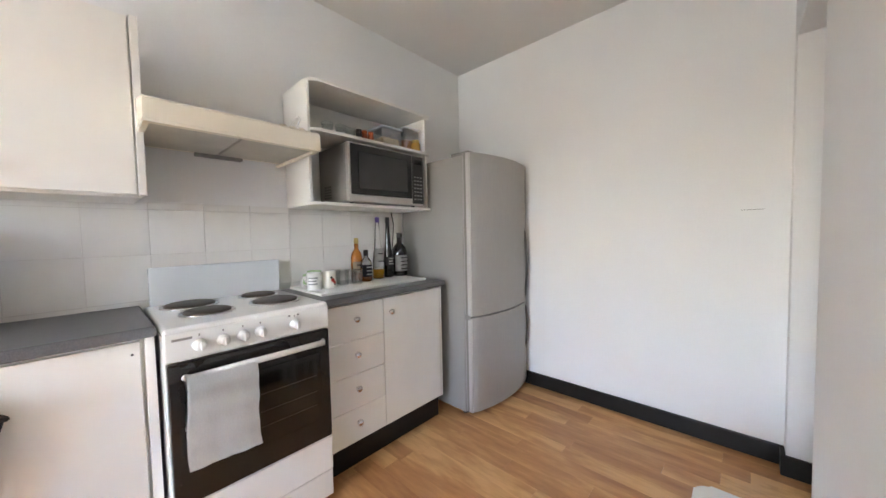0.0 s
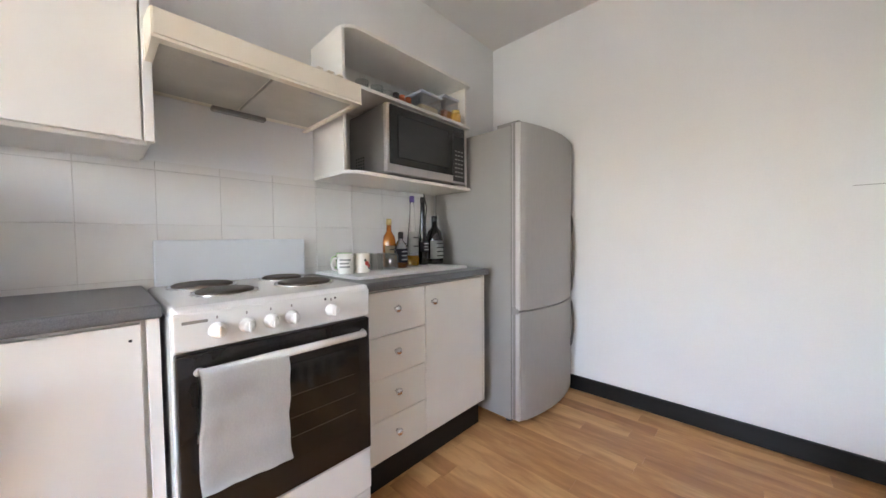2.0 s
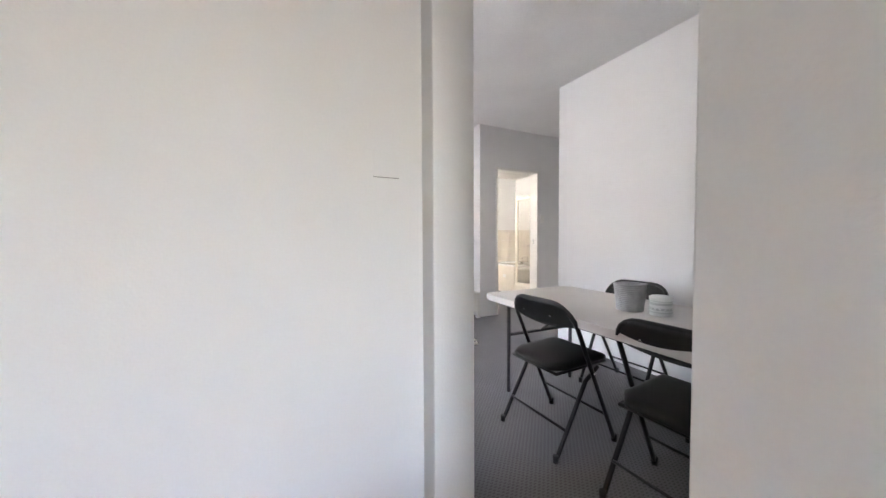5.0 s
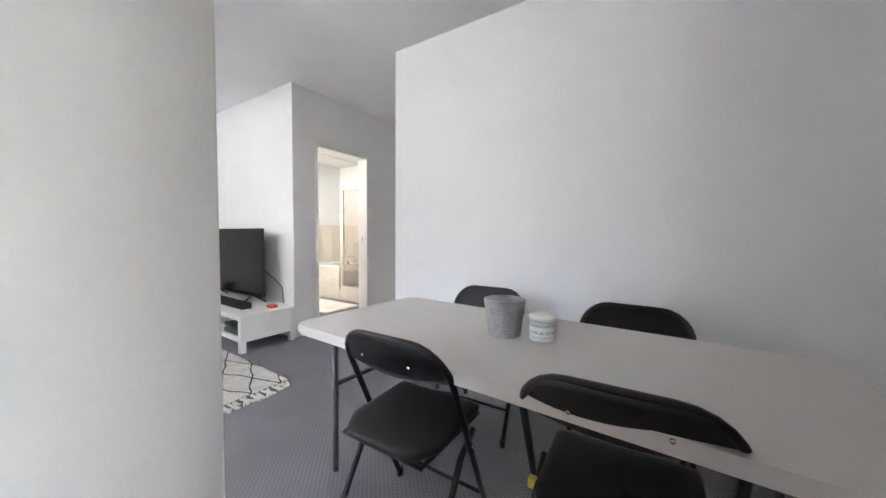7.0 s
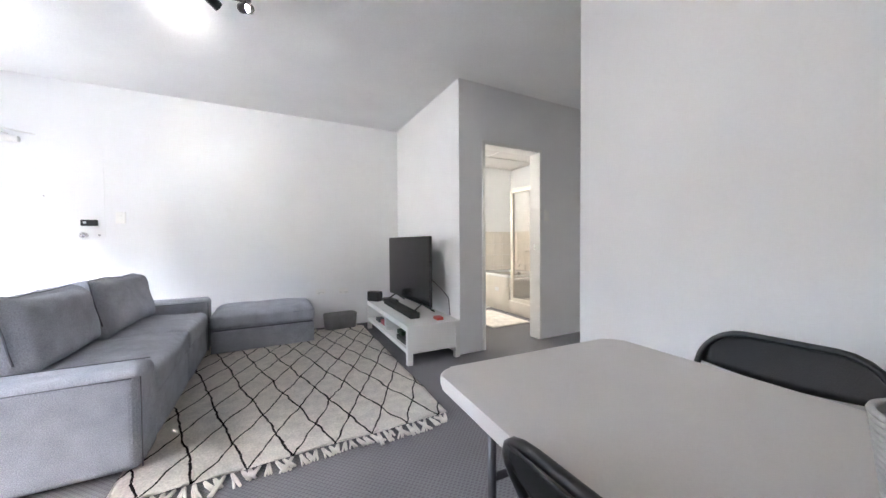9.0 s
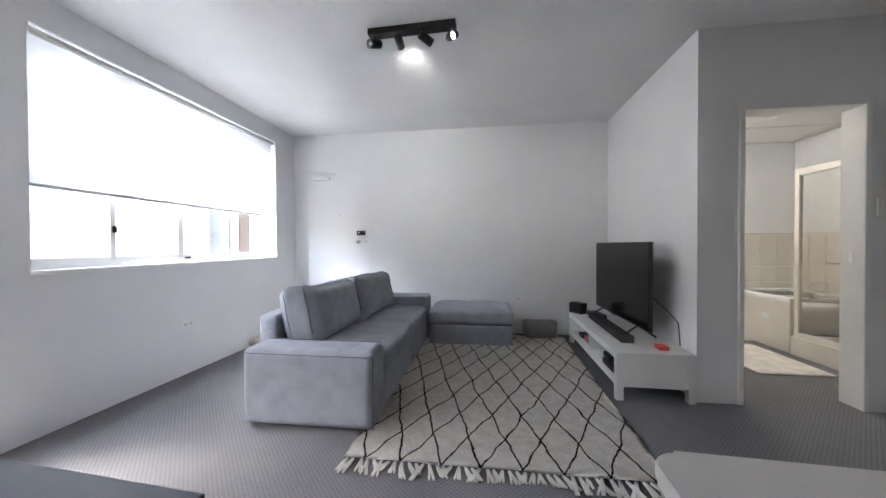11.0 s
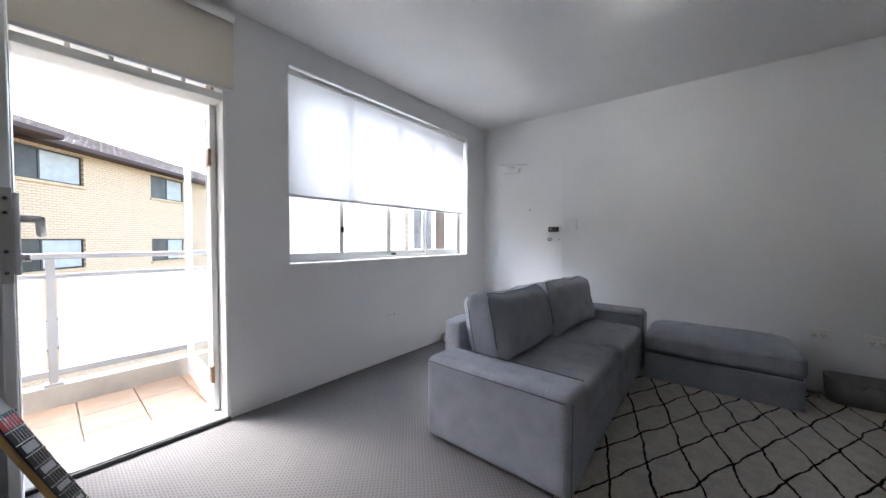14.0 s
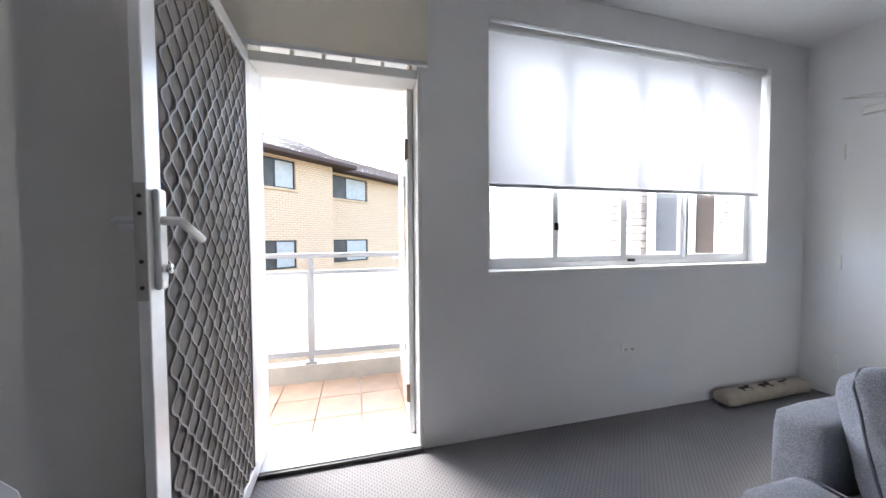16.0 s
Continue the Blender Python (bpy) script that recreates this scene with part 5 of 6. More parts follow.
def table_items():
    grey = mat("grey_rope", (0.4, 0.395, 0.385), 0.9, var=0.15, scale=30, bump=0.001, bscale=200)
    root = thing("rope_basket", "grey coiled rope pot standing on the table", "basket", (2.135, 3.335, 0.694))
    part("lining", lathe([(0, 0.004), (0.06, 0.004), (0.078, 0.142), (0.0755, 0.142), (0.058, 0.012), (0, 0.012)], 32), grey, root)
    for i in range(14):
        r = 0.0625 + 0.0165 * i / 13
        part("rope_coil", tube([(r * math.cos(k * math.tau / 30), r * math.sin(k * math.tau / 30), 0.006 + i * 0.0105) for k in range(30)], 0.0057, 6, closed=True), grey, root)
    root = thing("lidded_tin", "white patterned canister with a lid on the table", "canister", (2.16, 3.185, 0.694))
    part("tin", lathe([(0, 0), (0.048, 0), (0.05, 0.003), (0.05, 0.078)], 28), mat("white_tin", (0.72, 0.72, 0.69), 0.35), root)
    part("lid", lathe([(0.05, 0.078), (0.053, 0.08), (0.053, 0.094), (0.045, 0.099), (0, 0.099)], 28), mat("cream_lid", (0.78, 0.77, 0.74), 0.35), root)
    ink = mat("grey_print", (0.52, 0.53, 0.5), 0.5)
    for z, hgt in ((0.016, 0.004), (0.03, 0.011), (0.056, 0.011), (0.073, 0.003)):
        part("printed_band", lathe([(0.0498, z), (0.0504, z), (0.0504, z + hgt), (0.0498, z + hgt)], 28), ink, root, "grey printed band")
    for a in range(14):
        t = a * math.tau / 14
        part("printed_dot", turn(lathe([(0, 0), (0.004, 0), (0.003, 0.001), (0, 0.0012)], 8), pose(0.0502 * math.cos(t), 0.0502 * math.sin(t), 0.0355) @ pose(0, 0, 0, 0, 0, math.degrees(t)) @ EAST), GLOSS_WHITE, root)


table_items()


# ---- living room ----
def sofa():
    root = thing("sofa", "grey-blue fabric two-seat sofa with wide arms and loose back cushions", "sofa", (0, 0, 0))
    x0, x1 = -0.118, 0.735

    def arm(y0, y1, top):
        a = part("arm", smooth_box(x0, x1, y0, y1, 0.02, top, r=0.045, seg=5), SOFA, root)
        part("seam", tube([(x0 + 0.03, y0 + 0.003, top - 0.028), (x1 - 0.03, y0 + 0.003, top - 0.028)], 0.003, 6), PIPING, a)
        part("seam", tube([(x1 - 0.004, y0 + 0.026, 0.03), (x1 - 0.004, y0 + 0.026, top - 0.03)], 0.003, 6), PIPING, a)
        part("seam", tube([(x1 - 0.026, y1 - 0.004, top - 0.007), (x0 + 0.03, y1 - 0.004, top - 0.007)], 0.003, 6), PIPING, a)
        return a

    arm(5.30, 5.56, 0.495)
    arm(7.19, 7.44, 0.545)
    part("base", soft(x0 + 0.02, x1 - 0.035, 5.55, 7.2, 0.02, 0.30, r=0.02, n=6, wob=0.004), SOFA, root)
    part("back_frame", soft(-0.185, -0.045, 5.555, 7.19, 0.04, 0.655, r=0.03, n=8, wob=0.005), SOFA, root)
    for k, (a, b) in enumerate(((5.565, 6.375), (6.38, 7.185))):
        c = part("seat_cushion", soft(-0.09, x1 + 0.005, a, b, 0.27, 0.435, r=0.045, n=14, wob=0.014, seed=k + 2, puff=lambda u, v, w: (0, 0, 0.02 * (1 - u * u) * (1 - v * v) if w > 0 else 0)), SOFA, root, "grey-blue seat cushion")
        part("front_skirt", soft(x1 - 0.06, x1 - 0.01, a, b, 0.03, 0.3, r=0.02, n=5, wob=0.004, seed=k), SOFA, root)
        bm = soft(-0.11, 0.11, a + 0.012, b - 0.02, -0.215, 0.215, r=0.065, n=16, wob=0.026, seed=k + 7, puff=lambda u, v, w: (0.07 * u * (1 - v ** 4) * (1 - w ** 4), 0, 0.03 * abs(v) ** 3 * w - 0.01 * w))
        yc = (a + b) / 2
        m = pose(0.1 + 0.06 * k, yc, 0.622, 0, -12, -3 * k) @ pose(0, -yc, 0)
        turn(bm, m)
        shell = BVHTree.FromBMesh(bm)
        w2 = (b - a) / 2 - 0.01
        loops = []
        for x in (0.085, -0.085):
            # a welt runs up one side, along the top edge and down the other side
            ring = [(-w2, -0.12 + 0.3 * i / 8) for i in range(9)] + [(-w2 + 2 * w2 * i / 24, 0.25) for i in range(25)] + [(w2, 0.18 - 0.3 * i / 8) for i in range(9)]
            loops.append([shell.find_nearest(m @ Vector((x, yc + q, z)))[0] for q, z in ring])
        bc = part("back_cushion", bm, SOFA, root, "plump grey-blue back cushion")
        for pts in loops:
            part("piping", tube(pts, 0.0045, 6), PIPING, bc)
    for x in (x0 + 0.06, x1 - 0.08):
        for y in (5.4, 7.34):
            part("foot", lathe([(0.025, 0), (0.025, 0.03)], 10, (x, y, 0)), BLACKP, root)


sofa()


def ottoman():
    root = thing("ottoman", "grey-blue fabric storage ottoman with a cushioned lid", "ottoman", (1.225, 7.40, 0), 0.6)
    part("base", soft(-0.47, 0.475, -0.285, 0.285, 0.008, 0.232, r=0.012, n=8, wob=0.003), SOFA, root)
    l = part("lid_cushion", soft(-0.475, 0.485, -0.295, 0.29, 0.24, 0.40, r=0.045, n=14, wob=0.007, seed=4, puff=lambda u, v, w: (0, 0, 0.035 * (1 - u ** 4) * (1 - v ** 4) if w > 0 else 0)), SOFA, root)
    part("piping", tube(rounded3(-0.468, 0.478, -0.289, 0.284, 0.36), 0.0035, 6, closed=True), PIPING, l)
    # Filler in the dark piping colour paints the shade in the lid's joint.
    part("lid_shadow_filler", B((-0.455, 0.46, -0.27, 0.27, 0.225, 0.245)), PIPING, root)
    for x in (-0.38, 0.38):
        for y in (-0.25, 0.25):
            part("foot", lathe([(0.022, 0), (0.022, 0.03)], 10, (x, y, 0)), BLACKP, root)


def rounded3(x0, x1, y0, y1, z):
    return [(x, y, z) for x, y in rounded_poly(x0, x1, y0, y1, (0.05,) * 4, 5)]


ottoman()


def rug():
    x0, x1, y0, y1 = 0.66, 2.27, 5.08, 7.53
    root = thing("rug", "cream shaggy wool rug with black diamond lines and fringed ends", "rug", (x0, y0, 0))
    bm = bmesh.new()
    nx, ny = 60, 90
    w, d = x1 - x0, y1 - y0
    top = []
    for j in range(ny + 1):
        row = []
        for i in range(nx + 1):
            p = Vector((w * i / nx, d * j / ny, 0))
            edge = noise.noise_vector(p * 3 + Vector((5, 5, 0))) * 0.012
            skew = 0.06 * (j / ny) * (i / nx)
            row.append(bm.verts.new((p.x + edge.x + skew, p.y + edge.y, 0.018 + 0.004 * noise.noise(p * 9))))
        top.append(row)
    for a, b in zip(top, top[1:]):
        for i in range(nx):
            bm.faces.new((a[i], a[i + 1], b[i + 1], b[i])).smooth = True
    bmesh.ops.solidify(bm, geom=list(bm.faces), thickness=0.016)
    part("woven_field", bm, RUG, root)
    wool = mat("fringe_wool", (0.76, 0.72, 0.66), 0.98, var=0.1, scale=20, spec=0.05)
    rnd = random.Random(3)
    k = 0
    for end, s in ((0.0, -1), (d, 1)):
        for i in range(44):
            bx = w * (i + 0.5) / 44 + rnd.uniform(-0.006, 0.006)
            ln = rnd.uniform(0.055, 0.11)
            sway = rnd.uniform(-0.05, 0.05)
            bm = bmesh.new()
            for q in range(3):
                o = (q - 1) * 0.007
                tube([(bx + o * 0.3, end, 0.012), (bx + o + sway * 0.4, end + s * ln * 0.45, 0.011), (bx + o * 1.8 + sway + rnd.uniform(-0.01, 0.01), end + s * ln, 0.007)], 0.006, 5, bm)
            part("tassel", bm, wool, root)


rug()


def tv_unit():
    white = mat("white_foil", (0.78, 0.775, 0.75), 0.4, var=0.015, scale=5)
    root = thing("tv_bench", "low white television bench with an open shelf", "tv bench", (2.345, 5.955, 0), -1)
    d, w, h = 0.53, 1.47, 0.35
    part("top", smooth_box(0, d, 0, w, h - 0.05, h, r=0.002), white, root)
    part("shelf", smooth_box(0.004, d - 0.004, 0.004, w - 0.004, 0.1, 0.14, r=0.002), white, root)
    for y in (0, w - 0.05):
        part("end_panel", smooth_box(0.0515, d - 0.0515, y + 0.003, y + 0.047, 0.1005, h - 0.0505, r=0.001), white, root)
    for x in (0, d - 0.05):
        for y in (0, w - 0.05):
            part("leg", smooth_box(x + 0.001, x + 0.051, y + 0.001, y + 0.051, 0, h - 0.05, r=0.002), white, root)
    part("divider", smooth_box(0.03, d - 0.03, w * 0.5, w * 0.5 + 0.018, 0.14, h - 0.05, r=0.001), white, root)
    part("back_panel", smooth_box(d - 0.03, d - 0.02, 0.05, w - 0.05, 0.14, h - 0.05, r=0.001), white, root)
    z = 0.14
    items = (("game_box", "red and white game case lying on the bench shelf", "game case", (0.06, 0.28, 0.92, 1.06, 0, 0.05), (0.5, 0.08, 0.1)),
             ("white_box", "white carton on the bench shelf", "carton", (0.05, 0.2, 0.78, 0.88, 0, 0.11), (0.7, 0.7, 0.7)),
             ("media_player", "flat black media player on the bench shelf", "media player", (0.03, 0.25, 0.12, 0.4, 0, 0.045), (0.02, 0.02, 0.022)),
             ("game_case", "green game case stacked on the media player", "game case", (0.05, 0.2, 0.3, 0.44, 0.045, 0.085), (0.03, 0.07, 0.035)),
             ("controller", "black game controller lying on the bench shelf", "controller", (0.05, 0.13, 1.1, 1.24, 0, 0.04), (0.02, 0.02, 0.02)))
    base = pose(2.345, 5.955, 0, 0, 0, -1)
    for name, lab, cat, (a, b, c, e, f, g), col in items:
        o = link(name, smooth_box(a, b, c, e, f, g, r=0.006), mat(name + "_skin", col, 0.4))
        o.matrix_basis = base @ pose(0, 0, z)
        tagged(o, lab, cat)


tv_unit()


def television():
    root = thing("television", "large flat black television on splayed feet", "television", (2.675, 6.815, 0.35))
    w = 0.62
    part("panel", smooth_box(0.004, 0.03, -w, w, 0.085, 0.805, r=0.004), BLACKP, root)
    part("screen", smooth_box(0, 0.006, -w + 0.006, w - 0.006, 0.1, 0.8, r=0.001), mat("tv_screen", (0.008, 0.008, 0.009), 0.16, var=0.05, spec=0.3), root, "dark switched-off screen")
    part("back_cover", smooth_box(0.03, 0.07, -w * 0.7, w * 0.7, 0.1, 0.45, r=0.015), BLACKP, root)
    for s in (-1, 1):
        part("foot", tube([(-0.13, s * 0.44, 0.008), (0.015, s * 0.4, 0.095), (0.14, s * 0.44, 0.008)], 0.009, 8), BLACKP, root)
    tagged(link("tv_cable", tube([(2.72, 6.25, 0.72), (2.8, 6.17, 0.62), (2.87, 6.16, 0.53), (2.89, 6.17, 0.352)], 0.004), BLACKP), "thin black cable hanging behind the television", "cable")
    sb = thing("soundbar", "black cloth-covered soundbar on the television bench", "soundbar", (2.525, 6.635, 0.35), -1.5)
    part("body", smooth_box(-0.05, 0.05, -0.45, 0.45, 0.004, 0.065, r=0.012), mat("black_cloth", (0.015, 0.015, 0.016), 0.85, bump=0.0006, bscale=500), sb)
    part("end_cap", smooth_box(-0.048, 0.048, -0.456, -0.449, 0.006, 0.063, r=0.003), BLACKP, sb)
    part("end_cap", smooth_box(-0.048, 0.048, 0.449, 0.456, 0.006, 0.063, r=0.003), BLACKP, sb)
    sheet = mat("white_sheet", (0.6, 0.6, 0.58), 0.6, var=0.05)
    for y, rz in ((6.86, -2), (6.5, -4)):
        pp = link("paper_sheet", smooth_box(-0.035, 0.035, -0.16, 0.16, 0.0, 0.003, r=0.001), sheet)
        pp.matrix_basis = pose(2.625, y, 0.35, 0, 0, rz)
        tagged(pp, "white paper strip lying behind the soundbar", "paper", "papers on the bench")
    rt = thing("router", "black router box standing on the television bench", "router", (2.455, 7.36, 0.35), 35)
    part("case", smooth_box(-0.05, 0.05, -0.085, 0.085, 0, 0.12, r=0.008), BLACKP, rt)
    part("face", smooth_box(-0.053, -0.049, -0.07, 0.07, 0.02, 0.105, r=0.002), mat("router_face", (0.03, 0.03, 0.032), 0.3), rt)
    st = thing("remote_tray", "flat black box lying on the television bench", "box", (2.6, 7.2, 0.35), 5)
    part("case", smooth_box(-0.06, 0.06, -0.13, 0.13, 0, 0.04, r=0.006), BLACKP, st)
    tagged(link("red_case", smooth_box(2.675, 2.745, 6.03, 6.12, 0.35, 0.38, r=0.006), mat("red_plastic", (0.55, 0.07, 0.05), 0.35)), "small red plastic case on the television bench", "case")
    tagged(link("bench_cables", tube([(2.56, 6.4, 0.356), (2.6, 6.6, 0.356), (2.55, 6.8, 0.356), (2.62, 7.0, 0.356), (2.58, 7.2, 0.356)], 0.004), BLACKP), "tangled black cables on the television bench", "cable")
    tagged(link("floor_cable", tube([(2.3, 7.45, 0.004), (2.2, 7.58, 0.004), (2.12, 7.66, 0.006), (2.05, 7.69, 0.006)], 0.004), BLACKP), "black cable running from the bench along the wall", "cable")


television()


def cloth_basket():
    root = thing("storage_basket", "low grey felt storage basket against the wall", "basket", (2.06, 7.57, 0.004), 3)
    m = mat("grey_felt", (0.25, 0.248, 0.245), 0.95, var=0.12, scale=12, bump=0.001, bscale=250)
    out = rounded_poly(-0.2, 0.2, -0.115, 0.115, (0.07,) * 4)
    inn = rounded_poly(-0.188, 0.188, -0.103, 0.103, (0.06,) * 4)
    bm = bmesh.new()
    rings = [[bm.verts.new((x * k, y * k, z)) for x, y in p] for p, k, z in ((out, 0.92, 0), (out, 1.0, 0.19), (inn, 1.0, 0.19), (inn, 0.92, 0.012))]
    for a, b in zip(rings, rings[1:]):
        for i in range(len(a)):
            j = (i + 1) % len(a)
            bm.faces.new((a[i], a[j], b[j], b[i])).smooth = True
    bm.faces.new(rings[0][::-1])
    bm.faces.new(rings[-1])
    part("wall", bm, m, root)
    for s in (-1, 1):
        part("handle", tube([(-0.05, s * 0.117, 0.15), (-0.03, s * 0.122, 0.178), (0.03, s * 0.122, 0.178), (0.05, s * 0.117, 0.15)], 0.006), m, root)


cloth_basket()


def draught_stopper():
    root = thing("draught_stopper", "beige fabric draught stopper with dark dog shapes, against the wall", "draught stopper", (XW + 0.085, 7.18, 0))
    part("bolster", soft(-0.07, 0.07, -0.44, 0.44, 0, 0.1, r=0.05, n=12, wob=0.008), mat("beige_linen", (0.42, 0.37, 0.3), 0.95, var=0.08, scale=20, bump=0.0006, bscale=300), root)
    dk = mat("dark_print", (0.03, 0.03, 0.03), 0.9)
    for y in (-0.2, 0.0, 0.2):
        bm = B((-0.01, 0.012, y - 0.05, y + 0.04, 0.097, 0.103), (0.0, 0.035, y - 0.05, y - 0.04, 0.095, 0.1015), (0.0, 0.035, y + 0.028, y + 0.038, 0.095, 0.1015), (-0.028, -0.006, y + 0.034, y + 0.058, 0.096, 0.1025))
        part("printed_animal", bm, dk, root)


draught_stopper()


def track_light():
    root = thing("track_light", "black ceiling track light with four adjustable spots, lit", "ceiling light", (0.9, 5.685, H), -2)
    part("bar", smooth_box(-0.31, 0.31, -0.035, 0.035, -0.045, -0.001, r=0.004), BLACKP, root)
    bulb = glow("warm_bulb", (1.0, 0.93, 0.84), 130.0)
    for x, aim in ((-0.27, (-0.5, -0.8, -0.38)), (-0.09, (-0.05, 1.0, -0.2)), (0.1, (0.75, 0.6, -0.4)), (0.28, (0.55, -0.8, -0.36))):
        d = Vector(aim).normalized()
        c = Vector((x, 0, -0.095))
        m = Matrix.Translation(c) @ d.to_track_quat("Z", "Y").to_matrix().to_4x4()
        s = part("spot", turn(lathe([(0, -0.05), (0.026, -0.05), (0.029, -0.045), (0.029, 0.05), (0.026, 0.05), (0.0225, -0.012), (0, -0.012)], 20), m), BLACKP, root, "black cylindrical spot")
        part("bulb", turn(lathe([(0, 0.004), (0.012, 0.004), (0.0215, 0.0), (0.0215, -0.01)], 16), m), bulb, s)
        part("stem", tube([(x, 0, -0.044), (x, 0, -0.07)], 0.007), BLACKP, s)


track_light()


def guitar():
    """An electric guitar on a low stand; the neck rises towards the wall."""
    up = Vector((-0.25, -0.4, 0.87)).normalized()
    nut = Vector((-0.03, 3.808, 0.785))
    face = Vector((0.66, 0.9, 0.07))
    face = (face - up * face.dot(up)).normalized()
    side = up.cross(face)
    m = Matrix(((side.x, face.x, up.x, nut.x), (side.y, face.y, up.y, nut.y), (side.z, face.z, up.z, nut.z), (0, 0, 0, 1)))
    root = thing("guitar", "electric guitar with a white headstock standing on a stand", "guitar")
    gold = mat("honey_maple", (0.42, 0.24, 0.07), 0.3, var=0.1, scale=9, stretch=(6, 6, 1))
    part("neck", turn(B((-0.021, 0.021, -0.02, 0.0, -0.46, 0.02), bevel=0.006), m), gold, root)
    fb = part("fretboard", turn(B((-0.022, 0.022, 0.0, 0.006, -0.46, 0.0), bevel=0.0015), m), mat("dark_rosewood", (0.035, 0.03, 0.03), 0.5, var=0.2, scale=30), root)
    z = 0.0
    for i in range(14):
        step = 0.648 * (2 ** (-i / 12) - 2 ** (-(i + 1) / 12))
        z -= step
        part("fret", turn(B((-0.022, 0.022, 0.006, 0.0085, z - 0.001, z + 0.001)), m), CHROME, fb)
        if i == 0:
            part("inlay", turn(B((-0.021, 0.021, 0.006, 0.0072, z + 0.004, -0.004)), m), mat("red_inlay", (0.5, 0.03, 0.04), 0.4), fb)
        elif i in (2, 4, 6, 8, 11):
            part("inlay", turn(B((-0.014, 0.014, 0.006, 0.0072, z + 0.006, z + step - 0.006)), m), mat("pearl_inlay", (0.6, 0.6, 0.62), 0.3), fb)
    part("nut", turn(B((-0.023, 0.023, -0.002, 0.012, -0.003, 0.006), bevel=0.001), m), BLACKP, root)
    hs = slab([(-0.024, 0.005), (0.024, 0.005), (0.022, 0.05), (-0.025, 0.15), (-0.05, 0.175), (-0.066, 0.15), (-0.05, 0.04)], -0.012, 0.004, bevel=0.002)
    hs = part("headstock", turn(hs, m @ Matrix(((1, 0, 0, 0), (0, 0, 1, 0), (0, 1, 0, 0), (0, 0, 0, 1)))), mat("pearl_white", (0.7, 0.72, 0.76), 0.25, var=0.05), root, "white headstock")
    for i in range(6):
        zz = 0.035 + i * 0.019
        part("tuning_peg", turn(tube([(-0.006 - 0.25 * zz, 0.004, zz), (-0.006 - 0.25 * zz, 0.016, zz)], 0.005), m), BLACKP, hs)
        part("tuning_peg", turn(B((-0.078 - 0.1 * zz, -0.046 - 0.1 * zz, -0.008, 0.0, zz - 0.006, zz + 0.006), bevel=0.002), m), BLACKP, hs)
    body = slab([(0.0, -0.40), (0.11, -0.36), (0.13, -0.44), (0.1, -0.52), (0.15, -0.62), (0.15, -0.7), (0.07, -0.75), (-0.07, -0.75), (-0.15, -0.7), (-0.15, -0.62), (-0.1, -0.52), (-0.13, -0.42), (-0.1, -0.37)], -0.035, 0.002, bevel=0.008)
    part("body", turn(body, m @ Matrix(((1, 0, 0, 0), (0, 0, 1, 0), (0, 1, 0, 0), (0, 0, 0, 1)))), mat("white_lacquer", (0.7, 0.7, 0.72), 0.2), root)
    for k in range(6):
        x = -0.016 + k * 0.0064
        part("string", turn(tube([(x, 0.0125, 0.006), (x, 0.011, -0.66)], 0.0004, 4), m), CHROME, root)
    st = thing("guitar_stand", "black tubular guitar stand on the carpet", "stand")
    foot = m @ Vector((0, -0.02, -0.76))
    part("cradle", tube([(foot.x - 0.12, foot.y + 0.08, foot.z + 0.03), (foot.x - 0.1, foot.y - 0.05, foot.z - 0.005), (foot.x + 0.1, foot.y - 0.05, foot.z - 0.005), (foot.x + 0.12, foot.y + 0.08, foot.z + 0.03)], 0.009), BLACKP, st)
    for dx, dy in ((-0.22, 0.1), (0.22, 0.1), (0.0, -0.28)):
        part("leg", tube([(foot.x, foot.y - 0.06, foot.z + 0.1), (foot.x + dx, foot.y + dy - 0.05, 0.01)], 0.009), BLACKP, st)
    part("post", tube([(foot.x, foot.y - 0.06, foot.z + 0.1), (foot.x, foot.y - 0.06, foot.z - 0.006)], 0.01), BLACKP, st)


guitar()


def side_desk():
    root = thing("side_desk", "narrow desk with a smooth slate-grey top and white edge", "desk", (0.72, 3.675, 0), -4)
    part("desktop", smooth_box(-0.3, 0.25, -0.19, 0.225, 0.735, 0.765, r=0.004), mat("slate_grey_top", (0.085, 0.095, 0.115), 0.35, var=0.05, scale=3), root, "slate-grey desktop")
    for x in (-0.28, 0.21):
        for y in (-0.17, 0.185):
            part("leg", smooth_box(x, x + 0.035, y, y + 0.035, 0, 0.735, r=0.003), GLOSS_WHITE, root)
    part("apron", smooth_box(-0.245, 0.21, 0.19, 0.21, 0.66, 0.735, r=0.002), GLOSS_WHITE, root)


side_desk()


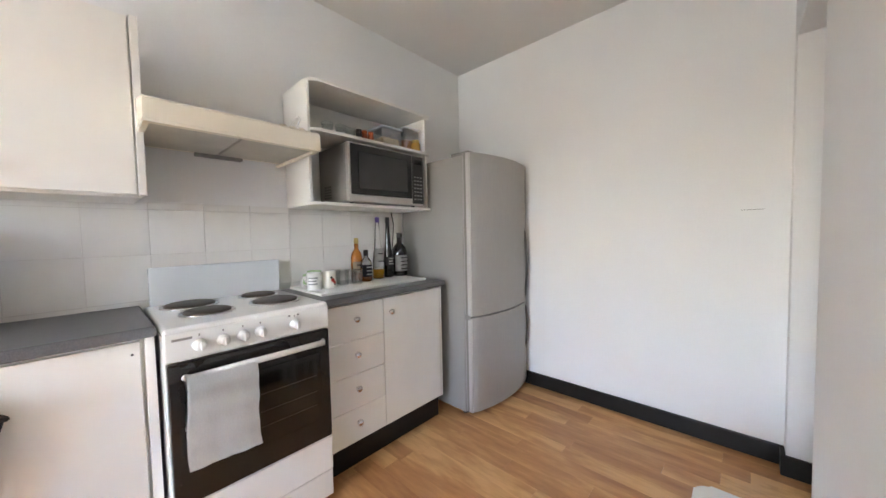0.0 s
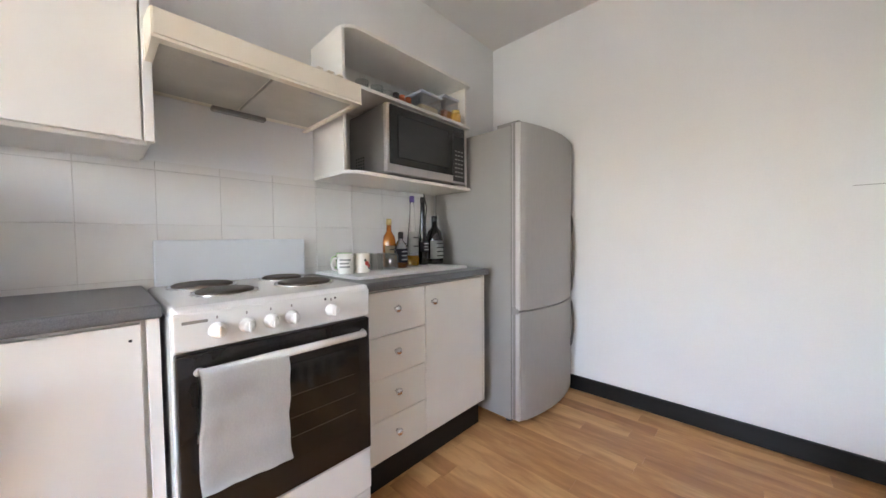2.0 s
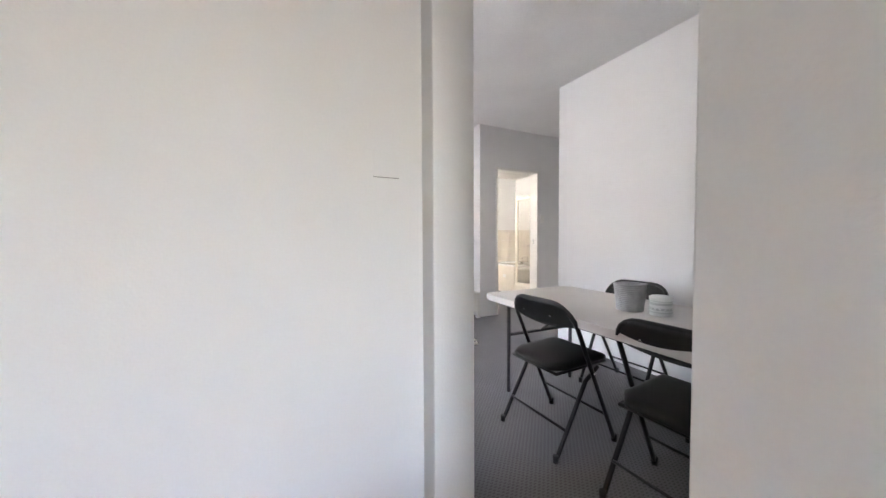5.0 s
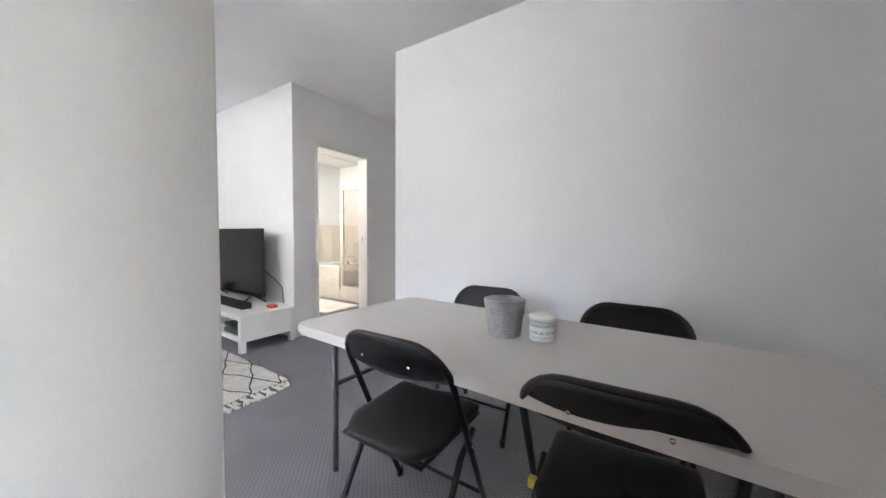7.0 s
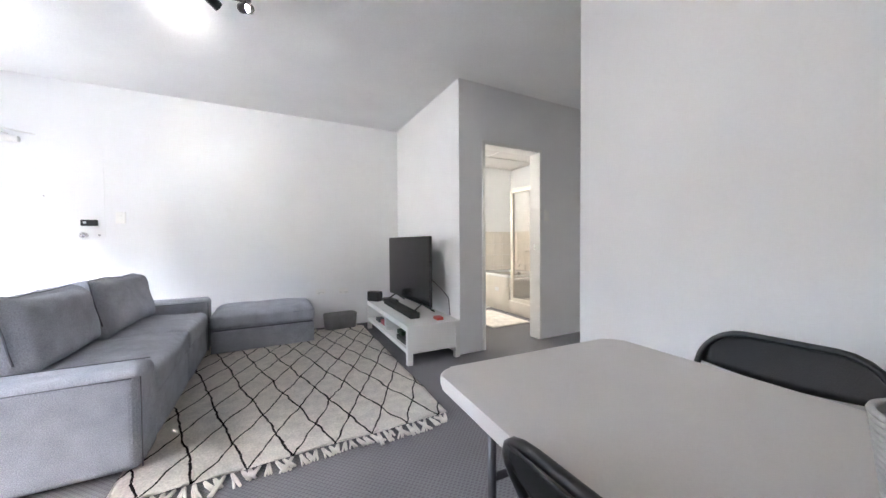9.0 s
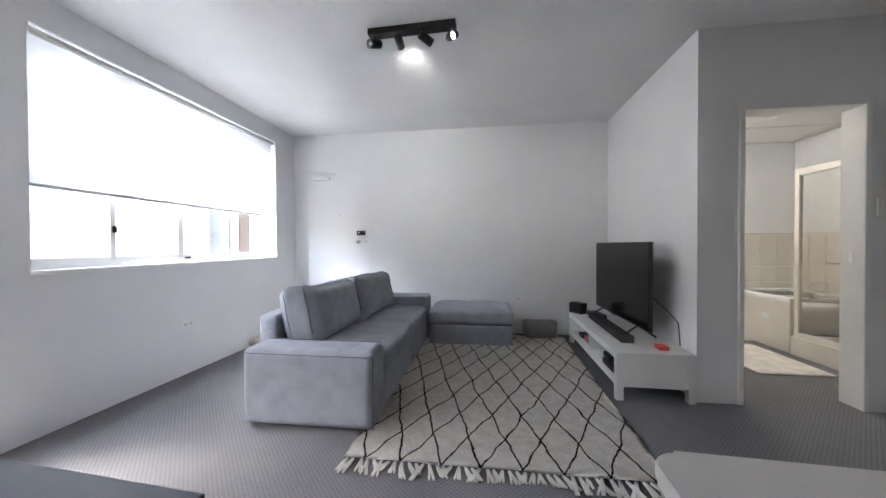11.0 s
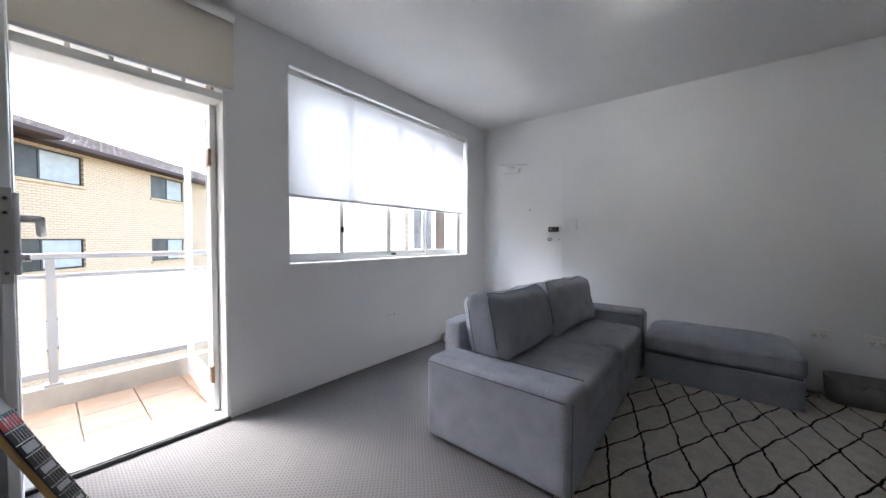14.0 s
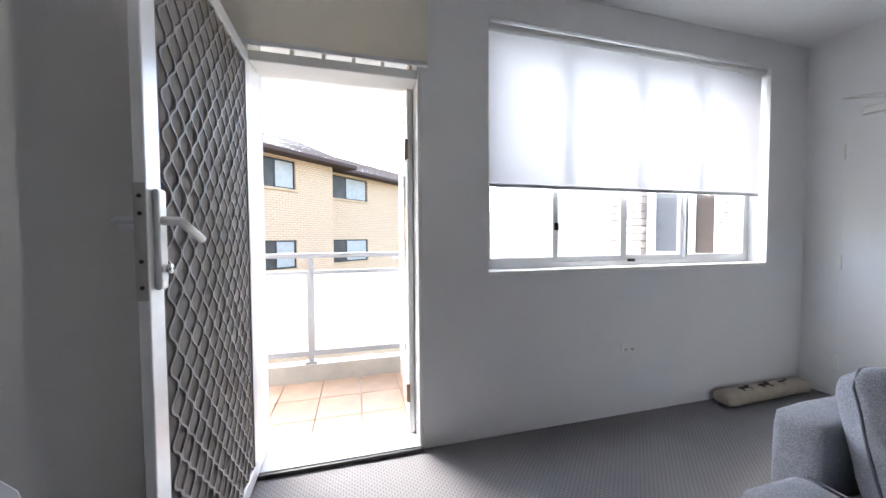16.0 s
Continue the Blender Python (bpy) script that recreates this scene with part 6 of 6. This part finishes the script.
# ---- bathroom, seen through its door ----
def bathroom():
    x1, yn, h = 5.3, 8.15, 2.42
    structure("wall_bath_north", B((XT + 0.14, x1 + 0.1, yn, yn + 0.1, 0, h + 0.1)), WALL)
    structure("wall_bath_east", B((x1, x1 + 0.1, YB, yn, 0, h + 0.1)), WALL)
    structure("wall_bath_south", B((4.94, x1, YB, YB + 0.14, 0, h + 0.1)), WALL)
    structure("wall_bath_west", B((XT + 0.13, XT + 0.142, YB + 0.14, yn, 0, h + 0.1)), WALL)
    structure("floor_bath", B((XT + 0.14, x1, YB, yn, -0.1, -0.004)), GROUT)
    bm = B((XT + 0.14, x1, YB + 0.14, yn, h, h + 0.05))
    for i in range(5):
        add_box(bm, XT + 0.14, x1, YB + 0.3 + i * 0.6, YB + 0.325 + i * 0.6, h - 0.01, h - 0.001)
    for i in range(3):
        add_box(bm, XT + 0.5 + i * 0.9, XT + 0.525 + i * 0.9, YB + 0.14, yn, h - 0.0095, h - 0.0015)
    structure("ceiling_bath", bm, KCEIL)
    wt = new("wall_tile_dado")
    tagged(wt, kind="structure")
    tm = bpy.data.meshes.new("wall_tile")
    b2 = B((0, 0.008, 0.002, 0.198, 0.002, 0.198), bevel=0.002, seg=1)
    b2.to_mesh(tm)
    b2.free()
    tm.materials.append(WARM_TILE)
    for k in range(6):
        for i in range(10):
            o = new("wall_tile", tm)
            o.parent = wt
            o.matrix_basis = pose(x1, yn - i * 0.2, k * 0.2 + 0.045, 0, 0, 180)
        for i in range(11):
            o = new("wall_tile", tm)
            o.parent = wt
            o.matrix_basis = pose(x1 - i * 0.2, yn, k * 0.2 + 0.045, 0, 0, -90)
    part("tile_capping", B((x1 - 0.014, x1 - 0.001, YB + 0.14, yn - 0.001, 1.247, 1.27), (XT + 0.145, x1 - 0.014, yn - 0.014, yn - 0.001, 1.247, 1.27)), WARM_TILE, wt)
    tub = thing("bathtub", "cream bathtub with a tiled side panel", "bathtub", (4.52, 7.2, 0))
    part("side_panel", smooth_box(0, 0.03, 0.05, 0.94, 0, 0.53, r=0.004), WARM_TILE, tub)
    part("rim", B((0.0, 0.09, 0.05, 0.94, 0.53, 0.57), (0.68, 0.775, 0.05, 0.94, 0.53, 0.57), (0.09, 0.68, 0.05, 0.12, 0.53, 0.57), (0.09, 0.68, 0.87, 0.94, 0.53, 0.57), bevel=0.008), ENAMEL, tub)
    part("basin", soft(0.06, 0.71, 0.1, 0.9, 0.15, 0.5, r=0.1, n=8), ENAMEL, tub)
    part("tap", tube([(0.74, 0.5, 0.57), (0.74, 0.5, 0.68), (0.6, 0.5, 0.68), (0.59, 0.5, 0.65)], 0.012), CHROME, tub)
    part("soap_dish", smooth_box(-0.003, 0.002, 0.3, 0.4, 0.3, 0.36, r=0.002), ENAMEL, tub)
    sh = thing("shower_screen", "framed glass shower screen on a tiled step", "shower screen", (4.53, 6.14, 0))
    cream = mat("cream_frame", (0.72, 0.68, 0.6), 0.35, 0.2)
    part("step", smooth_box(-0.02, 0.76, 0.0, 1.09, 0, 0.19, r=0.006), WARM_TILE, sh)
    part("frame", B((0, 0.035, 0.0, 0.05, 0.19, 1.88), (0, 0.035, 1.03, 1.08, 0.19, 1.88), (0, 0.035, 0.05, 1.03, 0.19, 0.24), (0, 0.035, 0.05, 1.03, 1.82, 1.88), bevel=0.003), cream, sh)
    part("pane", B((0.015, 0.02, 0.05, 1.03, 0.24, 1.82)), pane_glass("shower_glass", (0.9, 0.885, 0.86), 0.07), sh)
    part("rail", tube([(0.04, 0.3, 0.95), (0.06, 0.3, 0.95), (0.06, 0.8, 0.95), (0.04, 0.8, 0.95)], 0.008), CHROME, sh)
    part("mixer", facing_east(lathe([(0, 0), (0.03, 0), (0.03, 0.03), (0, 0.035)], 16), 0.04, 0.95, 0.62), CHROME, sh)
    mt = thing("bath_mat", "beige patterned bath mat lying on the floor", "bath mat", (4.05, 7.05, 0.004))
    part("mat", soft(-0.3, 0.3, -0.45, 0.45, 0, 0.016, r=0.008, n=8, wob=0.003), mat("mat_cotton", (0.76, 0.71, 0.65), 0.95, var=0.16, scale=9, bump=0.002, bscale=120), mt)
    # Added glowing disc, hidden by the door wall, supplies the bathroom's warm light.
    lt = thing("bath_ceiling_light", "round ceiling light added out of view to light the bathroom", "ceiling light", (3.5, 7.4, h - 0.01))
    part("diffuser", lathe([(0, -0.06), (0.1, -0.055), (0.15, -0.03), (0.16, 0)], 28), glow("warm_diffuser", (1.0, 0.93, 0.82), BATH_GLOW), lt)


bathroom()


# ---- balcony and the buildings outside ----
def balcony():
    x0, x1 = -2.46, XW - T
    structure("balcony_floor", B((x0, x1, 1.6, 8.6, -0.25, -0.034)), CONCRETE)
    structure("balcony_soffit", B((x0 - 0.02, x1, 1.6, 5.0, 2.36, 2.6)), GLOSS_WHITE)
    kerb = tagged(link("balcony_kerb", smooth_box(x0, x0 + 0.12, 1.6, 5.0, -0.034, 0.14, r=0.006), KERB), kind="structure")
    root = thing("balustrade", "pale grey steel balcony balustrade with frosted glass panels", "balustrade", (x0 + 0.06, 0, 0))
    part("top_rail", smooth_box(-0.03, 0.03, 1.7, 4.95, 1.03, 1.07, r=0.006), RAIL, root)
    part("middle_rail", smooth_box(-0.016, 0.016, 1.7, 4.95, 0.895, 0.925, r=0.004), RAIL, root)
    part("bottom_rail", smooth_box(-0.016, 0.016, 1.7, 4.95, 0.2, 0.24, r=0.004), RAIL, root)
    for y in (2.2, 3.9, 4.92):
        p = part("post", smooth_box(-0.022, 0.022, y - 0.022, y + 0.022, 0.14, 1.03, r=0.003), RAIL, root)
        part("base_plate", smooth_box(-0.045, 0.045, y - 0.045, y + 0.045, 0.138, 0.156, r=0.003), RAIL, p)
    for a, b in ((2.23, 3.87), (3.93, 4.89)):
        part("glass_panel", B((-0.004, 0.004, a, b, 0.24, 0.895)), FROST, root, "frosted white panel")
    bt = tagged(new("balcony_tiles"), kind="structure")
    tm = bpy.data.meshes.new("floor_tile")
    b2 = B((0.003, 0.297, 0.003, 0.297, -0.03, -0.006), bevel=0.003, seg=1)
    b2.to_mesh(tm)
    b2.free()
    tm.materials.append(TERRACOTTA)
    for i in range(4):
        for j in range(12):
            o = new("floor_tile", tm)
            o.parent = bt
            o.matrix_basis = pose(x0 + 0.12 + i * 0.3 - 0.29, 1.6 + j * 0.3, 0)
    structure("wall_balcony_south", B((x0, x1, 1.5, 1.6, -0.2, 2.6)), BRICK)


balcony()


def brick_wall_material(name, scale=1.0, col=(0.62, 0.43, 0.22)):
    m = mat(name, col, 0.85, var=0.08, scale=1.2)
    n, l = m.node_tree.nodes, m.node_tree.links
    b = n["Principled BSDF"]
    tc, mp, br = n.new("ShaderNodeTexCoord"), n.new("ShaderNodeMapping"), n.new("ShaderNodeTexBrick")
    mp.inputs["Rotation"].default_value = (radians(90), 0, 0)
    l.new(tc.outputs["Object"], mp.inputs["Vector"])
    l.new(mp.outputs["Vector"], br.inputs["Vector"])
    br.inputs["Scale"].default_value = scale
    br.inputs["Brick Width"].default_value, br.inputs["Row Height"].default_value, br.inputs["Mortar Size"].default_value = 0.24, 0.086, 0.008
    c = col
    br.inputs["Color1"].default_value = (c[0], c[1], c[2], 1)
    br.inputs["Color2"].default_value = (c[0] * 0.95, c[1] * 0.94, c[2] * 0.92, 1)
    br.inputs["Mortar"].default_value = (c[0] * 0.62, c[1] * 0.6, c[2] * 0.56, 1)
    l.new(br.outputs["Color"], b.inputs["Base Color"])
    bp = n.new("ShaderNodeBump")
    bp.inputs["Distance"].default_value, bp.invert = 0.008, True
    l.new(br.outputs["Fac"], bp.inputs["Height"])
    l.new(bp.outputs["Normal"], b.inputs["Normal"])
    return m


def neighbour():
    """Cream brick flats across the way, at an angle: local x runs along the front, -y looks at the balcony."""
    brick = brick_wall_material("neighbour_brick", 1.0, (0.62, 0.4, 0.24))
    dark = mat("dark_bronze_frame", (0.035, 0.028, 0.025), 0.4, 0.3)
    fascia = mat("brown_fascia", (0.08, 0.05, 0.038), 0.7, spec=0.1)
    curtain = mat("pale_curtain", (0.4, 0.36, 0.31), 0.8, var=0.1, scale=4)
    room = mat("dim_room", (0.02, 0.02, 0.02), 0.5)
    root = thing("apartment_building", "cream brick apartment building with brown tiled hip roof", "building", (-12.75, 1.95, -0.03), NB_TURN)
    eave = 4.22
    wins = ((-4.2, 1.25), (-0.6, 1.6), (3.42, 2.75), (9.0, 2.2), (13.2, 2.0))

    def front(x0, x1, y, name):
        cuts = [(c - w / 2, c + w / 2) for c, w in wins if x0 < c < x1]
        boxes = []
        levels = [(-2.6, -1.55), (0.1, 1.15), (3.05, 4.1)]
        zs = [-7.0] + [z for p in levels for z in p] + [eave]
        for i, (a, b) in enumerate(zip(zs, zs[1:])):
            if i % 2 == 0 or not cuts:
                boxes.append((x0, x1, y, y + 0.25, a, b))
            else:
                e = x0
                for ca, cb in cuts:
                    boxes.append((e, ca, y, y + 0.25, a, b))
                    e = cb
                boxes.append((e, x1, y, y + 0.25, a, b))
        part(name, B(*boxes), brick, root)
        for ca, cb in cuts:
            for za, zb in levels:
                w = part("window", B((ca, cb, y + 0.08, y + 0.12, za, za + 0.05), (ca, cb, y + 0.08, y + 0.12, zb - 0.05, zb), (ca, ca + 0.05, y + 0.08, y + 0.12, za + 0.05, zb - 0.05), (cb - 0.05, cb, y + 0.08, y + 0.12, za + 0.05, zb - 0.05), ((ca + cb) / 2 - 0.03, (ca + cb) / 2 + 0.03, y + 0.08, y + 0.12, za + 0.05, zb - 0.05)), dark, root)
                part("pane", B((ca + 0.05, cb - 0.05, y + 0.1, y + 0.106, za + 0.05, zb - 0.05)), mat("far_glass", (0.075, 0.062, 0.05), 0.35, var=0.3, scale=1.5, spec=0.15), w)
                part("curtain", B(((ca + cb) / 2 + 0.03, cb - 0.06, y + 0.094, y + 0.098, za + 0.06, zb - 0.06)), curtain, w)
                part("sill", smooth_box(ca - 0.06, cb + 0.06, y - 0.05, y + 0.09, za - 0.1, za, r=0.004), BRICK, root)
        return None

    front(-7.0, 1.95, 0.0, "front_wall")
    front(1.95, 16.0, 0.7, "front_wall")
    part("return_wall", B((1.7, 1.95, 0.25, 0.7, -7, eave)), brick, root)
    part("rear_mass", B((-7, 16, 1.2, 9, -7, eave - 0.1)), room, root)
    for x0, x1, y in ((-7.4, 2.8, -0.5), (1.9, 16.4, 0.2)):
        part("gutter", smooth_box(x0, x1, y - 0.1, y, eave - 0.02, eave + 0.13, r=0.02), fascia, root)
        part("soffit_board", B((x0, x1, y, y + 0.75, eave - 0.02, eave + 0.02)), fascia, root)

    def roof(x0, x1, y, ridge, slope=0.42, rows=14):
        run = ridge / slope
        base = part("roof", B((x0, x1, y, y + 0.2, eave + 0.1, eave + 0.14)), ROOF, root)
        cols = int((x1 - x0) / 0.3)
        bm = bmesh.new()
        for r in range(rows):
            ya, yb = y - 0.06 + run * r / rows, y - 0.06 + run * (r + 1.15) / rows
            za, zb = eave + 0.13 + ridge * r / rows + 0.03, eave + 0.13 + ridge * (r + 1.15) / rows
            pts = []
            for i in range(cols * 4 + 1):
                x = x0 + i * 0.075
                wv = 0.009 * math.sin(i / 4 * math.tau)
                pts.append((bm.verts.new((x, ya, za + wv)), bm.verts.new((x, yb, zb + wv - 0.03)), bm.verts.new((x, ya, za + wv - 0.035))))
            for p, q in zip(pts, pts[1:]):
                bm.faces.new((p[0], q[0], q[1], p[1]))
                bm.faces.new((p[2], q[2], q[0], p[0]))
        o = part("roof_tile_courses", bm, ROOF, base)
        o["kind"] = "stuff"

    roof(-7.4, 2.8, -0.5, 1.7)
    roof(1.9, 16.4, 0.2, 1.5)


neighbour()


def wing():
    """The own building's wing beside the window: a brick wall that looks south, with one window."""
    y, x0, x1 = 7.45, -6.6, XW - T
    cream = brick_wall_material("wing_brick", 1.0, (0.42, 0.37, 0.33))
    wa, wb, za, zb = -2.48, -1.71, 0.98, 2.3
    root = thing("building_wing", "pale brick wing of the building with a white sliding window", "building", (0, 0, 0))
    part("wall", B((x0, wa - 0.5, y, y + 0.25, -7, 5), (wa - 0.5, wb + 0.22, y, y + 0.25, -7, 0.72), (wa - 0.5, wb + 0.22, y, y + 0.25, 2.6, 5), (wa - 0.5, wb + 0.22, y + 0.11, y + 0.25, 0.72, za), (wa - 0.5, wb + 0.22, y + 0.11, y + 0.25, zb, 2.6),
                   (wa - 0.5, wa, y + 0.11, y + 0.25, za, zb), (wb, wb + 0.22, y + 0.11, y + 0.25, za, zb)), cream, root)
    part("soffit", B((x0, x1, y - 0.3, y + 0.2, 5, 5.1)), CONCRETE, root)
    w = part("window", B((wa, wb, y + 0.04, y + 0.09, za, za + 0.05), (wa, wb, y + 0.04, y + 0.09, zb - 0.05, zb), (wa, wa + 0.1, y + 0.04, y + 0.09, za + 0.05, zb - 0.05), (wb - 0.04, wb, y + 0.04, y + 0.09, za + 0.05, zb - 0.05), (-2.0, -1.93, y + 0.04, y + 0.09, za + 0.05, zb - 0.05)), GLOSS_WHITE, root)
    part("pane", B((wa + 0.1, wb - 0.04, y + 0.06, y + 0.066, za + 0.05, zb - 0.05)), mat("wing_glass", (0.1, 0.105, 0.115), 0.15, var=0.2), w)
    part("curtain", B((-1.93, wb - 0.04, y + 0.052, y + 0.058, za + 0.05, zb - 0.05)), mat("brown_curtain", (0.045, 0.032, 0.026), 0.9, var=0.2, scale=14, stretch=(6, 1, 0.3)), w)
    part("sill", smooth_box(wa - 0.05, wb + 0.05, y - 0.04, y + 0.04, za - 0.06, za, r=0.004), GLOSS_WHITE, w)
    bm = bpy.data.meshes.new("brick")
    b2 = B((0.004, 0.226, 0, 0.1, 0.004, 0.08), bevel=0.003, seg=1)
    b2.to_mesh(bm)
    b2.free()
    bm.materials.append(mat("wing_brick_face", (0.42, 0.36, 0.32), 0.85, var=0.08, scale=8, bump=0.001, bscale=90, island=0.08))
    half = bpy.data.meshes.new("brick")
    b2 = B((0.004, 0.111, 0, 0.1, 0.004, 0.08), bevel=0.003, seg=1)
    b2.to_mesh(half)
    b2.free()
    half.materials.append(bm.materials[0])
    for k in range(22):
        z = 0.72 + k * 0.0855
        for a, b in ((wa - 0.5, wa), (wb, wb + 0.22)) if za - 0.06 <= z < zb else ((wa - 0.5, wb + 0.22),):
            x = a
            first = k % 2
            while x < b - 0.05:
                use = half if first or b - x < 0.2 else bm
                first = 0
                o = new("brick", use)
                o.parent = root
                o.matrix_basis = pose(x, y, z)
                x += 0.115 if use is half else 0.23


wing()


def jamb_bricks():
    root = tagged(new("wall_jamb_bricks"), kind="structure")
    me = bpy.data.meshes.new("brick")
    b2 = B((0, 0.104, 0, 0.05, 0.004, 0.08), bevel=0.004, seg=1)
    b2.to_mesh(me)
    b2.free()
    me.materials.append(mat("jamb_brick", (0.5, 0.42, 0.34), 0.85, var=0.1, scale=9, bump=0.001, bscale=90, island=0.08))
    for k in range(28):
        for y in (BD1 - 0.032,):
            o = new("brick", me)
            o.parent = root
            o.matrix_basis = pose(XW - T + 0.0, y + 0.006, k * 0.0855 + 0.03)


jamb_bricks()

structure("ground", B((-400, 400, -400, 400, -7.2, -7.0)), mat("garden_ground", (0.12, 0.13, 0.09), 0.95, var=0.3, scale=0.4))


# ---- kitchen floor planks and wall tiles ----
def planks():
    root = tagged(new("floor_kitchen"), kind="structure")
    me = bpy.data.meshes.new("plank")
    b2 = B((0.0004, 0.7496, 0.0004, 0.0996, -0.006, 0.0))
    b2.to_mesh(me)
    b2.free()
    me.materials.append(VINYL)
    rnd = random.Random(5)
    y = KS + 0.044
    while y < KN - 0.01:
        x = XW - rnd.uniform(0.05, 0.7)
        c = min(y + 0.1, KN)
        while x < KE2 - 0.03:
            a, b = max(x, XW), min(x + 0.75, KE2 - 0.021)
            o = new("plank", me)
            o.parent = root
            o.matrix_basis = Matrix.LocRotScale((a, y, 0), None, ((b - a) / 0.75, (c - y) / 0.1, 1))
            x += 0.75
        y += 0.1


planks()


def splash_tiles():
    root = tagged(new("wall_splashback"), kind="structure")
    part("grout_bed", B((XW, XW + 0.004, -2.3, 2.6, 0.9, 1.388)), GROUT, root)
    me = bpy.data.meshes.new("wall_tile")
    b2 = B((0, 0.008, 0.0005, 0.1995, 0.0005, 0.1995), bevel=0.0008, seg=1)
    b2.to_mesh(me)
    b2.free()
    me.materials.append(TILE)
    for i in range(24):
        y = 1.143 + (i - 16) * 0.2036
        if y + 0.2 > 2.62:
            continue
        for z, k in ((0.952, 1.0), (1.153, 1.0), (1.354, 0.17), (0.9005, 0.25)):
            o = new("wall_tile", me)
            o.parent = root
            o.matrix_basis = Matrix.LocRotScale((XW + 0.001, y, z), None, (1, 1.015, k))


splash_tiles()
